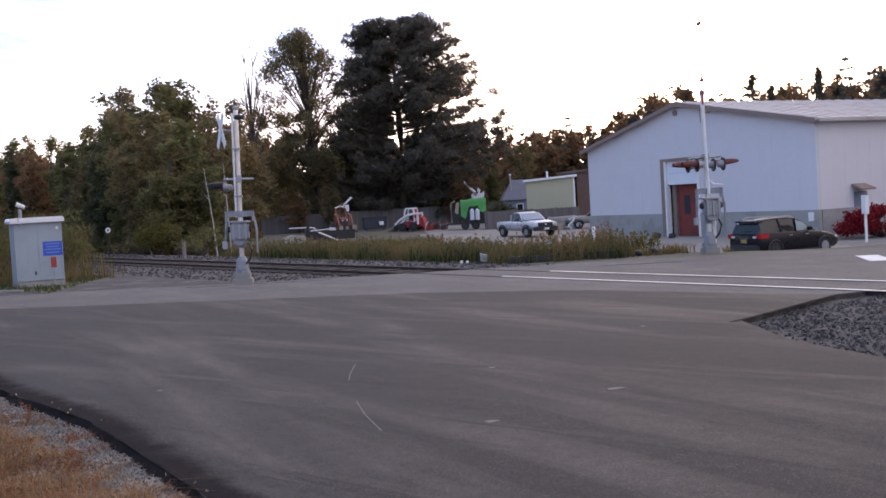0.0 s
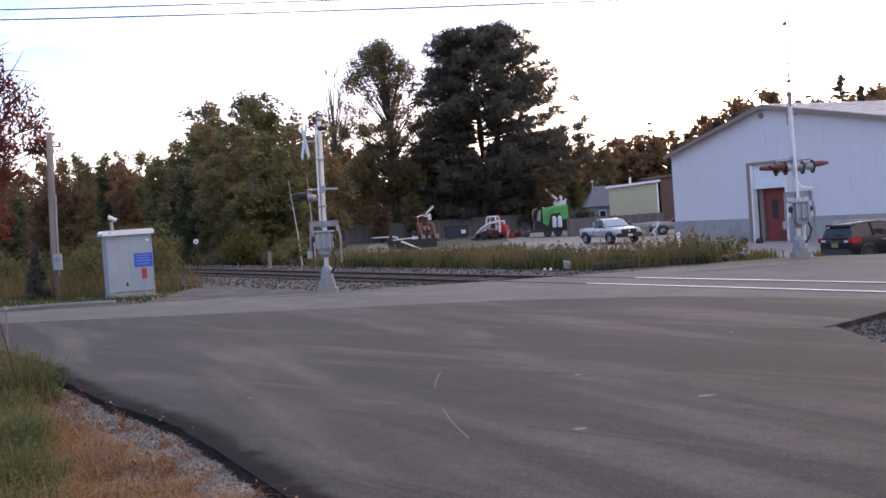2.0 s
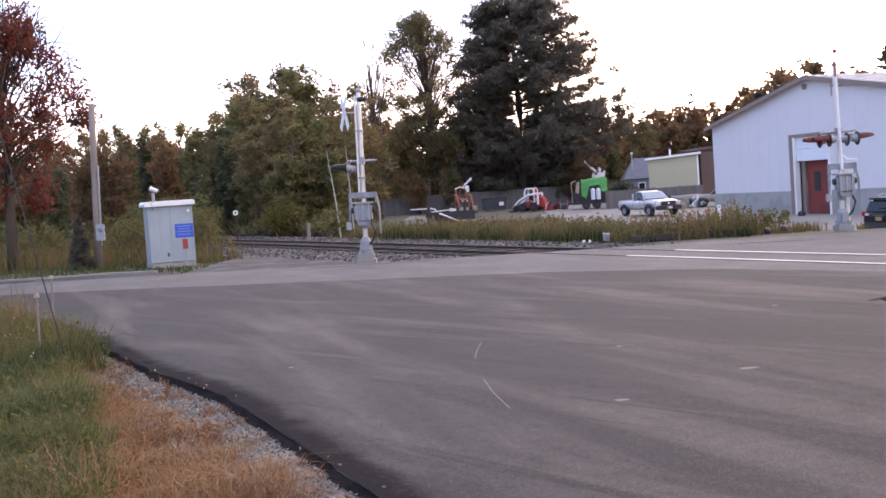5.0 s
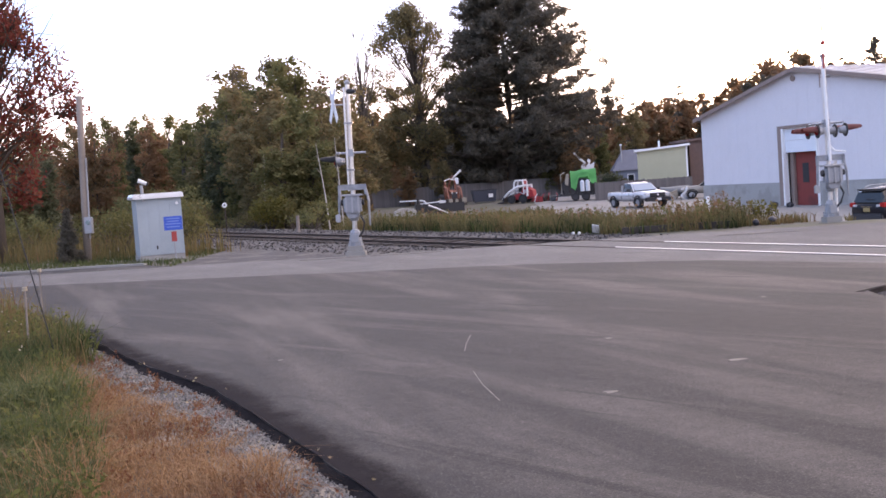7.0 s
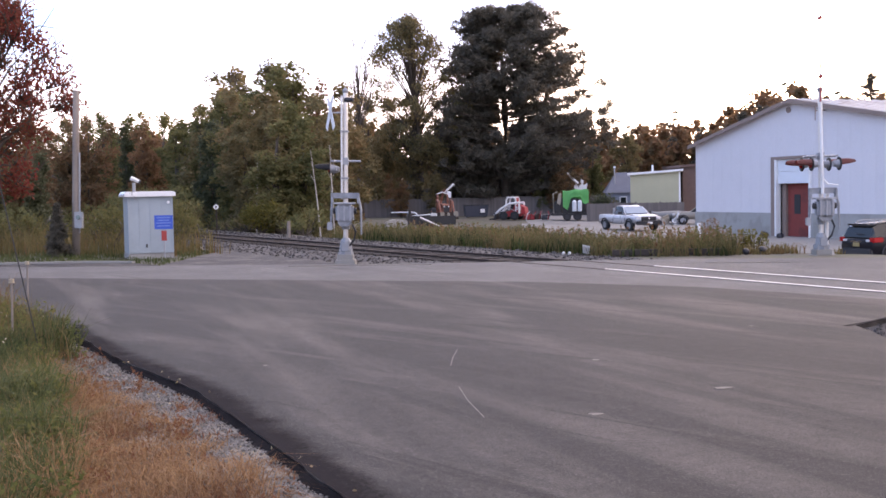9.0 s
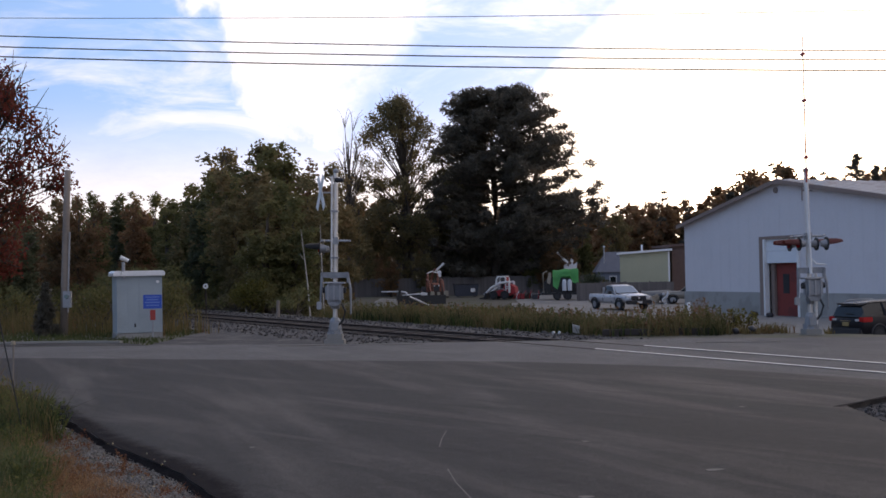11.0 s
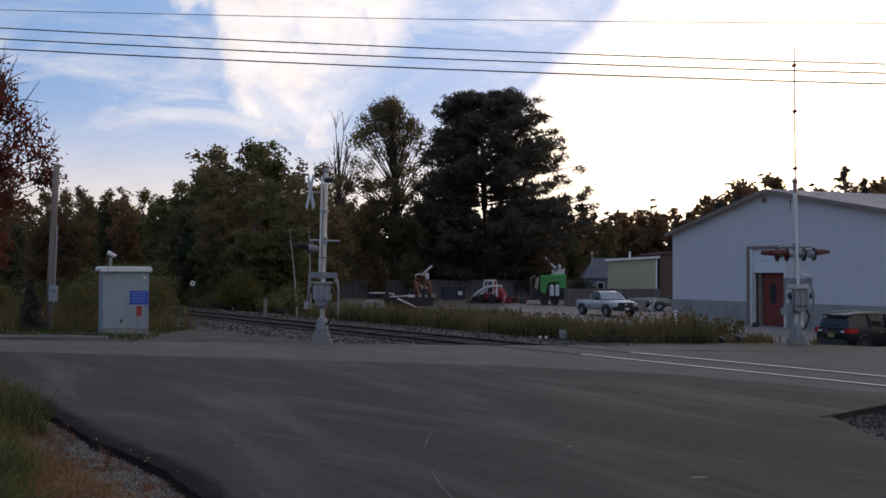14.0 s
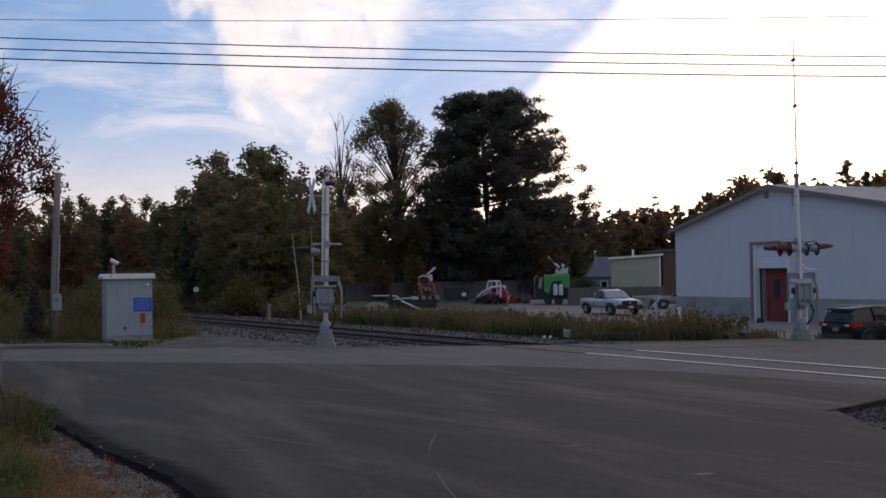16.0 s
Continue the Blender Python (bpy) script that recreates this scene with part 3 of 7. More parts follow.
# ---- railway track ----
railway = thing("railway_track", Matrix.Identity(4), "single railway track with worn shiny rails crossing the road", "railway track")
for side in (-1, 1):
    n = TRACK_N + side * GAUGE / 2
    bm = B()
    tube_prof = [(-0.065, -0.15), (0.065, -0.15), (0.065, -0.135), (0.012, -0.115), (0.012, -0.03), (0.036, -0.015), (0.036, 0.0), (-0.036, 0.0), (-0.036, -0.015), (-0.012, -0.03), (-0.012, -0.115), (-0.065, -0.135)]
    ends = []
    for a in (-10, 120):
        c = track(a, n)
        ends.append([bm.verts.new((c.x + NX * u, c.y + NY * u, 0.012 + w)) for u, w in tube_prof])
    for i in range(len(tube_prof)):
        j = (i + 1) % len(tube_prof)
        bm.faces.new((ends[0][i], ends[0][j], ends[1][j], ends[1][i]))
    bm.faces.new(ends[0]), bm.faces.new(ends[1][::-1])
    rail = part("rail", bm, "rail_rust", railway, "rusty steel rail with a polished head")
    # polished head, a little rounded
    bm = B()
    prof = [(-0.033, 0.0125), (0.033, 0.0125), (0.030, 0.020), (0.018, 0.025), (-0.018, 0.025), (-0.030, 0.020)]
    ends = []
    for a in (-10, 20.4):
        c = track(a, n)
        ends.append([bm.verts.new((c.x + NX * u, c.y + NY * u, w)) for u, w in prof])
    for i in range(len(prof)):
        j = (i + 1) % len(prof)
        bm.faces.new((ends[0][i], ends[0][j], ends[1][j], ends[1][i]))
    bm.faces.new(ends[0]), bm.faces.new(ends[1][::-1])
    part("rail_head", bm, "rail_steel", rail, "polished bright running surface")
tie = B()
box(tie, -0.11, 0.11, -1.3, 1.3, -0.16, -0.055)
tie_mesh = mesh_of(tie, "tie")
tie_mesh.materials.append(MATS["tie_wood"])
tie_turn = math.atan2(NY, NX) - math.pi / 2
for a in [8.9 - 0.55 * i for i in range(14)] + [19.5 + 0.55 * i for i in range(95)]:
    o = new("tie", tie_mesh)
    o.parent = railway
    c = track(a, TRACK_N)
    o.matrix_basis = Matrix.Translation((c.x, c.y, 0.0 + 0.01 * math.sin(a * 7))) @ Matrix.Rotation(tie_turn, 4, "Z")

# ---- painted lines, kerb ----


def stripe(name, pts, w, label, material="road_paint", z=0.012):
    bm = B()
    for (x0, y0), (x1, y1) in zip(pts, pts[1:]):
        d = Vector((x1 - x0, y1 - y0)).normalized()
        u, v = -d.y * w / 2, d.x * w / 2
        slab(bm, [(x0 + u, y0 + v), (x0 - u, y0 - v), (x1 - u, y1 - v), (x1 + u, y1 + v)], z - 0.008, z)
    me = mesh_of(bm, name)
    me.materials.append(MATS[material])
    return tagged(new(name, me), label, "road marking", kind="structure")


stripe("stop_line", [(11.4, 23.2), (11.9, 25.0)], 0.5, "worn white stop line on the road")
stripe("edge_line", [(-4.6, 28.9), (-0.8, 28.55)], 0.12, "faded pale edge line on the road", "faint_paint")
stripe("edge_line", [(6.0, 27.3), (8.0, 26.9)], 0.10, "faded pale edge line on the road", "faint_paint")
for x, y, w, l, r in ((1.05, 9.0, 0.05, 0.08, 0.2), (1.40, 11.9, 0.04, 0.06, 0.1), (3.8, 14.6, 0.04, 0.05, 0.4), (-2.2, 11.9, 0.03, 0.035, 1.0), (2.35, 10.1, 0.05, 0.13, 0.3)):
    bm = B()
    pts = [(x + l * math.cos(t) * (0.7 + 0.3 * math.sin(3 * t + x)) * math.cos(r) - w * math.sin(t) * math.sin(r), y + l * math.cos(t) * math.sin(r) + w * math.sin(t) * math.cos(r)) for t in [i * math.pi / 7 for i in range(14)]]
    me = mesh_of(slab(bm, pts, 0.002, 0.009), "paint_spot")
    me.materials.append(MATS["faint_paint"])
    tagged(new("paint_spot", me), "small pale scuff on the dark asphalt", "scuff", kind="structure")
for pts, w in (([(-0.10, 12.9), (-0.15, 12.3), (-0.17, 11.7)], 0.010), ([(-0.08, 10.4), (0.0, 9.7), (0.13, 8.96)], 0.010), ):
    stripe("tyre_scuff", pts, w, "thin pale scrape on the dark asphalt", "faint_paint", 0.0068)
kerb = B()
kp = [(-22, 32.9), (-13.6, 32.0), (-11.2, 32.1), (-9.6, 31.6)]
for (x0, y0), (x1, y1) in zip(kp, kp[1:]):
    d = Vector((x1 - x0, y1 - y0)).normalized()
    u, v = -d.y * 0.15, d.x * 0.15
    slab(kerb, [(x0, y0), (x1, y1), (x1 + u, y1 + v), (x0 + u, y0 + v)], -0.2, 0.06)
me = mesh_of(kerb, "kerb")
me.materials.append(MATS["concrete_curb"])
tagged(new("kerb", me), "low concrete kerb along the verge by the signal hut", "kerb", kind="structure")
bm = slab(B(), [(-26, 32.6), (-13.6, 31.0), (-8.4, 30.2), (-9.5, 31.6), (-11.2, 32.1), (-13.6, 32.0), (-26, 33.3)], -0.2, 0.004)
me = mesh_of(bm, "driveway")
me.materials.append(MATS["asphalt_new"])
tagged(new("driveway", me), "narrow strip of dark asphalt along the kerb", "driveway", kind="structure")

# ---- warehouse ----
WL, WR = Vector((15.0, 70.4, 0)), Vector((22.7, 52.8, 0))
WF = (WR - WL).normalized()
WLEN = (WR - WL).length
WS = Vector((-WF.y, WF.x, 0))
WM = Matrix(((WF.x, WS.x, 0, WL.x), (WF.y, WS.y, 0, WL.y), (0, 0, 1, 0), (0, 0, 0, 1)))
warehouse = thing("warehouse", WM, "long white metal-clad warehouse with a low gable and concrete base", "warehouse")
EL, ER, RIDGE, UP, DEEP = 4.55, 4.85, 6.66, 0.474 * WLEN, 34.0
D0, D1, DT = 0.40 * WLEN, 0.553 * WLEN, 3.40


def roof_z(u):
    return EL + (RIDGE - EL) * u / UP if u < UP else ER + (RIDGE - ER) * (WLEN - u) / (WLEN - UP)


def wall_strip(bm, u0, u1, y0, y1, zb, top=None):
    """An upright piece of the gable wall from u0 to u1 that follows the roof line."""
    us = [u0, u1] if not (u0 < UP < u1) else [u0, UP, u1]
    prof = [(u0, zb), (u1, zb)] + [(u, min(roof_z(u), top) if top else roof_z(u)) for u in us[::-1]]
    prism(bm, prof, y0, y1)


# cladding boards of the gable, one rib each 0.9 m
bounds = [0.0]
while bounds[-1] < WLEN - 0.05:
    bounds.append(min(WLEN, bounds[-1] + 0.9))
cuts = sorted(set([round(b, 3) for b in bounds] + [round(D0, 3), round(D1, 3)]))
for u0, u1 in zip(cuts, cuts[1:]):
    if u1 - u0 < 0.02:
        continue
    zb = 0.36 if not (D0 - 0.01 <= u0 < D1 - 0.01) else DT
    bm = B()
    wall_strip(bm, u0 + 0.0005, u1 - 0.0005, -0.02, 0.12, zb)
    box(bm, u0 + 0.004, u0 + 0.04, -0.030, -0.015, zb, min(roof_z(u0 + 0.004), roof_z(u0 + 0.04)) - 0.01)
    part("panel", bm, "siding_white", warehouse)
for s in range(int(DEEP / 0.9)):
    bm = B()
    box(bm, WLEN - 0.12, WLEN + 0.02, s * 0.9 + 0.1205, s * 0.9 + 1.0195, 0.36, ER)
    box(bm, WLEN + 0.015, WLEN + 0.026, s * 0.9 + 0.13, s * 0.9 + 0.165, 0.36, ER - 0.01)
    part("panel", bm, "siding_white", warehouse)
bm = B()
box(bm, 0, 0.12, 0.12, DEEP, -1.3, EL)
box(bm, 0, WLEN, DEEP, DEEP + 0.12, -1.3, EL)
part("wall", bm, "siding_white", warehouse)
for u0, u1 in ((-0.06, D0), (D1, WLEN + 0.06)):
    part("base_wall", box(B(), u0, u1, -0.09, 0.16, -1.4, 0.356), "concrete", warehouse, "stained grey concrete base wall", bevel=0.015)
part("base_wall", box(B(), WLEN - 0.15, WLEN + 0.09, 0.165, DEEP, -1.4, 0.356), "concrete", warehouse, "stained grey concrete base wall", bevel=0.015)
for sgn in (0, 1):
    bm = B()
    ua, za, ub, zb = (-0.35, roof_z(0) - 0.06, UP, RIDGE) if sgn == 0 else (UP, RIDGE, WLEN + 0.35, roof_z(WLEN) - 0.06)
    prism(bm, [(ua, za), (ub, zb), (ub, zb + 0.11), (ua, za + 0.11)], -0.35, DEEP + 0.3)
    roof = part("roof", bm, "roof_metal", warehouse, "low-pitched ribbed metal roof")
    for s in range(40):
        y = -0.2 + s * 0.86
        bm = B()
        prism(bm, [(ua, za + 0.112), (ub, zb + 0.112), (ub, zb + 0.15), (ua, za + 0.15)], y, y + 0.05)
        part("rib", bm, "roof_metal", roof)
    bm = B()
    prism(bm, [(ua, za - 0.13), (ub, zb - 0.13), (ub, zb + 0.10), (ua, za + 0.10)], -0.40, -0.354)
    part("rake_trim", bm, "trim_brown", warehouse, "brown rake trim")
part("gutter", box(B(), WLEN + 0.354, WLEN + 0.48, -0.2, DEEP, ER - 0.16, ER - 0.03), "roof_metal", warehouse, bevel=0.02)
ZD = 2.03
frame_d = part("door_frame", box(B(), D0 - 0.34, D0 - 0.002, -0.13, 0.2, -1.2, DT + 0.16), "trim_brown", warehouse, "brown timber door frame")
part("post", box(B(), D0, D0 + 0.12, -0.15, 0.2, -1.2, DT), "white_paint", frame_d)
part("post", box(B(), D1 - 0.12, D1, -0.15, 0.2, -1.2, DT), "white_paint", frame_d)
part("lintel", box(B(), D0 + 0.002, D1 + 0.3, -0.13, 0.2, DT + 0.003, DT + 0.16), "trim_brown", frame_d)
for i in range(2):
    h = (DT - ZD) / 2
    part("door_panel", box(B(), D0 + 0.122, D1 - 0.122, 0.02, 0.08, ZD + i * h + 0.005, ZD + (i + 1) * h - 0.005), "door_panel", warehouse, "white sectional door panel", bevel=0.01)
red = part("door", box(B(), D0 + 0.45, D1 - 0.122, 0.45, 0.52, -1.0, ZD - 0.004), "door_red", warehouse, "dark red inner door", bevel=0.01)
part("door_window", box(B(), D0 + 1.0, D0 + 1.5, 0.43, 0.449, 0.3, 1.4), "car_trim", red)
part("jamb", box(B(), D0 + 0.122, D0 + 0.44, 0.3, 0.5, -1.0, ZD - 0.004), "trim_brown", warehouse)
part("vent", rod(B(), (UP - 0.3, -0.1, RIDGE - 0.5), (UP - 0.3, -0.03, RIDGE - 0.5), 0.17, seg=16), "trim_brown", warehouse, "round gable vent")
bm = B()
rod(bm, (UP + 2.6, -0.02, RIDGE - 0.75), (UP + 2.6, -0.75, RIDGE - 0.75), 0.025)
rod(bm, (UP + 2.6, -0.72, RIDGE - 1.3), (UP + 2.6, -0.72, RIDGE - 0.55), 0.03)
part("bracket", bm, "trim_brown", warehouse, "metal lamp bracket on the gable")
hood = part("awning", prism(B(), [(0, 0), (0.7, -0.26), (0.7, -0.34), (0, -0.12)], 0, 1.0), "trim_brown", warehouse, "small brown awning over the side door")
hood.matrix_basis = Matrix.Translation((WLEN + 0.03, 2.3, 1.55))
part("side_door", box(B(), WLEN + 0.03, WLEN + 0.07, 2.45, 3.4, -0.9, 1.15), "siding_grey", warehouse, "grey side door", bevel=0.01)
part("meter_box", box(B(), WLEN - 0.45, WLEN - 0.2, -0.28, -0.092, -0.2, 0.25), "white_paint", warehouse, "white meter box", bevel=0.02)

# ---- crossing signals ----


def light_head(parent, x, y, z, face, hood="hood_red"):
    """One flashing light: round back board, lens, hood that points along the road (face -1 or 1)."""
    bm = rod(B(), (x, y, z), (x + face * 0.02, y, z), 0.19, seg=24)
    board = part("light", bm, "black_paint", parent, "round black crossing light", smooth=False)
    part("lens", rod(B(), (x + face * 0.022, y, z), (x + face * 0.06, y, z), 0.105, 0.10, seg=18), "lens_red", board, "red lens")
    bm = B()
    n0, rad = 9, 0.125
    rows = []
    for k, (dx, sc) in enumerate(((0.02, 1.0), (0.3, 0.94), (0.44, 0.75))):
        rows.append([bm.verts.new((x + face * dx, y + rad * math.cos(t), z + rad * sc * math.sin(t) + 0.02)) for t in [math.radians(-25 + 230 * i / (n0 - 1)) * (1 - 0.12 * k) + 0.13 * k for i in range(n0)]])
    for r, s in zip(rows, rows[1:]):
        for i in range(n0 - 1):
            bm.faces.new((r[i], r[i + 1], s[i + 1], s[i]))
    bmesh.ops.solidify(bm, geom=bm.faces[:], thickness=0.008)
    part("hood", bm, hood, board, "long metal light hood")
    part("housing", rod(B(), (x - face * 0.002, y, z), (x - face * 0.16, y, z), 0.12, 0.08, seg=14), "silver_paint", board)


def crossing_signal(m, label, arm_top, lit, mast_h, buck, hood):
    sig = thing("crossing_signal", m, label, "crossing signal", "level crossing signals")
    bm = box(B(), -0.28, 0.28, -0.28, 0.28, -0.35, 0.05)
    box(bm, -0.22, 0.22, -0.22, 0.22, 0.05, 0.20)
    part("foundation", bm, "concrete_curb", sig, "stepped square concrete foundation", bevel=0.015)
    bm = B()
    rod(bm, (0, 0, 0.20), (0, 0, 0.26), 0.22, 0.22, 8)
    rod(bm, (0, 0, 0.26), (0, 0, 0.56), 0.19, 0.155, 8)
    rod(bm, (0, 0, 0.56), (0, 0, 0.66), 0.155, 0.095, 8)
    box(bm, -0.10, 0.10, -0.205, -0.15, 0.30, 0.52)
    part("junction_base", bm, "silver_paint", sig, "flared cast junction base with a small cover", bevel=0.006)
    for k in range(4):
        x, y = 0.215 * math.cos(k * 1.571 + .78), 0.215 * math.sin(k * 1.571 + .78)
        part("anchor_bolt", rod(B(), (x, y, 0.2), (x, y, 0.34), 0.022, seg=8), "galvanized", sig)
    part("mast", rod(B(), (0, 0, 0.62), (0, 0, mast_h), 0.068, 0.064, 18), "aluminium", sig, "round silver mast", smooth=False)
    cap = bmesh.new()
    bmesh.ops.create_uvsphere(cap, u_segments=14, v_segments=8, radius=0.085, matrix=Matrix.Translation((0, 0, mast_h)))
    part("cap", cap, "silver_paint", sig)
    bm = box(B(), -0.25, 0.25, -0.40, -0.10, 1.10, 1.60)
    gate = part("gate_mechanism", bm, "silver_paint", sig, "silver gate motor housing", bevel=0.06)
    for x in (-0.17, 0.0, 0.17):
        part("rib", box(B(), x - 0.025, x + 0.025, -0.43, -0.401, 1.14, 1.58), "galvanized", gate, bevel=0.008)
    part("flange", box(B(), -0.29, 0.29, -0.42, -0.06, 1.602, 1.65), "galvanized", gate, bevel=0.01)
    for x in (-0.32, 0.255):
        part("crank_boss", rod(B(), (x, -0.25, 1.42), (x + 0.065, -0.25, 1.42), 0.085, 0.085, 14), "dark_metal", gate)
    part("sump", prism(B(), [(-0.20, 1.098), (0.20, 1.098), (0.12, 0.98), (-0.12, 0.98)], -0.36, -0.12), "silver_paint", gate, bevel=0.02)
    part("clamp", rod(B(), (0, 0, 0.9), (0, 0, 1.05), 0.11, 0.13, 14), "silver_paint", gate)
    part("conduit", tube(B(), [(0.2, -0.2, 1.05), (0.3, -0.2, 0.85), (0.24, -0.15, 0.6), (0.12, -0.1, 0.45)], [0.03] * 4), "dark_metal", gate)
    bm = box(B(), -0.40, 0.40, -0.16, -0.08, 1.76, 1.92)
    box(bm, -0.40, -0.33, -0.20, -0.08, 1.62, 1.92)
    box(bm, 0.33, 0.40, -0.20, -0.08, 1.62, 1.92)
    part("arm_bracket", bm, "silver_paint", sig, "silver gate arm bracket", bevel=0.015)
    for x, l in ((-0.36, 0.90), (0.37, 1.05)):
        bm = tube(B(), [(x, -0.12, 1.8), (x + 0.07 * (1 if x > 0 else -0.3), -0.14, 1.45), (x + 0.08 * (1 if x > 0 else -0.6), -0.14, 1.80 - l)], [0.032, 0.038, 0.024], 6)
        part("counterweight_arm", bm, "silver_paint", sig, "pale counterweight arm")
    part("counterweight", box(B(), -0.50, -0.36, -0.22, -0.10, 0.88, 1.10), "galvanized", sig, bevel=0.02)
    # crossarm with the lights
    bm = B()
    rod(bm, (-0.42, 0, 2.80), (0.42, 0, 2.80), 0.032)
    box(bm, -0.08, 0.08, -0.09, 0.09, 2.70, 2.90)
    part("crossarm", bm, "galvanized", sig, "crossarm for the lights", bevel=0.004)
    for side in lit:
        for y in (-0.32, 0.38):
            light_head(sig, side * 0.38, y, 2.58, side, hood)
        part("light_arm", rod(B(), (side * 0.3, -0.42, 2.80), (side * 0.3, 0.48, 2.80), 0.028), "galvanized", sig)
    if arm_top:
        bm = B()
        rod(bm, (-0.03, -0.2, 1.75), (-0.06, -0.18, 4.3), 0.045, 0.036, 10)
        arm = part("gate_arm", bm, "white_paint", sig, "raised white and red gate arm")
        n, z = 0, 4.3
        while z < arm_top:
            z1 = min(arm_top, z + 0.40)
            part("stripe", rod(B(), (-0.06 + 0.004 * (z - 4.3), -0.18, z + 0.001), (-0.06 + 0.004 * (z1 - 4.3), -0.18, z1), 0.026 - 0.003 * (z - 4.3), 0.026 - 0.003 * (z1 - 4.3), 8), "red_paint" if n % 2 == 0 else "white_paint", arm)
            z, n = z1, n + 1
        for z in (5.0, 6.6, 7.9):
            if z < arm_top:
                part("gate_lamp", rod(B(), (-0.06, -0.25, z), (-0.06, -0.13, z), 0.05, seg=10), "lens_red", arm, "small red arm lamp")
        part("arm_brace", tube(B(), [(0.0, -0.2, 2.15), (0.12, -0.2, 2.02), (0.42, -0.2, 1.99)], [0.03, 0.03, 0.025], 6), "white_paint", arm, "pale bent arm brace")
        part("conduit_post", rod(B(), (0.20, 0.1, 0.2), (0.22, 0.08, 1.75), 0.045), "white_paint", sig, "white upright conduit")
    else:
        arm = part("gate_arm", box(B(), -0.125, -0.072, -0.13, -0.03, 1.74, 4.62), "aluminium", sig, "raised bare gate arm against the mast", bevel=0.01)
        for z in (2.3, 3.6):
            part("strap", box(B(), -0.14, 0.085, -0.145, 0.085, z, z + 0.05), "galvanized", arm)
    if buck:
        bm = B()
        for s in (-1, 1):
            box(bm, -0.012 + 0.014 * s, 0.0 + 0.014 * s, -0.54, 0.54, -0.105, 0.105, Matrix.Rotation(s * radians(57), 4, "X"))
        cb = part("crossbuck", bm, "white_paint", sig, "white crossed warning boards", bevel=0.003)
        cb.matrix_basis = Matrix.Translation((buck, 0.0, 4.15)) @ Matrix.Rotation(radians(24), 4, "Z")
        part("buck_arm", rod(B(), (buck, 0, 4.15), (0, 0, 4.15), 0.025), "galvanized", sig)
        part("bell", rod(B(), (0.0, 0, mast_h - 0.25), (0.22, -0.1, mast_h - 0.25), 0.09, 0.05), "dark_metal", sig)
    return sig


crossing_signal(pose(-3.29, 30.7, 0, 0, 1.2, 0), "silver railway crossing signal with crossbuck beside the track", 0, (-1,), 4.75, -0.42, "black_paint")
crossing_signal(pose(10.05, 30.9, -0.12, 0, -0.4, 4), "silver railway crossing signal with a raised striped gate arm", 8.4, (-1, 1), 4.65, 0, "hood_red")

# ---- signal hut, sign, pole ----
hut = thing("signal_hut", pose(-10.86, 37.75, -0.09, 0, 0, 23), "pale grey sheet-metal signal hut with a bright flat roof", "hut")
part("plinth", box(B(), -0.76, 0.76, -0.70, 0.75, -0.1, 0.10), "concrete", hut, bevel=0.02)
part("body", box(B(), -0.74, 0.74, -0.72, 0.72, 0.10, 2.02), "shed_metal", hut, "pale grey metal body", bevel=0.012)
for x in (-0.74, 0.71):
    part("corner_post", box(B(), x, x + 0.04, -0.745, -0.722, 0.10, 2.02), "shed_metal", hut)
for x in (-0.37, 0.0, 0.37):
    part("seam", box(B(), x - 0.012, x + 0.012, -0.735, -0.7215, 0.12, 2.0), "shed_metal", hut)
part("roof", prism(B(), [(-0.86, 2.022), (0.84, 2.022), (0.84, 2.15), (0.78, 2.20), (-0.80, 2.20), (-0.86, 2.12)], -0.86, 0.86), "shed_roof", hut, "bright flat metal roof", bevel=0.012)
pipe = part("vent_pipe", rod(B(), (-0.52, -0.80, 1.95), (-0.52, -0.80, 2.50), 0.055), "galvanized", hut, "antenna pipe on the roof edge")
part("antenna", rod(B(), (-0.62, -0.80, 2.66), (-0.36, -0.82, 2.54), 0.075, 0.06), "white_paint", pipe, "small white camera head")
part("antenna_end", rod(B(), (-0.36, -0.82, 2.54), (-0.31, -0.82, 2.515), 0.062, 0.055), "black_paint", pipe)
part("lamp", rod(B(), (0.60, -0.73, 1.82), (0.60, -0.80, 1.82), 0.05), "white_paint", hut)
part("door_latch", box(B(), -0.18, -0.13, -0.76, -0.737, 0.30, 0.42), "black_paint", hut)

sign = thing("emergency_sign", pose(-9.84, 36.0, -0.09, 0, 0, 8) @ Matrix.Diagonal((0.9, 1, 0.97, 1)), "blue emergency notice sign on a thin steel post", "sign")
part("post", box(B(), -0.025, 0.025, 0.0, 0.03, 0, 1.45), "galvanized", sign)
plate = part("plate", box(B(), -0.33, 0.33, -0.02, -0.004, 0.97, 1.44), "sign_blue", sign, "blue rectangular plate", bevel=0.004)
for z, w in ((1.36, 0.5), (1.27, 0.42), (1.18, 0.54), (1.08, 0.46)):
    part("writing_bar", box(B(), -w / 2, w / 2, -0.026, -0.0215, z - 0.018, z + 0.018), "sign_bar", plate)
part("red_plate", box(B(), -0.09, 0.10, -0.02, -0.004, 0.58, 0.92), "red_paint", sign, "small red plate under the sign", bevel=0.004)

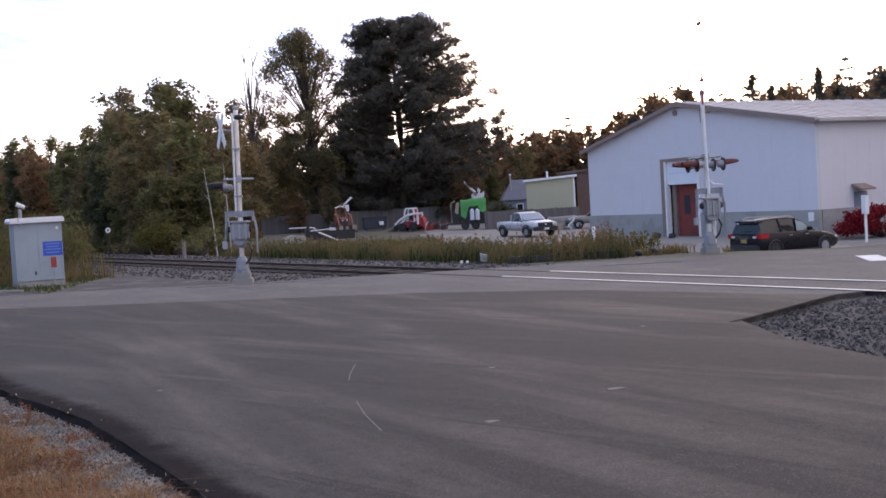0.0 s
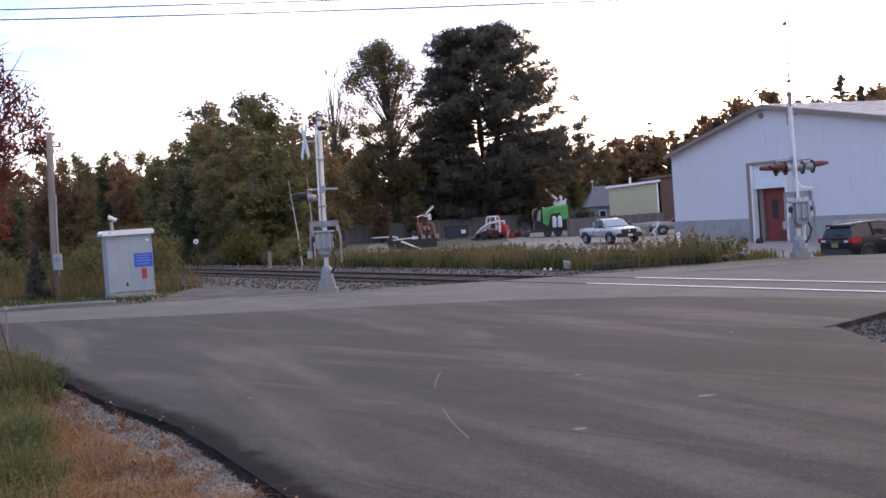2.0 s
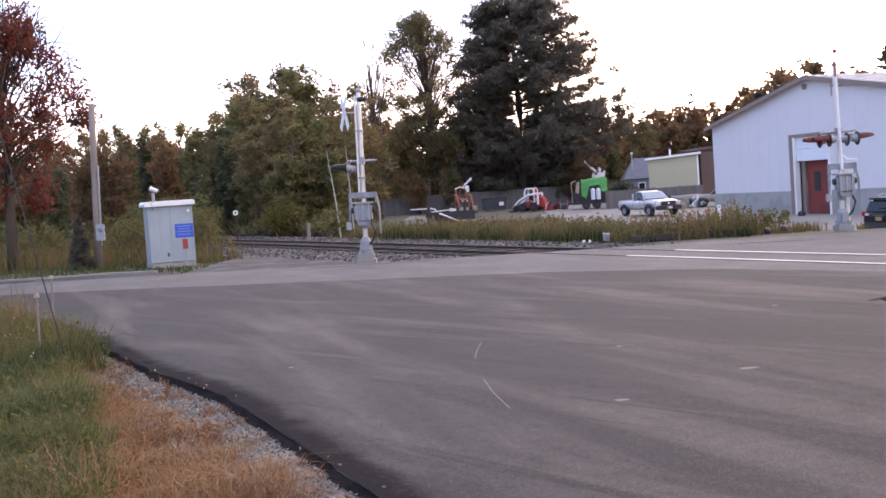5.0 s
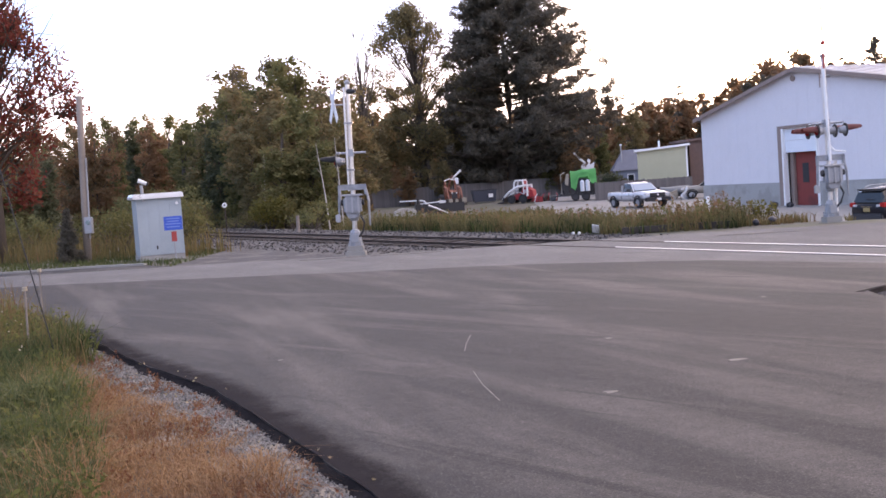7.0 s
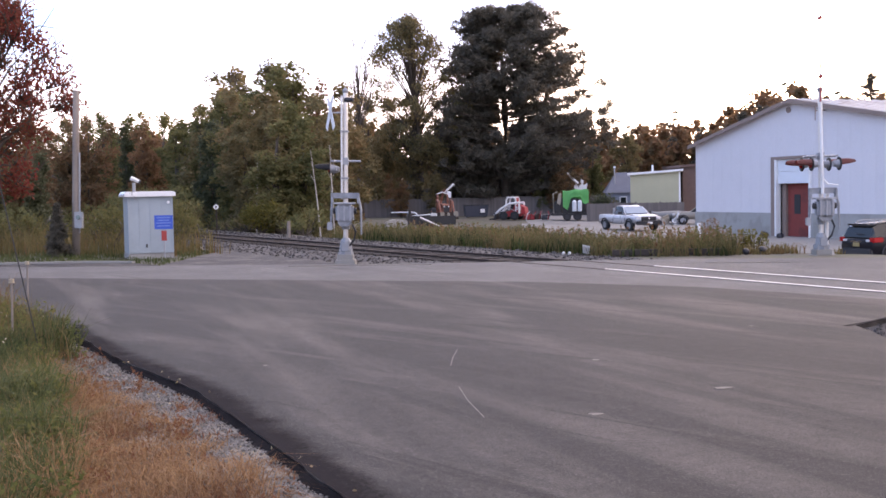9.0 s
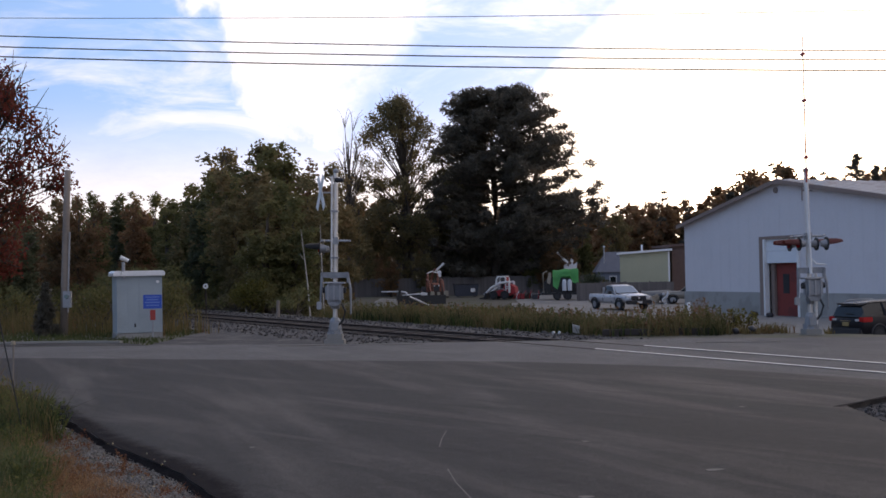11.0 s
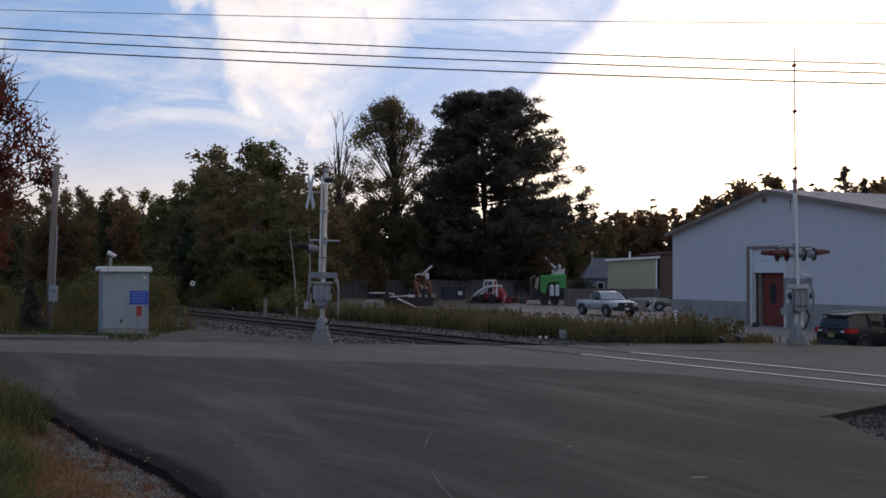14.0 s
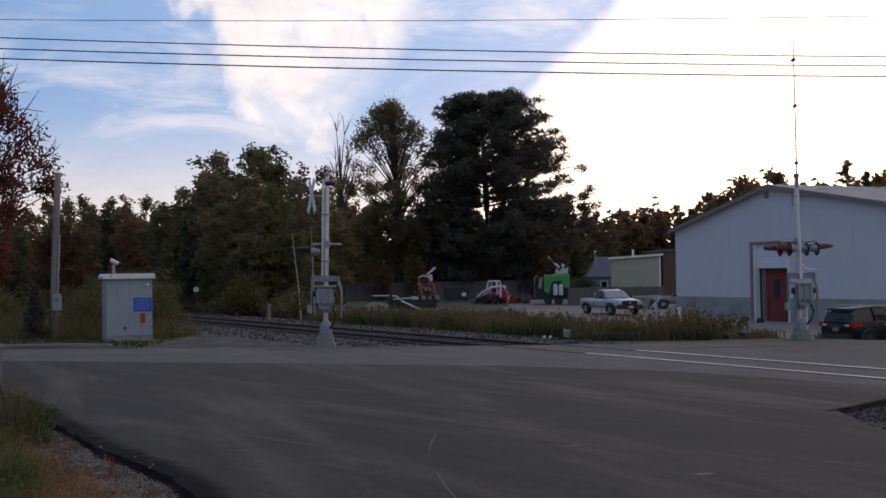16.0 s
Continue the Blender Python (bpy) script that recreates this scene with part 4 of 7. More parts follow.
pole = thing("service_pole", pose(-13.48, 38.0, -0.09, 0, 1.0, 0), "short weathered wooden service pole with a meter box", "utility pole")
part("shaft", tube(B(), [(0, 0, -0.2), (0.02, 0, 2), (0.06, 0, 4.2), (0.10, 0, 5.75)], [0.135, 0.125, 0.115, 0.105], 14), "pole_wood", pole, smooth=True)
part("riser", rod(B(), (0.15, -0.06, 0.8), (0.2, -0.06, 3.6), 0.03), "galvanized", pole, "grey conduit riser")
meter = part("meter_box", box(B(), 0.05, 0.33, -0.30, -0.135, 0.98, 1.55), "galvanized", pole, "grey electric meter box", bevel=0.02)
part("meter", rod(B(), (0.19, -0.30, 1.36), (0.19, -0.36, 1.36), 0.08, 0.07), "light_glass", meter)

# ---- trees ----


def rand_dirs(rng, n):
    v = rng.normal(size=(n, 3))
    return v / np.linalg.norm(v, axis=1)[:, None]


def leaves(rng, centres, sizes, aspect=0.55, up=0.0):
    """One bent four-cornered leaf or spray at each centre."""
    n = len(centres)
    u = rand_dirs(rng, n)
    u[:, 2] = u[:, 2] * (1 - up)
    u /= np.linalg.norm(u, axis=1)[:, None]
    w = np.cross(u, rand_dirs(rng, n))
    w /= np.linalg.norm(w, axis=1)[:, None] + 1e-9
    s = np.asarray(sizes)[:, None]
    nrm = np.cross(u, w)
    a = centres - u * s * 0.5
    b = centres + w * s * aspect * 0.5 + nrm * s * 0.1
    c = centres + u * s * 0.5
    d = centres - w * s * aspect * 0.5 + nrm * s * 0.1
    return np.stack([a, b, c, d], 1)


def clumps(rng, centres, radii, per, size, squash=0.8, shell=0.5):
    """Leaf places round each clump's centre, thicker towards its skin."""
    out = []
    for c, r in zip(centres, radii):
        n = int(per * (r ** 1.6))
        d = rand_dirs(rng, n)
        q = rng.uniform(shell, 1.0, n)[:, None] ** 0.8
        p = d * q * r * np.array([1, 1, squash]) * rng.uniform(0.75, 1.12, n)[:, None]
        out.append(p + c)
    return np.concatenate(out)


def crown_points(rng, h, w, base, k, lean=0.0, power=0.8, leaders=1):
    """Centres and sizes of the clumps of a broad-leaved crown: one round head, or several upright leaders of uneven height."""
    cs, rs = [], []
    tops = [(0.0, 0.0, h)] + [(rng.normal(0, 0.42 * w), rng.normal(0, 0.42 * w), h * rng.uniform(0.66, 0.97)) for _ in range(leaders - 1)]
    wide = w if leaders == 1 else 0.52 * w
    for i in range(k):
        ox, oy, top = tops[i % leaders]
        t = rng.random() ** 0.85
        z = base + (top - base) * t
        prof = (math.sin(math.pi * (0.12 + 0.83 * t)) ** power)
        r = wide * prof * math.sqrt(rng.random())
        th = rng.uniform(0, 2 * math.pi)
        cs.append((ox * (0.5 + 0.5 * t) + r * math.cos(th) + lean * t * h, oy * (0.5 + 0.5 * t) + r * math.sin(th), z))
        rs.append(rng.uniform(0.10, 0.20) * w + 0.35 if leaders == 1 else rng.uniform(0.07, 0.15) * w + 0.20)
    return np.array(cs), np.array(rs)


def broadleaf(name, rng, h, w, base, leaf, k=34, per=150, size=0.28, lean=0.0, shell=0.35, bark="bark", label="", sparse=False, leaders=1, squash=0.8):
    t = thing(name, Matrix.Identity(4), label, "tree", "trees behind the crossing")
    bm = B()
    top = Vector((lean * h * 0.8, 0, h * 0.86))
    pts = [Vector((0, 0, -0.3)), Vector((0.05, 0, h * 0.2)), Vector((lean * h * 0.35 + 0.1, 0.1, h * 0.5)), top]
    r = 0.018 * h + 0.03
    tube(bm, pts, [r * 1.25, r, r * 0.65, r * 0.15], 8)
    cs, rs = crown_points(rng, h, w, base, k, lean, leaders=leaders)
    for c, q in list(zip(cs, rs))[: (k if sparse else 14)]:
        f = min(0.9, max(0.15, c[2] / h - 0.28))
        s = pts[1].lerp(pts[3], f)
        mid = s.lerp(Vector(c), 0.5) + Vector((0, 0, 0.25))
        tube(bm, [s, mid, Vector(c)], [r * (0.22 if sparse else 0.4), r * 0.14, 0.015], 5)
        if sparse:
            for _ in range(4):
                e = Vector(c) + Vector(rng.normal(0, 0.6, 3)) + Vector((0, 0, 0.7))
                tube(bm, [mid.lerp(Vector(c), 0.6), Vector(c).lerp(e, 0.5), e], [0.03, 0.02, 0.008], 4)
    part("trunk", bm, bark, t, smooth=True)
    p = clumps(rng, cs, rs, per, size, squash, shell)
    me = quads("crown", leaves(rng, p, rng.uniform(0.6, 1.3, len(p)) * size), leaf)
    o = new("crown", me)
    o.parent = t
    return t


def pine_tree(rng):
    """A big old white pine: several stems, flat shelves of needles, a broad uneven head."""
    t = thing("pine_tree", pose(4.7, 117, terrain(4.7, 117)) @ Matrix.Scale(1.12, 4), "huge dark old pine with several stems and layered boughs", "tree")
    stems = [((-0.9, 0, 0), (-1.8, 0.3, 8), (-2.4, 0.2, 15.5)), ((0, 0, 0), (0.1, 0, 9), (-0.3, 0, 19.2)), ((0.8, 0.3, 0), (1.6, 0, 8), (2.4, 0.3, 17.6)), ((1.4, -0.2, 0), (3.2, -0.3, 7), (4.6, 0.2, 14))]
    for s in stems:
        a, b, c = (Vector(p) for p in s)
        pts = [a, a.lerp(b, 0.5) + Vector((0.05, 0, 0)), b, b.lerp(c, 0.55), c]
        part("trunk", tube(B(), pts, [0.50, 0.42, 0.33, 0.2, 0.05], 10), "bark", t, "dark upright stem", smooth=True)
    cs, rs = [], []
    bm = B()
    # half width of the crown at each height, to the left and to the right
    zz = [2.2, 4.5, 6.5, 8.5, 10.5, 12.5, 14.5, 16.5, 18.2, 19.9]
    lf = [6.6, 8.0, 7.8, 7.2, 7.0, 6.8, 6.2, 5.2, 4.2, 2.4]
    rt = [6.0, 8.8, 11.4, 11.6, 10.4, 9.4, 8.2, 6.8, 5.2, 2.6]
    for i in range(240):
        z = 2.2 + (19.4 - 2.2) * (i + rng.random()) / 240
        th = rng.uniform(0, 2 * math.pi)
        dx, dy = math.cos(th), math.sin(th)
        dx = math.copysign(abs(dx) ** 0.6, dx)
        w = np.interp(z, zz, rt) if dx > 0 else np.interp(z, zz, lf)
        w *= rng.uniform(0.75, 1.04)
        root = Vector((0.6 * dx, 0.4 * dy, z - 0.10 * w - 0.2))
        tip = Vector((w * dx, 0.75 * w * dy, z + rng.uniform(-0.3, 0.5)))
        mid = root.lerp(tip, 0.5) + Vector((0, 0, -0.25))
        tube(bm, [root, mid, tip], [0.11, 0.07, 0.02], 5)
        for f in np.arange(0.2, 1.02, 0.105):
            if rng.random() < 0.10:
                continue
            p = root.lerp(tip, f) + Vector((rng.normal(0, 0.4), rng.normal(0, 0.4), rng.normal(0.12, 0.22)))
            cs.append(tuple(p))
            rs.append(rng.uniform(0.55, 1.0))
    part("bough_work", bm, "bark", t)
    p = clumps(rng, np.array(cs), np.array(rs), 115, 0.3, squash=0.6, shell=0.1)
    V = leaves(rng, p, rng.uniform(0.25, 0.55, len(p)), 0.25)
    o = new("crown", quads("crown", V, "needle"))
    o.parent = t
    return t


def place(src, x, y, s=1.0, turn=0.0, sz=None, dz=0.0):
    return copy_thing(src, Matrix.Translation((x, y, terrain(x, y) + dz)) @ Matrix.Rotation(turn, 4, "Z") @ Matrix.Diagonal((s, s, sz or s, 1)))


R = np.random.default_rng(11)
pine_tree(R)

# silhouettes of the woods, as height over distance, from left to right along the view
WOOD = [(-0.60, 0.040), (-0.52, 0.047), (-0.42, 0.052), (-0.355, 0.062), (-0.295, 0.061), (-0.25, 0.066), (-0.225, 0.080), (-0.20, 0.101), (-0.175, 0.109), (-0.142, 0.108), (-0.11, 0.094), (-0.09, 0.085), (-0.05, 0.075), (0.03, 0.070), (0.10, 0.060)]
# six kinds of tree, each built once
kinds = []
for i, (leaf, w, base, lab) in enumerate((("leaf_olive", 2.3, 0.5, "olive-green broad-leaved tree turning in autumn"), ("leaf_brown", 2.1, 0.4, "brownish autumn broad-leaved tree"), ("leaf_olive", 1.7, 0.6, "slim olive broad-leaved tree"), ("leaf_rust", 2.1, 0.6, "rusty orange autumn tree"), ("leaf_green_dark", 1.8, 0.3, "dark green slender tree in the wood"), ("leaf_brown", 2.5, 0.6, "wide brownish autumn tree"))):
    kinds.append(broadleaf("autumn_tree", np.random.default_rng(20 + i), 9.0, w, base, leaf, k=150, per=165, size=0.25, shell=0.15, leaders=(4, 4, 3, 4, 3, 5)[i], squash=1.15, label=lab))
for i, o in enumerate(kinds):
    o.matrix_basis = Matrix.Translation((-30 - 3 * i, 92, terrain(-30 - 3 * i, 92)))
count = 0
for row, (dist, step, f0) in enumerate(((66, 0.030, 0.66), (75, 0.026, 0.88), (84, 0.024, 1.0), (102, 0.019, 1.05))):
    s = -0.60
    while s < 0.02:
        s += step * R.uniform(0.75, 1.25)
        y = dist * R.uniform(0.96, 1.05)
        x = s * y
        a, n = an(x, y)
        if (y > 95 and s > -0.2) or 12.2 < n < 22.0 or (n < 12.5 and y < 46) or s > -0.088 or (s > -0.13 and y < 80):
            continue
        top = np.interp(s, [q[0] for q in WOOD], [q[1] for q in WOOD]) * y * f0 * 1.16 * R.uniform(0.88, 1.08) + 1.9
        pick = R.choice([0, 1, 2, 3, 4, 5], p=[0.28, 0.20, 0.20, 0.06, 0.14, 0.12])
        k = top / 9.0
        place(kinds[pick], x, y, max(0.8, k) * R.uniform(1.15, 1.4), R.uniform(0, 6.28), k)
        count += 1
# red maples at the far end of the row
for x, y, h in ((-28.5, 84, 8.2), (-30.5, 86, 8.0), (-26.0, 90, 8.4)):
    place(kinds[3], x, y, h / 9 * 1.1, x, h / 9)
# thin pale trunks in front of the wood
for x, y, h, lx in ((-7.75, 60, 4.9, -0.45), (-7.0, 60, 5.2, -0.15), (-12.4, 66, 4.6, 0.2), (-13.6, 70, 5.6, -0.2)):
    b = thing("birch_sapling", pose(x, y, terrain(x, y)), "thin bare pale birch stem at the wood's edge", "sapling", "pale birch stems")
    bm = tube(B(), [(0, 0, -0.1), (lx * 0.3, 0, h * 0.4), (lx, 0, h)], [0.045, 0.035, 0.012], 7)
    for z in (0.5, 0.65, 0.8):
        tube(bm, [(lx * z, 0, h * z), (lx * z + 0.25 * math.sin(9 * z + x), 0.1, h * z + 0.35)], [0.015, 0.006], 4)
    part("stem", bm, "bark_pale", b)
# open broad-leaved tree beside the pine
t = broadleaf("oak_tree", np.random.default_rng(77), 20.6, 6.2, 4.0, "leaf_brown", k=130, per=130, size=0.28, lean=-0.05, shell=0.1, label="tall open oak with thin brown autumn leaves", sparse=True)
t.matrix_basis = Matrix.Translation((-4.3, 117, terrain(-4.3, 117)))
t = broadleaf("oak_tree", np.random.default_rng(78), 12.6, 4.9, 1.5, "leaf_brown", k=90, per=190, size=0.26, shell=0.15, leaders=3, label="rusty brown oak below the pine")
t.matrix_basis = Matrix.Translation((-5.0, 117, terrain(-5, 117)))
place(kinds[1], -0.9, 119, 1.35, 1.0, 1.25)
place(kinds[5], -9.6, 116, 1.3, 2.0, 1.35)
place(kinds[0], -12.5, 117, 1.3, 2.9, 1.35)
place(kinds[3], 10.2, 113, 0.9, 2.0, 0.62)
place(kinds[3], 12.4, 112, 0.7, 1.0, 0.5)
place(kinds[0], 8.6, 114.6, 0.75, 0.4, 0.45)
place(kinds[3], -6.2, 112.5, 0.7, 0.7, 0.45)
place(kinds[1], -2.6, 112.8, 0.75, 3.7, 0.5)
place(kinds[0], 14.5, 121, 0.9, 3.3, 0.8)
place(kinds[1], 18.5, 122, 1.1, 1.3, 0.95)
# bare tree tops
for x, y, h, w in ((-9.6, 104, 17.5, 1.8), (-17.5, 86, 11.6, 1.8), (-16.0, 87, 11.2, 1.5)):
    t = broadleaf("bare_tree", np.random.default_rng(int(h * 10)), h, w, h * 0.5, "leaf_brown", k=22, per=5, size=0.2, bark="bark", label="nearly bare tree with thin pale twigs", sparse=True)
    t.matrix_basis = Matrix.Translation((x, y, terrain(x, y)))
# maple by the road, crown reaching into view
t = broadleaf("maple_tree", np.random.default_rng(91), 9.8, 3.2, 2.2, "leaf_red", k=80, per=250, size=0.17, shell=0.1, label="red and green maple in autumn colour by the road", sparse=True)
t.matrix_basis = Matrix.Translation((-17.4, 40.0, -0.1))


def far_woods(name, label, mats, spots, seed, per=36, size=0.72):
    """Woods in the distance: many trees in one piece of stuff."""
    rng = np.random.default_rng(seed)
    V = []
    bm = B()
    for x, y, h, conifer in spots:
        z0 = terrain(x, y)
        if conifer:
            zs = np.linspace(0.15, 1.0, 13)
            cs = [(x + rng.normal(0, 0.12 * h * (1 - q) + 0.05), y + rng.normal(0, 0.8), z0 + q * h) for q in zs for _ in range(5)]
            rs = [max(0.35, 0.15 * h * (1.02 - q)) for q in zs for _ in range(5)]
            p = clumps(rng, np.array(cs), np.array(rs), 26, 0.5, squash=0.5)
            V.append(leaves(rng, p, rng.uniform(0.5, 0.9, len(p)), 0.3))
        else:
            cs, rs = crown_points(rng, h, 0.36 * h, h * 0.05, 46, leaders=3)
            p = clumps(rng, cs + np.array([x, y, z0]), rs * 1.25, per, size, squash=0.95, shell=0.2)
            V.append(leaves(rng, p, rng.uniform(0.8, 1.6, len(p)) * size))
    return tagged(new(name, quads(name, np.concatenate(V), mats)), label, "woods", kind="stuff")


rw = np.random.default_rng(5)
spots = []
for row, (y0, f) in enumerate(((150, 0.9), (165, 1.0), (185, 1.0))):
    s = -0.50
    while s < 1.3:
        s += rw.uniform(0.012, 0.024) if s < 0.56 else 0.05
        top = np.interp(s, [-0.5, -0.1, 0.10, 0.122, 0.152, 0.194, 0.223, 0.245, 0.29, 0.36, 0.40, 0.9, 1.3], [0.05, 0.06, 0.056, 0.056, 0.050, 0.060, 0.054, 0.074, 0.084, 0.070, 0.084, 0.10, 0.10])
        y = y0 * rw.uniform(0.97, 1.03)
        spots.append((s * y, y, top * y * f * rw.uniform(0.94, 1.12) + 2.0 - terrain(s * y, y), rw.random() < 0.15))
far_woods("far_woods", "distant autumn woods of brown and rusty trees", "leaf_rust", [q for q in spots if not q[3]], 6)
far_woods("far_woods", "distant dark conifers among the autumn woods", "needle", [q for q in spots if q[3]] + [(24.5, 160, 11.5, True), (31.0, 160, 13.4, True), (59, 128, 16.6, True), (63, 130, 15.0, True)], 7)


def conifer(rng, h, w, ragged_top, label):
    """A tall conifer: one stem, whorls of drooping boughs that shorten upwards, uneven gaps."""
    t = thing("tall_conifer", Matrix.Identity(4), label, "tree", "conifers behind the warehouse")
    part("trunk", tube(B(), [(0, 0, -0.3), (0.1, 0, h * 0.5), (0, 0, h)], [0.02 * h, 0.013 * h, 0.02], 8), "bark", t, smooth=True)
    bm = B()
    cs, rs = [], []
    for i in range(70):
        q = 0.14 + 0.84 * (i + rng.random()) / 70
        l = w * (1.02 - q) ** (0.55 if ragged_top else 0.85) * rng.uniform(0.55 if ragged_top else 0.8, 1.1)
        th = rng.uniform(0, 6.28)
        a = Vector((0, 0, q * h))
        b = a + Vector((l * math.cos(th), l * math.sin(th), rng.uniform(-0.1, 0.35) * l if ragged_top else -0.22 * l))
        tube(bm, [a, a.lerp(b, 0.6), b], [0.06, 0.04, 0.012], 4)
        for f in np.arange(0.2, 1.05, 0.2):
            cs.append(tuple(a.lerp(b, f) + Vector(rng.normal(0, 0.1, 3))))
            rs.append(rng.uniform(0.35, 0.6) * (0.7 + 0.5 * l / w))
    part("bough_work", bm, "bark", t)
    p = clumps(rng, np.array(cs), np.array(rs), 80, 0.3, squash=0.55, shell=0.1)
    o = new("crown", quads("crown", leaves(rng, p, rng.uniform(0.25, 0.5, len(p)), 0.28), "needle"))
    o.parent = t
    return t


for i, (x, y, h, w, rag) in enumerate(((47.0, 127, 15.4, 3.4, True), (50.0, 129, 14.2, 3.2, False), (55.5, 128, 15.9, 3.0, False), (58.6, 129, 13.8, 3.4, True), (63.0, 127, 15.2, 3.4, True), (33.5, 130, 11.4, 3.0, True), (36.0, 132, 12.2, 2.8, True))):
    t = conifer(np.random.default_rng(60 + i), h, w, rag, "tall ragged pine behind the warehouse roof" if rag else "pointed dark spruce behind the warehouse roof")
    t.matrix_basis = Matrix.Translation((x, y, terrain(x, y)))
# unseen woods added to the east and behind the camera, to block low sky light
spots = [(rw.uniform(52, 72), rw.uniform(26, 84), rw.uniform(13, 18), False) for i in range(46)]
for i in range(90):
    th = math.radians(60 + 240 * i / 89 + rw.uniform(-2, 2))
    r = rw.uniform(75, 105)
    spots.append((r * math.sin(th), r * math.cos(th), rw.uniform(9, 14), False))
far_woods("far_woods", "autumn woods added out of view to block low sky light", "leaf_olive", spots, 8, 7, 0.95)

# ---- bushes and verge plants ----


def bush(name, x, y, w, h, leaf, label, seed, size=0.14, k=26, per=260, z=None):
    rng = np.random.default_rng(seed)
    t = thing(name, Matrix.Translation((x, y, terrain(x, y) if z is None else z)), label, "bush")
    bm = B()
    cs, rs = [], []
    for i in range(k):
        q = math.sqrt(rng.random())
        th = rng.uniform(0, 6.28)
        zc = h * (0.22 + 0.58 * rng.random() * (1 - 0.45 * q * q))
        cs.append((w * 0.8 * q * math.cos(th), w * 0.55 * q * math.sin(th), zc))
        rs.append(rng.uniform(0.16, 0.28) * h)
        tube(bm, [(0.1 * math.cos(th), 0.1 * math.sin(th), 0), Vector(cs[-1])], [0.025, 0.008], 4)
    part("branchwork", bm, "bark", t)
    p = clumps(rng, np.array(cs), np.array(rs), per, size, shell=0.3)
    o = new("foliage", quads("foliage", leaves(rng, p, rng.uniform(0.6, 1.3, len(p)) * size), leaf))
    o.parent = t
    return t


bush("shrub", -14.9, 46, 3.0, 2.6, "leaf_bush", "rounded yellow-green shrub behind the hut", 1)
bush("shrub", -12.2, 46.5, 1.9, 2.2, "leaf_bush", "yellow-brown shrub behind the hut", 2)
bush("shrub", -18.5, 47, 2.4, 1.9, "leaf_bush", "low olive shrub on the verge", 3)
bush("shrub", -21.5, 50, 3.0, 2.3, "leaf_olive", "dull green shrub on the verge", 4)
bush("shrub", -16.5, 57, 3.4, 3.6, "leaf_olive", "dark green shrub by the wood", 5)
bush("burning_bush", 25.3, 51.2, 2.7, 1.9, "leaf_burning", "deep red rounded bush against the warehouse wall", 6, size=0.16, k=60, per=420)
bush("shrub", -11.2, 61.5, 1.4, 2.6, "leaf_yellow", "yellow shrub at the wood's edge", 7)
bush("shrub", 8.95, 34.2, 0.85, 1.05, "leaf_yellow", "yellow-green weedy shrub beside the crossing signal", 8, size=0.10)
bush("shrub", 9.2, 41.0, 0.5, 2.0, "leaf_rust", "tall reddish weed clump at the yard's edge", 9, size=0.10, k=14)
for i in range(9):
    p = track(54 + i * 4.0, 22.0 + 0.6 * math.sin(i * 2.1))
    bush("shrub", p.x, p.y, 1.7, 1.7 + 0.6 * math.sin(i * 1.7), ("leaf_olive", "leaf_bush", "leaf_brown")[i % 3], "undergrowth shrub along the track", 30 + i, size=0.17, k=18, per=160)
sp = thing("young_spruce", pose(-13.95, 37.6, -0.1), "small dark young spruce beside the service pole", "tree")
part("trunk", rod(B(), (0, 0, 0), (0.05, 0, 1.75), 0.04, 0.01), "bark", sp)
rs_ = np.random.default_rng(3)
cs, rr = [], []
for q in np.linspace(0.05, 1, 14):
    for _ in range(6):
        th = rs_.uniform(0, 6.28)
        r = 0.46 * (1.03 - q) * rs_.uniform(0.5, 1)
        cs.append((r * math.cos(th), r * math.sin(th), 1.8 * q))
        rr.append(0.12 + 0.10 * (1 - q))
p = clumps(rs_, np.array(cs), np.array(rr), 1400, 0.1, squash=0.6, shell=0.2)
o = new("foliage", quads("foliage", leaves(rs_, p, rs_.uniform(0.08, 0.15, len(p)), 0.3), "needle"))
o.parent = sp


def blades(rng, pts, hs, width, lean=0.35):
    """Bent grass blades: two faces each."""
    pts = np.asarray(pts, float)
    n = len(pts)
    th = rng.uniform(0, 6.28, n)
    dirv = np.stack([np.cos(th), np.sin(th), np.zeros(n)], 1)
    side = np.stack([-np.sin(th), np.cos(th), np.zeros(n)], 1)
    fa = rng.uniform(0, 6.28, n)
    side = side * np.cos(fa)[:, None] + dirv * np.sin(fa)[:, None]
    h = np.asarray(hs)[:, None]
    l = rng.uniform(0.1, 1.0, n)[:, None] * lean
    w = (np.asarray(width) * rng.uniform(0.6, 1.3, n))[:, None]
    up = np.array([0, 0, 1.0])
    p1 = pts + dirv * h * l * 0.25 + up * h * 0.55
    p2 = pts + dirv * h * l + up * h * (1 - 0.35 * l)
    q1 = np.stack([pts - side * w * 0.5, pts + side * w * 0.5, p1 + side * w * 0.4, p1 - side * w * 0.4], 1)
    q2 = np.stack([p1 - side * w * 0.4, p1 + side * w * 0.4, p2 + side * w * 0.06, p2 - side * w * 0.06], 1)
    V = np.stack([q1, q2], 1)
    return V.reshape(-1, 4, 3)


EDGE = [(1.3, 2.0), (-0.71, 6.5), (-1.32, 7.8), (-2.57, 10.38), (-4.1, 12.7), (-6.05, 16.2), (-8.2, 19.3), (-11.5, 22.4), (-16.5, 25.0)]


def edge_gap(x, y):
    """How far left of the asphalt's edge a place lies."""
    ex = np.interp(y, [p[1] for p in EDGE], [p[0] for p in EDGE])
    return (ex - x) * 0.86


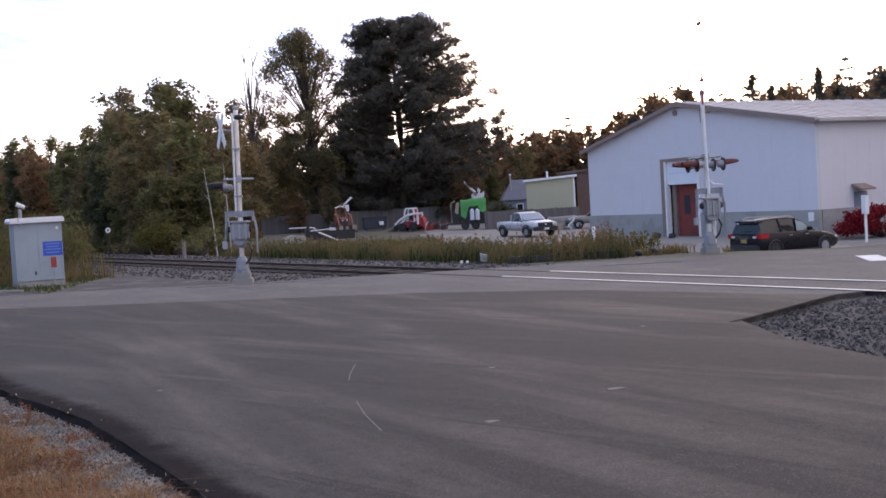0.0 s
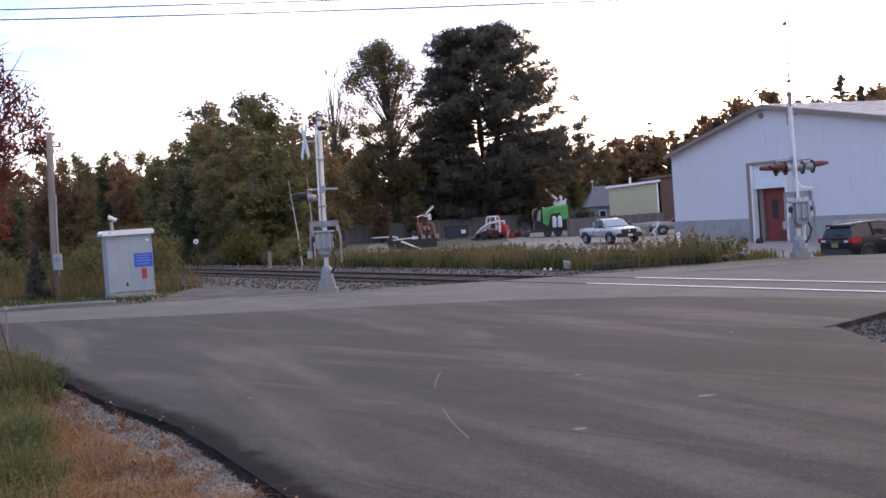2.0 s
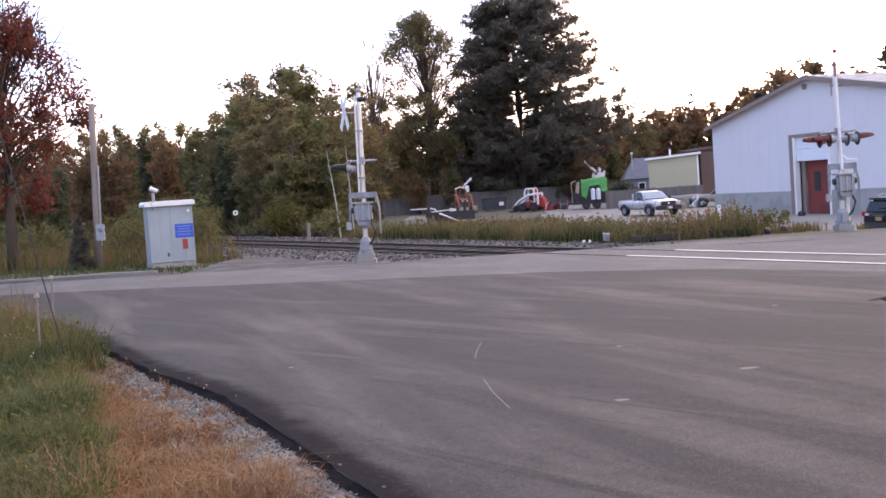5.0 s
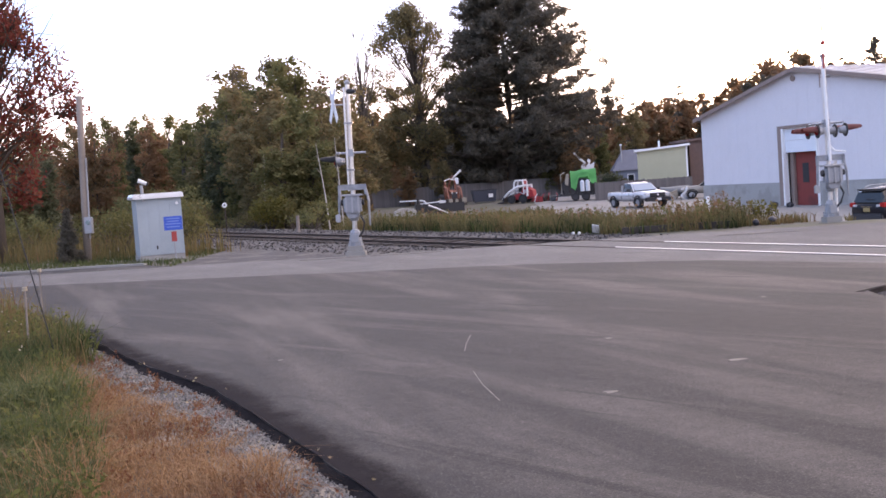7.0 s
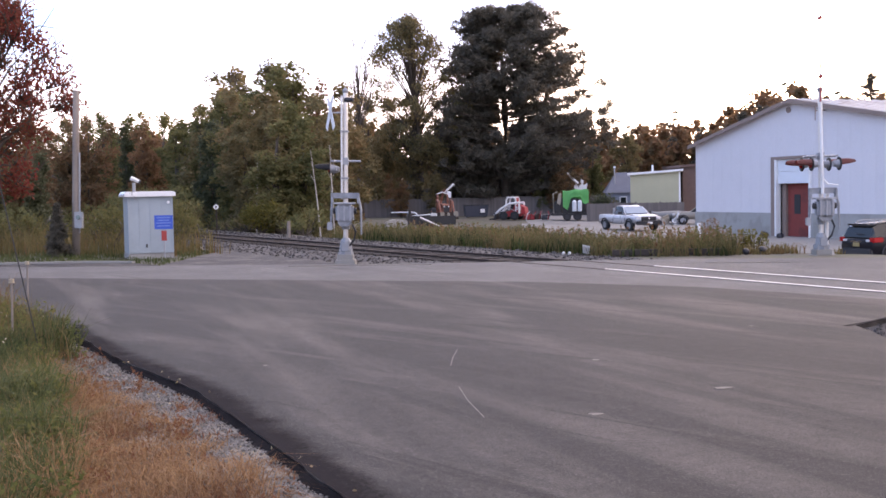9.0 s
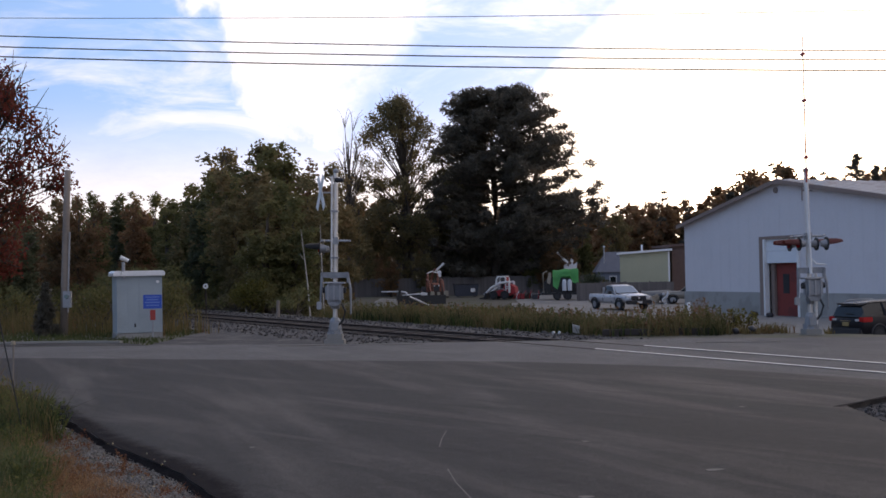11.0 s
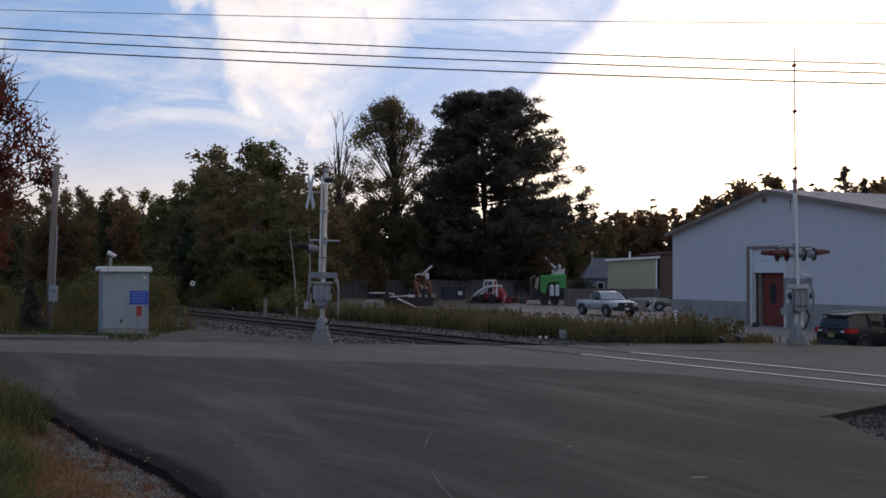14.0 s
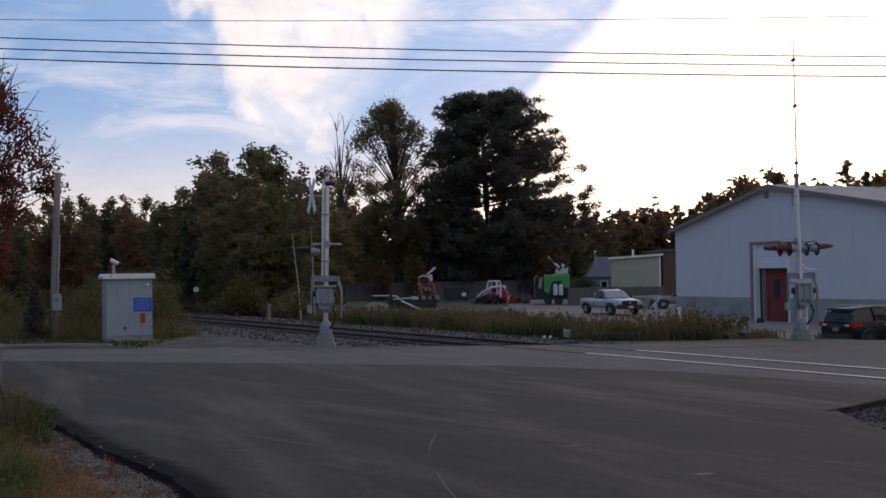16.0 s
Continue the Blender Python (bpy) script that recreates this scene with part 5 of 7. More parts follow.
def scatter(rng, n, x0, x1, y0, y1, keep):
    out = []
    while len(out) < n:
        x, y = rng.uniform(x0, x1), rng.uniform(y0, y1)
        if keep(x, y):
            out.append((x, y, terrain(x, y)))
    return np.array(out)


def verge(name, label, material, pts, h0, h1, width, lean, seed):
    rng = np.random.default_rng(seed)
    hs = rng.uniform(h0, h1, len(pts)) * np.array([0.95 + 0.75 * noise.noise((p[0] * 0.9, p[1] * 0.9, seed)) for p in pts])
    V = blades(rng, pts, hs, width, lean)
    return tagged(new(name, quads(name, V, material)), label, "grass", kind="stuff")


g = np.random.default_rng(8)
gw = lambda y: np.interp(y, [5, 7.5, 9.8, 11.5, 14], [0.50, 0.40, 0.60, 0.70, 0.45])
sw = lambda y: np.interp(y, [6, 8.5, 10.5, 12], [1.15, 0.95, 0.50, 0.3])
tuft = lambda x, y, s, k: noise.noise((x * s, y * s, k))
verge("tall_grass", "dense tall green grass on the verge", "grass_green", scatter(g, 24000, -8.5, -0.8, 4.5, 13.5, lambda x, y: edge_gap(x, y) > gw(y) + sw(y) + 0.35 * tuft(x, y, 2, 1) and x > -0.46 * y - 1.2 and tuft(x, y, 3, 5) > -0.4), 0.14, 0.52, 0.009, 1.5, 1)
verge("dry_grass", "matted dry straw-coloured grass beside the gravel", "grass_straw", scatter(g, 15000, -6.5, 0.6, 4.5, 12.5, lambda x, y: gw(y) - 0.08 + 0.35 * tuft(x, y, 2.2, 2) < edge_gap(x, y) < gw(y) + sw(y) + 0.45 + 0.35 * tuft(x, y, 2, 3) and tuft(x, y, 2.4, 21) > -0.42), 0.07, 0.26, 0.0065, 2.5, 2)
verge("dry_grass", "upright pale dry stalks at the edge of the green grass", "grass_straw", scatter(g, 2600, -6.5, 0.0, 4.5, 13.0, lambda x, y: abs(edge_gap(x, y) - gw(y) - sw(y) - 0.1) < 0.28 + 0.2 * tuft(x, y, 2, 9)), 0.14, 0.42, 0.006, 1.2, 12)
verge("red_weeds", "low reddish weeds along the asphalt edge", "grass_rusty", scatter(g, 3200, -6.5, 0.5, 5.0, 13.5, lambda x, y: 0.04 < edge_gap(x, y) < gw(y) + 0.5 and tuft(x, y, 2.1, 6) > 0.14), 0.03, 0.11, 0.010, 1.6, 3)
verge("tall_grass", "tall weedy grass where the verge meets the road", "grass_green", scatter(g, 9000, -12, -3.5, 13, 20.5, lambda x, y: edge_gap(x, y) > 0.30 + 0.35 * tuft(x, y, 1.5, 4) and x > -0.46 * y - 1.0), 0.22, 0.56, 0.012, 1.3, 4)
verge("dry_grass", "dry brown stalks among the tall grass", "grass_weed", scatter(g, 2300, -12, -3.5, 12.6, 20.5, lambda x, y: edge_gap(x, y) > 0.4 and x > -0.46 * y - 1.0), 0.30, 0.80, 0.012, 0.5, 5)
verge("strip_weeds", "knee-high dry weeds between track and yard", "grass_strip", scatter(g, 17000, -14, 8.0, 31.4, 52, lambda x, y: 20.4 + 0.5 * tuft(x, y, .8, 1) < an(x, y)[1] < 29.0 + 1.5 * tuft(x, y, .3, 9) and y > 31.3 + 0.5 * tuft(x, y, .6, 3) and tuft(x, y, .7, 7) > -0.35), 0.35, 0.88, 0.022, 1.2, 6)
verge("strip_weeds", "short green weeds between track and yard", "grass_green", scatter(g, 5000, -14, 8.2, 31.2, 50, lambda x, y: 20.2 < an(x, y)[1] < 28 and y > 31.2 and tuft(x, y, .5, 17) > 0.0), 0.2, 0.6, 0.035, 0.5, 7)
verge("lawn", "short green grass by the kerb and hut", "grass_lawn", scatter(g, 9000, -24, -5.5, 31.4, 44, lambda x, y: x < -9.0 and an(x, y)[1] < 12.7 + 0.4 * tuft(x, y, .7, 3) and y > 32.3 - 0.10 * (x + 13) and not (-11.4 < x < -9.8 and 36.9 < y < 38.5)), 0.06, 0.22, 0.03, 0.8, 8)
verge("rough_grass", "long tawny grass behind the hut", "grass_weed", scatter(g, 8000, -32, -8, 38.5, 60, lambda x, y: an(x, y)[1] < 12.4 and tuft(x, y, .4, 5) > -0.3), 0.4, 1.1, 0.04, 0.45, 9)
verge("yard_weeds", "sparse dry weeds at the yard's edge", "grass_weed", scatter(g, 900, 8, 11, 31.6, 36, lambda x, y: tuft(x, y, .5, 8) > 0.05 and y < 35.5 + 2 * tuft(x, y, .4, 2)), 0.08, 0.3, 0.03, 0.7, 10)


def herbs(name, label, material, pts, h0, h1, size, spread, seed, per=16):
    """Leafy weeds: leaves set up a stem, wider towards the foot."""
    rng = np.random.default_rng(seed)
    pts = np.repeat(np.asarray(pts, float), per, 0)
    n = len(pts)
    hs = np.repeat(rng.uniform(h0, h1, n // per), per)
    t = rng.uniform(0.05, 1.0, n)
    th = rng.uniform(0, 6.28, n)
    r = spread * hs * (1.08 - t) * rng.uniform(0.2, 1.0, n)
    c = pts + np.stack([r * np.cos(th), r * np.sin(th), hs * t], 1)
    return tagged(new(name, quads(name, leaves(rng, c, rng.uniform(0.6, 1.3, n) * size, 0.42), material)), label, "weeds", kind="stuff")


herbs("leafy_weeds", "low leafy green weeds in the verge grass", "herb_green", scatter(g, 900, -8.5, -0.8, 4.5, 13.5, lambda x, y: edge_gap(x, y) > gw(y) + sw(y) - 0.15 and x > -0.46 * y - 1.0 and tuft(x, y, 1.6, 41) > -0.1), 0.12, 0.42, 0.055, 0.5, 51)
herbs("leafy_weeds", "reddish leafy weeds in the dry grass", "grass_rusty", scatter(g, 420, -6.0, 0.3, 5.0, 13.5, lambda x, y: 0.12 < edge_gap(x, y) < gw(y) + sw(y) + 0.4 and tuft(x, y, 1.8, 43) > 0.12), 0.05, 0.20, 0.035, 0.7, 52)
herbs("leafy_weeds", "bushy olive weeds where the verge meets the road", "herb_green", scatter(g, 450, -12, -4.0, 13.0, 20.0, lambda x, y: edge_gap(x, y) > 0.25 and x > -0.46 * y - 1.0), 0.2, 0.60, 0.06, 0.4, 53)
herbs("strip_weeds", "bushy olive and yellow weeds between track and yard", "leaf_bush", scatter(g, 1300, -14, 7.9, 31.8, 52, lambda x, y: 20.8 < an(x, y)[1] < 28.5 and y > 31.9 and tuft(x, y, .5, 17) > -0.12), 0.4, 0.90, 0.12, 0.36, 54, 18)
herbs("strip_weeds", "tall rusty weeds between track and yard", "grass_strip", scatter(g, 1500, -14, 8.0, 31.8, 52, lambda x, y: 20.8 < an(x, y)[1] < 29.0 and y > 31.7 and tuft(x, y, .45, 61) > -0.05), 0.4, 0.92, 0.10, 0.32, 55, 18)
herbs("strip_weeds", "red-brown weeds between track and yard", "leaf_rust", scatter(g, 850, -12, 8.6, 32.2, 50, lambda x, y: 21.2 < an(x, y)[1] < 29.0 and tuft(x, y, .4, 67) > 0.02), 0.45, 1.0, 0.11, 0.30, 56, 18)
herbs("strip_weeds", "brown and olive weeds spreading over the yard's near edge", "grass_strip", scatter(g, 1700, -9, 6, 44, 74, lambda x, y: an(x, y)[1] > 24.5 and x < 0.075 * y and tuft(x, y, .35, 71) > -0.25), 0.35, 0.75, 0.16, 0.5, 57, 14)
hd = scatter(g, 45, -10, -3.6, 11, 19, lambda x, y: edge_gap(x, y) > 0.5 and x > -0.46 * y - 0.5 and tuft(x, y, 1.2, 9) > 0.05)
hd[:, 2] += g.uniform(0.45, 0.78, len(hd))
tagged(new("seed_heads", quads("seed_heads", leaves(g, hd, g.uniform(0.015, 0.035, len(hd)), 0.6), "seed_head")), "pale seed heads over the tall grass", "seed heads", kind="stuff")
dl = scatter(g, 150, -6.5, 2, 5, 14, lambda x, y: -0.12 < edge_gap(x, y) < 1.6 and tuft(x, y, .9, 12) > -0.1)
dl[:, 2] = np.where([edge_gap(x, y) < 0.05 for x, y in dl[:, :2]], 0.015, -0.06)
tagged(new("fallen_leaves", quads("fallen_leaves", leaves(g, dl, g.uniform(0.025, 0.05, len(dl)), 0.6, 0.8), "dead_leaf")), "a few dry fallen leaves at the asphalt edge", "leaves", kind="stuff")
sg = new("shoulder", grid_mesh("shoulder", [-9 + i * 0.15 for i in range(70)], [3 + i * 0.15 for i in range(85)], lambda x, y: terrain(x, y) + 0.02 + 0.012 * noise.noise((x * 5, y * 5, 2)), lambda x, y: -0.3 < edge_gap(x, y) < gw(y) + 0.22 + 0.3 * tuft(x, y, 2.5, 31), "shoulder_gravel"))
tagged(sg, "pale gravel shoulder along the asphalt edge", "gravel", kind="structure")
# crumbling lip, coloured near-black for the shade on its steep side
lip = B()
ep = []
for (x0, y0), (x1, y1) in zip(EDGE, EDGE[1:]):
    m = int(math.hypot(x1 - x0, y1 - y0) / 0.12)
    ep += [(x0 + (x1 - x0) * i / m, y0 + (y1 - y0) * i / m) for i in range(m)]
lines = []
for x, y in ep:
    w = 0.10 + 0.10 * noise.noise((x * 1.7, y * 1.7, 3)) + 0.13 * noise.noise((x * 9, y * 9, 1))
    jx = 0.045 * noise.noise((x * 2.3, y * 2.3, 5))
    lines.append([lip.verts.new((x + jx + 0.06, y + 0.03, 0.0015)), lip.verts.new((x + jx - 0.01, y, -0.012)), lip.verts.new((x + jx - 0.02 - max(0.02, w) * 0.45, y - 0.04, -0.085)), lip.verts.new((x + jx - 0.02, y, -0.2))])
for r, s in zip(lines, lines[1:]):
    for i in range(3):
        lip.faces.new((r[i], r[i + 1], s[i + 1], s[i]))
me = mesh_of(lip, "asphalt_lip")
me.materials.append(MATS["lip_shade"])
tagged(new("asphalt_lip", me), "crumbling edge of the new asphalt, its shade painted black", "road edge", kind="structure")


def edge_shade_strip(name, pts, width, z, label):
    """A strip of painted shade along an asphalt edge, thinning out to one side."""
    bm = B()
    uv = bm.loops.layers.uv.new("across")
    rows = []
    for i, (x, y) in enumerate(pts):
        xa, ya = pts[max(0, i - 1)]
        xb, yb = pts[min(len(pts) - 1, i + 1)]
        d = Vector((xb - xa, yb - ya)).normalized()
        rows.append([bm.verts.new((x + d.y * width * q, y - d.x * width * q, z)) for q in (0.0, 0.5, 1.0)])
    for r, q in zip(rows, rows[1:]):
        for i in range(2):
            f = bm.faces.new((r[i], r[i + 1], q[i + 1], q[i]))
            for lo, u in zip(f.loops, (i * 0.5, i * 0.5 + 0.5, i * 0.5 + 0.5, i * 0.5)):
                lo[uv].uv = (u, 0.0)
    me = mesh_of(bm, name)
    me.materials.append(MATS["edge_shade"])
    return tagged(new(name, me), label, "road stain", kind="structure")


# dark margins painted where the asphalt's edges roll down, away from the light
edge_shade_strip("tar_edge", [(x - 0.01, y) for x, y in ep], 0.40, 0.0085, "painted shade where the new asphalt's edge rolls down")
edge_shade_strip("tar_edge", [(4.95, 14.45), (5.4, 14.85), (6.2, 15.65), (7.0, 16.45), (7.6, 17.0), (8.6, 17.35), (10.2, 18.0)][::-1], -0.16, 0.0085, "painted shade on the asphalt's falling edge beside the ballast")
st = scatter(g, 8000, -6.5, 1.0, 4.5, 14, lambda x, y: 0.03 < edge_gap(x, y) < gw(y) + 0.15 + 0.2 * tuft(x, y, 2, 8))
st[:, 2] += 0.03
stones("shoulder_stones", st, 0.004, 0.013, "shoulder_stone", "pale pebbles of the gravel shoulder", g)

# ---- wires ----


def cable(name, pts, r, label, category="cable"):
    me = mesh_of(tube(B(), pts, [r] * len(pts), 6), name)
    me.materials.append(MATS["cable"])
    return tagged(new(name, me), label, category)


for za, zb, r in ((7.90, -0.0142, 0.008), (7.27, -0.040, 0.014), (7.03, -0.038, 0.015), (6.79, -0.039, 0.016)):
    pts = [(x, 25.55, za + zb * (x + 2.4) + 0.0006 * ((x + 2.4) ** 2 - 60)) for x in range(-64, 70, 4)]
    cable("overhead_wire", pts, r, "black overhead wire strung along the road", "wire")["group"] = "overhead wires"
cable("guy_wire", [(-5.08, 13.0, -0.1), (-5.48, 12.78, 2.35), (-6.6, 12.1, 9.2)], 0.008, "thin steel guy wire anchored in the verge", "wire")
cable("service_wire", [(-13.2, 38.0, 5.7), (-14.8, 38.6, 6.1), (-17.0, 39.5, 7.0)], 0.012, "thin service wire from the pole into the maple", "wire")

# ---- vehicles ----


def loft(bm, stations):
    """Closed rings of equal length joined lengthwise."""
    rings = [[bm.verts.new(p) for p in s] for s in stations]
    n = len(rings[0])
    for r, s in zip(rings, rings[1:]):
        for j in range(n):
            bm.faces.new((r[j], r[(j + 1) % n], s[(j + 1) % n], s[j]))
    bm.faces.new(rings[0][::-1]), bm.faces.new(rings[-1])
    return bm


def ring(x, hw, zb, zt, shoulder=0.06, tumble=0.03):
    """Cross-section of a car body at x."""
    h = zt - zb
    half = [(hw * 0.80, zb), (hw * 0.97, zb + 0.18 * h), (hw, zb + 0.55 * h), (hw - tumble, zt - shoulder), (hw - tumble - shoulder, zt)]
    return [(x, y, z) for y, z in half] + [(x, -y, z) for y, z in half[::-1]]


def wheel(parent, x, y, r, w, side, rim="silver_paint"):
    bm = rod(B(), (x, y - w / 2, r), (x, y + w / 2, r), r, seg=26)
    bmesh.ops.bevel(bm, geom=[e for e in bm.edges if len(e.link_faces) == 2 and abs(e.verts[0].co.y - e.verts[1].co.y) < 1e-5], offset=0.03, segments=2, affect="EDGES")
    t = part("wheel", bm, "rubber", parent, "black tyre on a silver rim")
    yo = y + side * (w / 2 + 0.003)
    part("rim", rod(B(), (x, yo - side * 0.05, r), (x, yo, r), r * 0.62, r * 0.60, 20), rim, t)
    bm = B()
    for k in range(5):
        a = k * 1.2566
        box(bm, -0.03, 0.03, yo + side * 0.001 - 0.01, yo + side * 0.001 + 0.01, 0.03, r * 0.55, Matrix.Translation((x, 0, r)) @ Matrix.Rotation(a, 4, "Y"))
    part("spoke", bm, "galvanized" if rim == "silver_paint" else rim, t)


def hatchback(m):
    c = thing("parked_car", m, "black five-door hatchback parked beside the warehouse yard", "car")
    L = 4.35
    st = []
    for x, hw, zb, zt in ((0.0, 0.80, 0.36, 0.84), (0.10, 0.87, 0.28, 0.96), (0.5, 0.90, 0.22, 1.0), (1.4, 0.90, 0.20, 0.98), (2.6, 0.90, 0.20, 0.95), (3.15, 0.89, 0.20, 0.92), (3.7, 0.87, 0.22, 0.83), (4.15, 0.82, 0.26, 0.72), (L, 0.70, 0.34, 0.60)):
        st.append(ring(x, hw, zb, zt))
    part("body", loft(B(), st), "car_black", c, "glossy black body", smooth=True)
    gh = []
    for x, hw, zb, zt in ((0.05, 0.76, 0.90, 0.97), (0.20, 0.73, 0.94, 1.34), (0.5, 0.71, 0.94, 1.43), (0.9, 0.70, 0.94, 1.465), (1.7, 0.70, 0.93, 1.48), (2.3, 0.70, 0.93, 1.40), (3.1, 0.74, 0.90, 0.955)):
        gh.append([(x, hw + 0.08, zb), (x, hw, (zb + zt) / 2), (x, hw - 0.10, zt - 0.02), (x, -hw + 0.10, zt - 0.02), (x, -hw, (zb + zt) / 2), (x, -hw - 0.08, zb)])
    cabin = part("windows", loft(B(), gh), "car_glass", c, "dark tinted windows")
    cabin.name = "glasshouse"
    rf = []
    for x, hw, zt in ((0.10, 0.58, 1.40), (0.45, 0.62, 1.46), (0.9, 0.62, 1.495), (1.7, 0.62, 1.505), (2.3, 0.60, 1.43)):
        rf.append([(x, hw, zt - 0.05), (x, hw - 0.06, zt), (x, -hw + 0.06, zt), (x, -hw, zt - 0.05)])
    part("roof", loft(B(), rf), "car_roof_sheen", c, "glossy black roof, its colour lightened for the sky's sheen", smooth=True)
    for s in (-1, 1):
        part("roof_rail", tube(B(), [(0.5, s * 0.58, 1.47), (0.7, s * 0.57, 1.54), (1.9, s * 0.57, 1.54), (2.1, s * 0.57, 1.47)], [0.018] * 4, 6), "galvanized", c)
        for x0, x1 in ((1.22, 1.32), (2.12, 2.2)):
            part("pillar", tube(B(), [(x0, s * 0.79, 0.94), (x0 - 0.02, s * 0.712, 1.2), (x0 - 0.05, s * 0.61, 1.45)], [0.05, 0.045, 0.04], 6), "car_black", c)
        part("mirror", box(B(), 2.5, 2.68, s * 0.92 - 0.09, s * 0.92 + 0.09, 0.96, 1.10), "car_black", c, bevel=0.03)
        part("tail_light", box(B(), -0.015, 0.46, s * 0.79 - 0.14, s * 0.79 + 0.12, 0.78, 0.95), "tail_red", c, "red tail light", bevel=0.025)
        part("tail_lamp_lens", box(B(), -0.03, 0.02, s * 0.60 - 0.10, s * 0.60 + 0.10, 0.80, 0.88), "headlamp", c, "pale reversing light", bevel=0.012)
        part("headlight", box(B(), 3.95, 4.22, s * 0.68 - 0.13, s * 0.68 + 0.13, 0.58, 0.70), "headlamp", c, "clear headlight", bevel=0.03)
        for x in (1.5, 2.35):
            part("door_handle", box(B(), x, x + 0.18, s * 0.905 - 0.015, s * 0.905 + 0.015, 0.82, 0.85), "chrome", c)
        part("sill", box(B(), 0.95, 3.2, s * 0.885 - 0.03, s * 0.885 + 0.03, 0.19, 0.30), "car_trim", c, bevel=0.015)
        for x in (0.78, 3.42):
            wheel(c, x, s * 0.80, 0.325, 0.21, s, "silver_paint" if x > 2 else "car_trim")
            bm = B()
            tube(bm, [(x + 0.37 * math.cos(a), s * 0.895, 0.325 + 0.37 * math.sin(a)) for a in [math.pi * i / 10 for i in range(11)]], [0.035] * 11, 6)
            part("wheel_arch", bm, "car_trim", c)
        bm = B()
    for off in (0.0, 0.012):
        vs = [bm.verts.new((x, y - off, z)) for x, y, z in ((1.98, -0.822, 0.975), (2.74, -0.828, 0.965), (2.40, -0.735, 1.27), (2.04, -0.700, 1.37))]
        bm.faces.new(vs)
    # pale pane put over the dark glass for daylight showing through
    part("front_window", bm, "light_glass", c, "side window painted pale for the light seen through it")
    part("bumper", box(B(), -0.08, 0.20, -0.80, 0.80, 0.26, 0.56), "car_trim", c, "black rear bumper", bevel=0.05)
    part("rear_wiper", box(B(), 0.03, 0.05, -0.3, 0.1, 1.06, 1.08), "car_trim", c)
    part("number_plate", box(B(), -0.03, 0.02, -0.16, 0.16, 0.62, 0.76), "plate", c, "plain yellowish number plate")
    part("tailgate_handle", box(B(), -0.02, 0.06, -0.28, 0.28, 0.79, 0.82), "chrome", c)
    part("spoiler", box(B(), 0.06, 0.34, -0.56, 0.56, 1.395, 1.43), "car_black", c, bevel=0.012)
    return c


hatchback(pose(15.0, 42.0, terrain(16, 43) + 0.02, 0, 0, 23.0) @ Matrix.Diagonal((1.0, 1.0, 1.06, 1)))


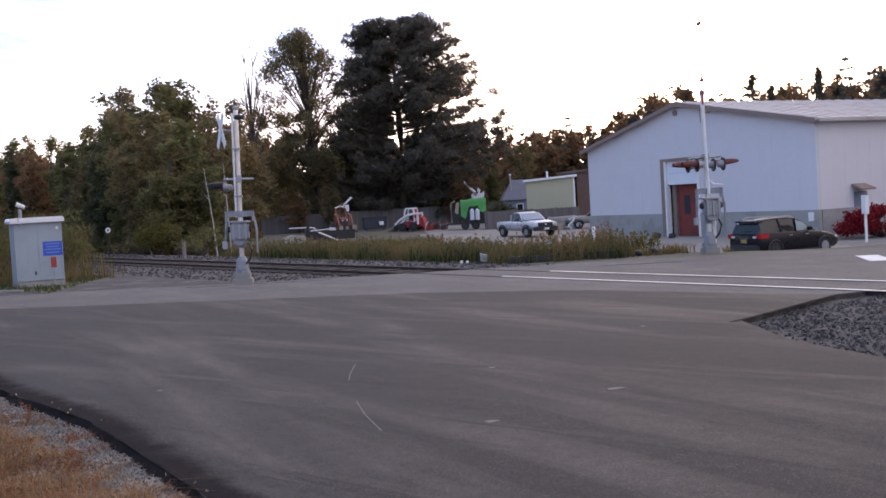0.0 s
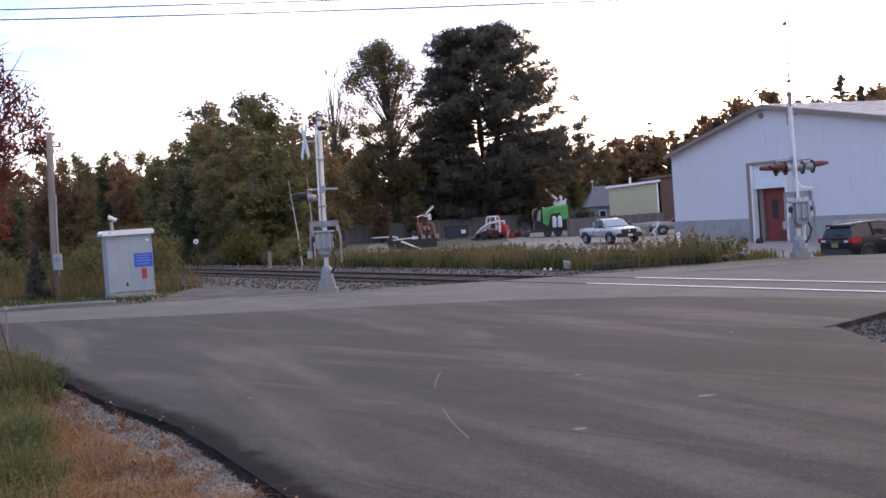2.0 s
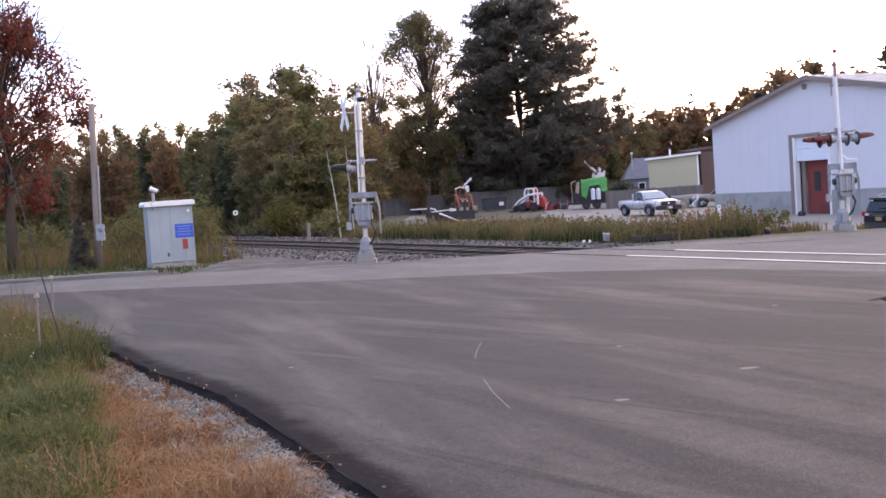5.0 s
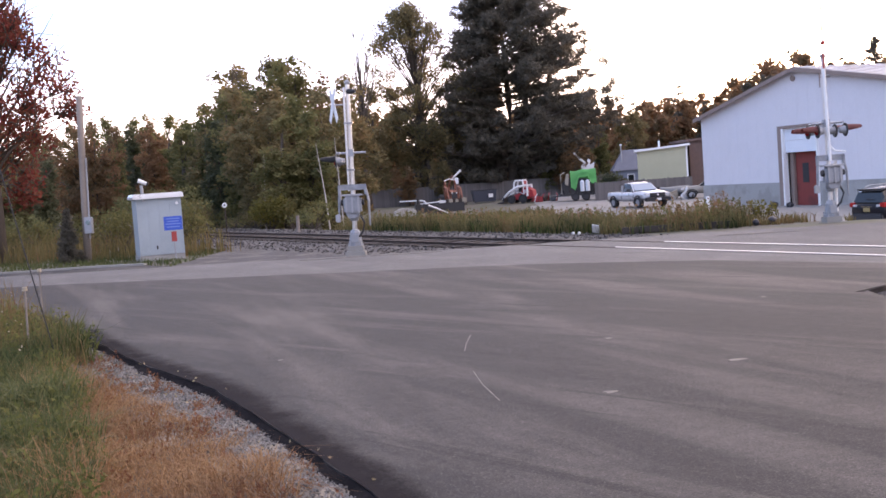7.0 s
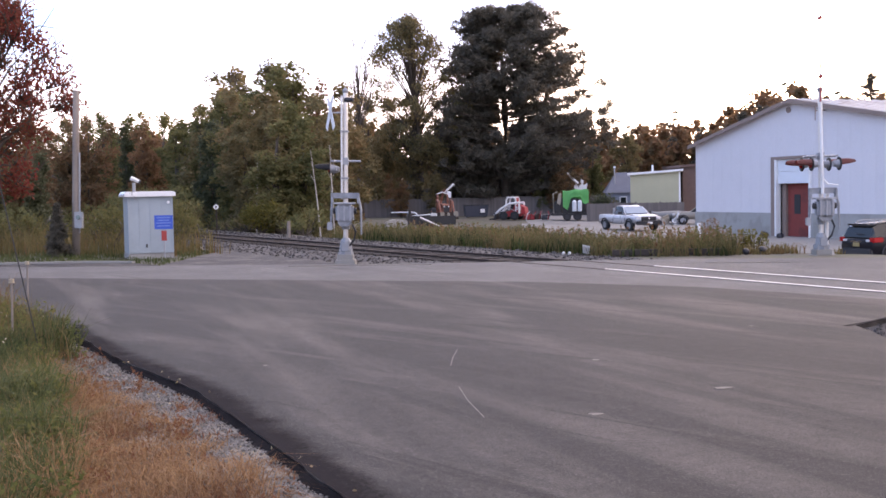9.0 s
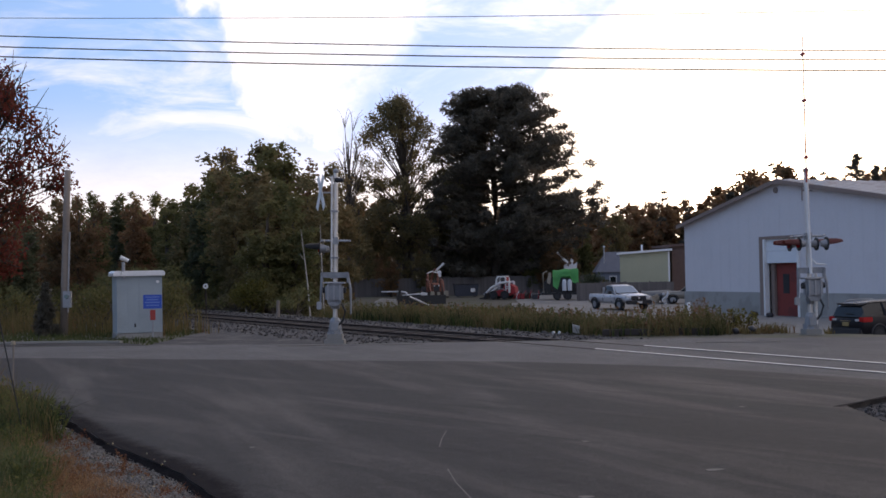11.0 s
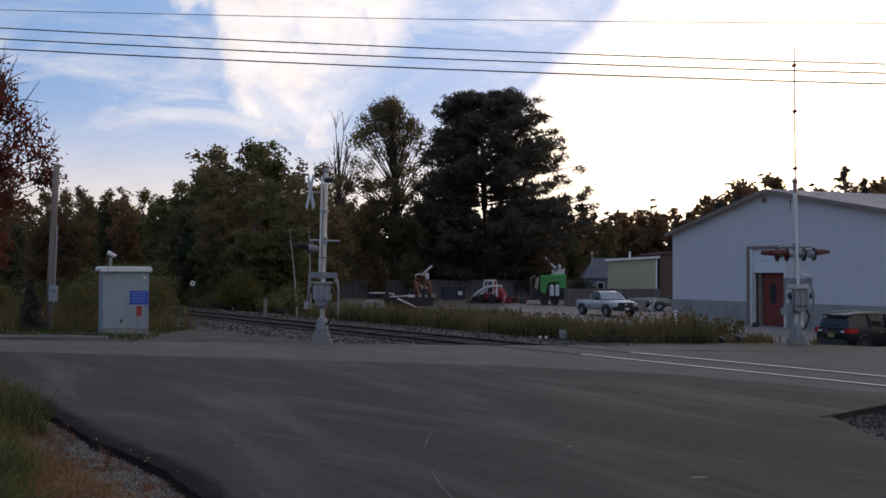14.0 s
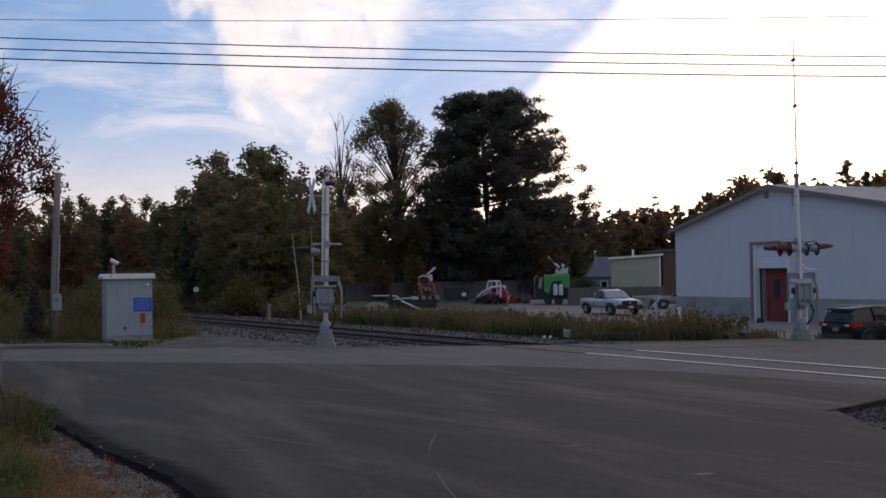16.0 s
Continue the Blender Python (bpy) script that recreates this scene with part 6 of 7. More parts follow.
def pickup(m, paint, label, s=1.0):
    c = thing("pickup_truck", m @ Matrix.Diagonal((s, s, s * 0.88, 1)), label, "truck", "trucks in the yard")
    st = []
    for x, hw, zb, zt in ((0.0, 0.84, 0.55, 1.06), (0.1, 0.86, 0.50, 1.10), (1.5, 0.88, 0.46, 1.10), (1.9, 0.89, 0.44, 1.08), (3.1, 0.89, 0.44, 1.08), (3.5, 0.88, 0.46, 1.10), (4.3, 0.86, 0.50, 1.03), (4.75, 0.80, 0.54, 0.96)):
        st.append(ring(x, hw, zb, zt))
    part("body", loft(B(), st), paint, c, smooth=True)
    bm = box(B(), 0.12, 1.72, -0.72, 0.72, 1.06, 1.115)
    part("bed", bm, "car_trim", c, "dark open load bed")
    gh = []
    for x, hw, zb, zt in ((1.80, 0.74, 1.06, 1.52), (1.92, 0.72, 1.06, 1.66), (2.3, 0.72, 1.06, 1.68), (2.75, 0.71, 1.06, 1.63), (3.45, 0.76, 1.06, 1.12)):
        gh.append([(x, hw + 0.08, zb), (x, hw, (zb + zt) / 2), (x, hw - 0.10, zt - 0.02), (x, -hw + 0.10, zt - 0.02), (x, -hw, (zb + zt) / 2), (x, -hw - 0.08, zb)])
    part("glasshouse", loft(B(), gh), "car_glass", c, "dark cab windows")
    bm = B()
    for off in (0.0, 0.012):
        bm.faces.new([bm.verts.new((x + off, y, z + off)) for x, y, z in ((3.40, -0.74, 1.165), (3.40, 0.74, 1.165), (2.80, 0.60, 1.615), (2.80, -0.60, 1.615))])
    # the sky's reflection is put into this pane's pale colour
    part("windscreen", bm, "painted_sky_glass", c, "windscreen painted pale for the sky's reflection")
    hood_rings = [[(x, w, z - 0.03), (x, w - 0.12, z), (x, -w + 0.12, z), (x, -w, z - 0.03)] for x, w, z in ((3.36, 0.80, 1.125), (3.9, 0.80, 1.12), (4.45, 0.76, 1.05), (4.72, 0.70, 0.985))]
    part("bonnet", loft(B(), hood_rings), paint, c, "pale bonnet", smooth=True)
    rf = []
    for x, hw, zt in ((1.78, 0.60, 1.64), (1.95, 0.64, 1.70), (2.4, 0.64, 1.72), (2.82, 0.62, 1.65)):
        rf.append([(x, hw, zt - 0.07), (x, hw - 0.07, zt), (x, -hw + 0.07, zt), (x, -hw, zt - 0.07)])
    part("roof", loft(B(), rf), paint, c, smooth=True)
    for sd in (-1, 1):
        part("pillar", tube(B(), [(3.42, sd * 0.80, 1.08), (2.80, sd * 0.64, 1.64)], [0.035, 0.03], 6), paint, c)
        part("pillar", box(B(), 1.76, 1.95, sd * 0.755 - 0.05, sd * 0.755 + 0.05, 1.06, 1.55), paint, c, bevel=0.02)
        part("mirror", box(B(), 3.0, 3.12, sd * 1.0 - 0.11, sd * 1.0 + 0.11, 1.12, 1.30), "car_trim", c, bevel=0.03)
        part("headlight", box(B(), 4.52, 4.77, sd * 0.66 - 0.15, sd * 0.66 + 0.15, 0.80, 0.97), "headlamp", c, "clear headlight", bevel=0.03)
        part("door_handle", box(B(), 2.0, 2.16, sd * 0.895 - 0.015, sd * 0.895 + 0.015, 0.98, 1.01), "chrome", c)
        for x in (0.85, 3.95):
            wheel(c, x, sd * 0.78, 0.37, 0.24, sd)
            part("wheel_arch", tube(B(), [(x + 0.43 * math.cos(a), sd * 0.885, 0.40 + 0.43 * math.sin(a)) for a in [math.pi * i / 10 for i in range(11)]], [0.05] * 11, 6), "car_trim", c, "dark flared wheel arch")
    grille = part("grille", box(B(), 4.70, 4.80, -0.50, 0.50, 0.70, 0.97), "car_trim", c, "black grille", bevel=0.02)
    part("badge", rod(B(), (4.80, 0, 0.85), (4.815, 0, 0.85), 0.07, seg=12), "chrome", grille)
    part("bumper", box(B(), 4.66, 4.92, -0.84, 0.84, 0.42, 0.68), "car_trim", c, "dark front bumper", bevel=0.05)
    part("number_plate", box(B(), 4.921, 4.93, -0.16, 0.16, 0.48, 0.62), "plate_white", c, "plain white number plate")
    part("rear_bumper", box(B(), -0.12, 0.06, -0.80, 0.80, 0.45, 0.62), "chrome", c, bevel=0.03)
    return c


def yz(x, y):
    return terrain(x, y) + 0.03


pickup(pose(10.75, 79.3, yz(11.4, 77), 0, 0, -70), "car_silver", "silver single-cab pickup truck parked in the yard", 1.14)
pickup(pose(21.2, 85.4, yz(18, 86), 0, 0, 168), "car_tan", "older tan pickup truck behind the warehouse corner", 1.0)

# ---- machines and junk in the yard ----


def skid_steer(m):
    c = thing("skid_steer", m, "small white and red skid-steer loader", "loader")
    part("body", prism(B(), [(-1.15, 0.35), (0.75, 0.30), (0.9, 0.55), (0.35, 0.75), (-0.35, 0.95), (-0.5, 1.45), (-1.15, 1.35)], -0.55, 0.55), "machine_red", c, "red machine body", bevel=0.03)
    part("engine_cover", prism(B(), [(-1.55, 0.55), (-1.152, 0.45), (-1.152, 1.30), (-1.45, 1.15)], -0.5, 0.5), "machine_red", c, bevel=0.03)
    for s in (-1, 1):
        part("cab_post", tube(B(), [(-0.62, s * 0.50, 0.8), (-0.58, s * 0.50, 1.98), (-0.45, s * 0.48, 2.1), (0.15, s * 0.48, 2.1), (0.30, s * 0.50, 1.9), (0.42, s * 0.50, 0.9)], [0.085] * 6, 6), "machine_white", c, "white cab post")
        part("lift_arm", tube(B(), [(-1.0, s * 0.70, 1.62), (-0.1, s * 0.72, 1.52), (0.8, s * 0.70, 1.05), (1.5, s * 0.62, 0.45)], [0.11, 0.13, 0.12, 0.08], 6), "machine_white", c, "white lift arm")
        part("arm_post", tube(B(), [(-1.0, s * 0.68, 0.6), (-1.0, s * 0.68, 1.66)], [0.11, 0.10], 6), "machine_white", c)
        part("hydraulic_ram", rod(B(), (-0.6, s * 0.72, 0.85), (0.3, s * 0.72, 1.25), 0.04), "galvanized", c)
        for x in (-0.55, 0.55):
            wheel(c, x, s * 0.72, 0.40, 0.28, s, "dark_metal")
    part("cab_roof", box(B(), -0.6, 0.30, -0.52, 0.52, 2.08, 2.17), "machine_white", c, bevel=0.03)
    part("seat", box(B(), -0.4, 0.0, -0.25, 0.25, 0.95, 1.55), "car_trim", c, bevel=0.06)
    part("rear_guard", box(B(), -0.60, -0.56, -0.44, 0.44, 1.46, 2.04), "machine_red", c, "dark red mesh guard", bevel=0.01)
    part("bucket", prism(B(), [(1.3, 0.06), (1.95, 0.06), (1.98, 0.12), (1.45, 0.2), (1.40, 0.65), (1.27, 0.6)], -0.8, 0.8), "dark_metal", c, bevel=0.01)
    for z0, z1 in ((0.95, 1.05), (1.12, 1.22)):
        part("writing_bar", box(B(), -1.1, -0.62, 0.552, 0.565, z0, z1), "machine_white", c)
    return c


skid_steer(pose(4.45, 98, yz(4.45, 98), 0, 0, 158) @ Matrix.Scale(0.95, 4))


def backhoe(m):
    c = thing("backhoe", m, "old rusty orange tractor backhoe with a folded pale boom", "backhoe")
    part("chassis", prism(B(), [(-1.2, 0.5), (1.0, 0.5), (1.4, 0.8), (1.4, 1.15), (0.2, 1.2), (-0.2, 0.95), (-1.2, 0.95)], -0.4, 0.4), "machine_orange", c, "faded orange chassis", bevel=0.03)
    part("bonnet", prism(B(), [(0.15, 1.15), (1.42, 1.10), (1.46, 1.45), (0.9, 1.55), (0.15, 1.6)], -0.32, 0.32), "machine_orange", c, "rusty orange bonnet", bevel=0.04)
    part("grille", box(B(), 1.462, 1.50, -0.26, 0.26, 0.85, 1.40), "dark_metal", c, "dark radiator grille", bevel=0.01)
    for s in (-1, 1):
        part("canopy_post", tube(B(), [(-0.75, s * 0.46, 0.9), (-0.72, s * 0.46, 2.1), (-0.4, s * 0.44, 2.45), (-0.1, s * 0.46, 2.2), (0.1, s * 0.46, 1.1)], [0.07] * 5, 6), "machine_orange", c, "rusty canopy post")
        part("loader_tower", tube(B(), [(0.35, s * 0.62, 0.6), (0.30, s * 0.62, 1.95)], [0.09, 0.08], 6), "machine_orange", c)
        part("loader_arm", tube(B(), [(0.30, s * 0.62, 1.9), (1.2, s * 0.62, 1.75), (2.0, s * 0.60, 0.6)], [0.09, 0.10, 0.07], 6), "machine_orange", c)
        part("headlight", rod(B(), (1.46, s * 0.2, 1.34), (1.52, s * 0.2, 1.34), 0.07, seg=12), "headlamp", c)
        wheel(c, -0.65, s * 0.78, 0.62, 0.36, s, "machine_orange")
        wheel(c, 1.05, s * 0.66, 0.40, 0.26, s, "dark_metal")
    part("canopy_bow", tube(B(), [(-0.4, -0.5, 2.44), (-0.42, 0, 2.62), (-0.4, 0.5, 2.44)], [0.06] * 3, 6), "machine_white", c, "pale canopy bow")
    part("seat", box(B(), -0.55, -0.15, -0.24, 0.24, 1.0, 1.55), "car_trim", c, bevel=0.05)
    part("steering_column", rod(B(), (0.15, 0, 1.5), (-0.05, 0, 1.75), 0.03), "dark_metal", c)
    part("boom", tube(B(), [(-1.3, 0, 0.8), (-1.5, 0.1, 1.9), (-1.2, 0.3, 2.7), (-0.8, 0.4, 2.85)], [0.14, 0.13, 0.11, 0.08], 6), "machine_orange", c, "rusty folded digging boom")
    part("dipper", tube(B(), [(-1.35, 0.25, 2.5), (-1.2, 0.75, 2.9), (-1.1, 1.25, 3.35)], [0.09, 0.10, 0.12], 6), "machine_white", c, "pale raised dipper stick")
    part("bucket", prism(B(), [(-1.35, 2.15), (-0.95, 2.1), (-0.95, 2.6), (-1.25, 2.7)], 0.62, 0.95), "tank_white", c, bevel=0.03)
    part("exhaust", rod(B(), (0.9, 0.1, 1.5), (0.9, 0.1, 2.15), 0.04), "dark_metal", c)
    part("loader_bucket", prism(B(), [(1.9, 0.25), (2.5, 0.25), (2.52, 0.32), (2.08, 0.42), (2.05, 0.85), (1.95, 0.8)], -0.9, 0.9), "rail_rust", c, "rusty loader bucket", bevel=0.02)
    for y, w, z in ((-0.7, 0.35, 0.85), (-0.1, 0.25, 0.8), (0.5, 0.4, 0.9)):
        part("scrap_load", box(B(), 2.1, 2.35, y, y + w, 0.43, z), "tarp_tan", c, "pale scrap in the bucket", bevel=0.05)
    return c


backhoe(pose(-1.65, 99, yz(-1.65, 99) - 0.05, 0, 0, -78))
d = thing("dumpster", pose(1.35, 104, yz(1.35, 104), 0, 0, 6) @ Matrix.Diagonal((1.0, 1.0, 0.86, 1)), "dark blue steel dumpster by the fence", "dumpster")
part("bin", prism(B(), [(-1.0, 0.1), (1.0, 0.1), (1.15, 1.35), (-1.15, 1.35)], -0.7, 0.7), "dumpster_blue", d, bevel=0.03)
part("lid", box(B(), -1.18, 1.18, -0.75, 0.75, 1.36, 1.44), "car_trim", d, bevel=0.02)
part("label_bar", box(B(), 0.35, 0.75, -0.93, -0.76, 0.55, 0.95), "plate_white", d, "pale blank label")
for s in (-1, 1):
    for y in (-0.5, 0.5):
        part("caster", rod(B(), (s * 0.8 - 0.03, y, 0.06), (s * 0.8 + 0.03, y, 0.06), 0.06), "rubber", d)

tr = thing("sprayer_trailer", pose(9.55, 95.5, yz(9.55, 95.5), 0, 0, -4), "dark equipment trailer under a draped bright green tarpaulin", "trailer")
part("deck", box(B(), -1.75, 1.5, -0.8, 0.8, 0.45, 0.65), "black_paint", tr, bevel=0.02)
part("machine_block", prism(B(), [(-1.5, 0.652), (1.35, 0.652), (1.35, 1.5), (0.6, 1.9), (-0.9, 2.0), (-1.5, 1.6)], -0.62, 0.6), "black_paint", tr, "dark machinery on the deck", bevel=0.05)
bm = B()
rows = []
for i in range(25):
    x = -0.75 + 2.2 * i / 24
    wav = lambda k, a: a * noise.noise((x * 1.7, k, 3.1))
    hem = 1.45 + 0.55 * smooth((x + 0.35) / 0.25) * smooth((0.95 - x) / 0.25) - 0.35 * smooth((0.0 - x) / 0.4) + wav(1, 0.3)
    top = 2.52 + 0.12 * smooth((x + 0.2) / 0.5) + wav(5, 0.16)
    rows.append([bm.verts.new(p) for p in ((x, -0.86 + wav(2, 0.12), hem), (x, -0.84 + wav(3, 0.1), 0.5 * (hem + top)), (x, -0.74, top - 0.08), (x, -0.3, top + 0.05), (x, 0.3, top + wav(7, 0.1)), (x, 0.76, top - 0.1), (x, 0.84, 1.5 + wav(8, 0.3)))])
for r, q in zip(rows, rows[1:]):
    for i in range(6):
        bm.faces.new((r[i], q[i], q[i + 1], r[i + 1]))
bmesh.ops.solidify(bm, geom=bm.faces[:], thickness=0.02)
part("cover", bm, "tarp_green", tr, "bright green draped tarpaulin", smooth=True)
for x in (0.22, 0.68):
    bm = rod(B(), (x, -0.90, 0.80), (x, -0.90, 1.62), 0.19, seg=16)
    rod(bm, (x, -0.90, 1.62), (x, -0.90, 1.78), 0.19, 0.06, 16)
    part("tank", bm, "tank_white", tr, "pale upright tank", bevel=0.01)
for s in (-1, 1):
    for x in (-0.4, 0.5):
        wheel(tr, x, s * 0.86, 0.34, 0.2, s, "dark_metal")
part("tow_bar", tube(B(), [(-1.75, 0, 0.5), (-2.5, 0, 0.45)], [0.06, 0.05], 6), "dark_metal", tr)
part("mast_post", tube(B(), [(-1.55, -0.5, 0.65), (-1.58, -0.5, 2.35), (-1.2, -0.5, 2.5)], [0.07] * 3, 6), "tarp_tan", tr, "pale upright frame")
part("side_flap", prism(B(), [(-1.28, 1.5), (-0.98, 1.35), (-0.86, 2.4), (-1.12, 2.35)], -0.86, -0.8), "tarp_tan", tr, "hanging tan canvas flap", bevel=0.02)
for i in range(6):
    x = 1.2 - 0.5 * i
    part("hose", tube(B(), [(x, -0.72, 0.7), (x + 0.12 * math.sin(i), -0.84, 1.0), (x - 0.1, -0.72, 1.35)], [0.05] * 3, 6), "dark_metal" if i % 2 else "rail_rust", tr)
fb = thing("flatbed_trailer", pose(-2.65, 86, yz(-2.65, 86), 0, 0, 6), "low black tilt-bed trailer loaded with pale metal parts", "trailer")
part("deck", box(B(), -1.7, 2.1, -0.9, 0.9, 0.45, 0.62), "black_paint", fb, bevel=0.02)
part("side_board", box(B(), -1.7, 2.1, -0.95, -0.902, 0.35, 1.05), "black_paint", fb)
part("headboard", prism(B(), [(-1.75, 0.5), (-1.60, 0.5), (-1.35, 1.45), (-1.55, 1.5)], -0.95, 0.95), "black_paint", fb, bevel=0.02)
for x in (-0.35, 0.45):
    for s in (-1, 1):
        wheel(fb, x, s * 1.0, 0.34, 0.2, s, "dark_metal")
part("ramp", tube(B(), [(-0.7, -1.05, 0.95), (0.75, -1.1, 0.28)], [0.08, 0.07], 4), "machine_white", fb, "pale leaning ramp")
part("metal_sheet", box(B(), -1.15, 0.55, -0.7, 0.6, 1.12, 1.17, Matrix.Rotation(-0.06, 4, "Y")), "tank_white", fb, "pale metal sheet on the load")
part("metal_frame", tube(B(), [(-2.9, -0.7, 1.38), (-1.3, -0.7, 1.36), (-1.0, -0.75, 1.3), (-0.75, -0.8, 0.85)], [0.05, 0.07, 0.08, 0.07], 6), "tank_white", fb, "pale bent metal frame")
part("load_frame", box(B(), -1.0, 0.5, -0.6, 0.5, 0.622, 1.1), "dark_metal", fb, bevel=0.03)
part("scrap_panel", box(B(), 0.0, 0.5, -0.75, -0.7, 0.9, 1.32, Matrix.Rotation(0.15, 4, "Y")), "machine_white", fb, bevel=0.02)
part("tow_bar", tube(B(), [(-1.7, 0, 0.5), (-3.0, 0, 0.45)], [0.06, 0.05], 6), "dark_metal", fb)
gb = thing("concrete_block", pose(-4.75, 80, terrain(-4.75, 80), 0, 0, 12), "pale weathered concrete block in the weeds", "block")
part("block", prism(B(), [(-0.9, 0), (0.8, 0), (0.72, 0.95), (-0.3, 1.05), (-0.85, 0.8)], -0.5, 0.5), "concrete", gb, bevel=0.06)
bt = thing("covered_boat", pose(16.6, 87.5, yz(16.6, 87.5), 0, 0, 174) @ Matrix.Diagonal((0.78, 0.78, 0.74, 1)), "small boat under a grey tarpaulin on its trailer", "boat")
hull = []
for x, w, z in ((-1.6, 0.7, 1.0), (-0.8, 0.85, 1.25), (0.4, 0.8, 1.2), (1.3, 0.5, 1.15), (1.9, 0.08, 1.2)):
    hull.append([(x, 0.1 * w, 0.35), (x, w, 0.75), (x, w * 0.8, z), (x, 0, z + 0.15), (x, -w * 0.8, z), (x, -w, 0.75)])
part("hull", loft(B(), hull), "tarp_grey", bt, "grey tarpaulin over the hull", smooth=True)
part("trailer_frame", box(B(), -1.6, 2.1, -0.5, 0.5, 0.28, 0.38), "dark_metal", bt)
for s in (-1, 1):
    wheel(bt, -0.4, s * 0.72, 0.29, 0.18, s)
for i, (x, y, l, w, h, tilt, mat, lab) in enumerate(((14.95, 86.2, 0.9, 0.06, 0.75, 24, "dark_metal", "dark bent sheet of scrap metal"), (15.7, 85.6, 1.1, 0.05, 0.7, -18, "tarp_tan", "pale leaning board on the scrap heap"), (16.5, 85.4, 0.8, 0.07, 0.95, 33, "tank_white", "white sheet leaning on the scrap heap"), (17.2, 85.8, 0.9, 0.06, 0.6, -28, "rail_rust", "rusty plate of scrap metal"), (14.5, 86.0, 0.5, 0.05, 0.6, 50, "dark_metal", "dark bent sheet of scrap metal"))):
    sp_ = thing("scrap_sheet", pose(x, y, yz(x, y), 20, tilt, 25 * i), lab, "scrap", "scrap sheets by the boat")
    bm = box(B(), -l / 2, l / 2, 0, w, 0, h)
    bmesh.ops.subdivide_edges(bm, edges=bm.edges[:], cuts=4, use_grid_fill=True)
    for v in bm.verts:
        v.co.y += 0.16 * noise.noise((v.co.x * 2.5 + i, v.co.z * 2.5, i))
    part("sheet", bm, mat, sp_)
tb = thing("tarp_pile", pose(15.0, 85.5, yz(15.0, 85.5)), "heap of yard scrap under a pale tarpaulin", "pile")
hp = B()
bmesh.ops.create_icosphere(hp, subdivisions=3, radius=1.0)
for v in hp.verts:
    v.co = Vector((v.co.x * 0.9, v.co.y * 0.6, max(0, v.co.z) * 0.75)) * (1 + 0.22 * noise.noise(v.co * 2.1))
part("heap", hp, "tarp_grey", tb)
lift = thing("white_boom", pose(11.9, 111, yz(11.9, 111)) @ Matrix.Diagonal((0.62, 0.62, 0.95, 1)), "white folded lifting boom standing behind the trailer", "lift")
part("column", tube(B(), [(0, 0, 0), (0.0, 0, 3.2)], [0.4, 0.25], 8), "machine_white", lift)
part("boom", tube(B(), [(-1.9, 0, 4.4), (-0.9, 0, 3.7), (0, 0, 3.1), (0.7, 0, 3.5)], [0.12, 0.16, 0.25, 0.16], 6), "machine_white", lift)
part("platform", prism(B(), [(-0.9, 2.5), (1.2, 2.6), (1.35, 3.3), (0.7, 3.0), (0.4, 3.75), (0.0, 3.1), (-0.7, 3.2)], -0.3, 0.3), "machine_white", lift, bevel=0.03)
for i, (x, y) in enumerate(((6.1, 97.5), (6.75, 98.2), (7.35, 97.2), (5.75, 99.0))):
    sc = thing("scrap_part", pose(x, y, yz(x, y), 0, 0, 40 * i), "rusty red farm implement with curved tines on the ground", "scrap", "scrap machine parts")
    part("block", prism(B(), [(-0.35, 0), (0.35, 0), (0.3, 0.4), (0.0, 0.55), (-0.3, 0.35)], -0.25, 0.25), ("machine_red", "rail_rust", "dark_metal", "machine_red")[i], sc, bevel=0.05)
    for k in range(3):
        part("tine", tube(B(), [(-0.4 + 0.35 * k, -0.3, 0.02), (-0.3 + 0.3 * k, -0.42, 0.5), (-0.1 + 0.3 * k, -0.3, 0.75)], [0.035, 0.04, 0.03], 5), ("tank_white", "rail_rust", "machine_red", "rail_rust", "dark_metal")[(i + k) % 5], sc)

# fence behind the yard
near_board = mesh_of(box(B(), 0, 0.18, 0, 0.019, 0, 1.5), "board")
near_board.materials.append(MATS["fence_wood"])
fence = thing("board_fence", Matrix.Identity(4), "weathered dark board fence behind the yard", "fence")
board_mesh = mesh_of(box(B(), 0, 0.17, 0, 0.019, 0, 1.83), "board")
board_mesh.materials.append(MATS["fence_wood"])
for i in range(19):
    x0, y0 = -16 + i * 2.4, 114 + 0.25 * math.sin(i)
    z0 = terrain(x0, y0)
    pan = part("panel", box(B(), x0 + 0.02, x0 + 2.38, y0, y0 + 0.03, z0, z0 + 1.85 + 0.05 * math.sin(i * 2.3)), "fence_wood", fence)
    part("post", box(B(), x0 - 0.06, x0 + 0.06, y0 + 0.031, y0 + 0.15, z0 - 0.2, z0 + 1.95), "fence_wood", fence)
    for k in range(12):
        o = new("board", board_mesh)
        o.parent = pan
        o.matrix_basis = Matrix.Translation((x0 + 0.04 + k * 0.195, y0 - 0.02, z0 + 0.03 + 0.03 * math.sin(i * 5 + k * 3)))

near_fence = thing("board_fence", Matrix.Identity(4), "weathered grey board fence before the yellow outbuilding", "fence")
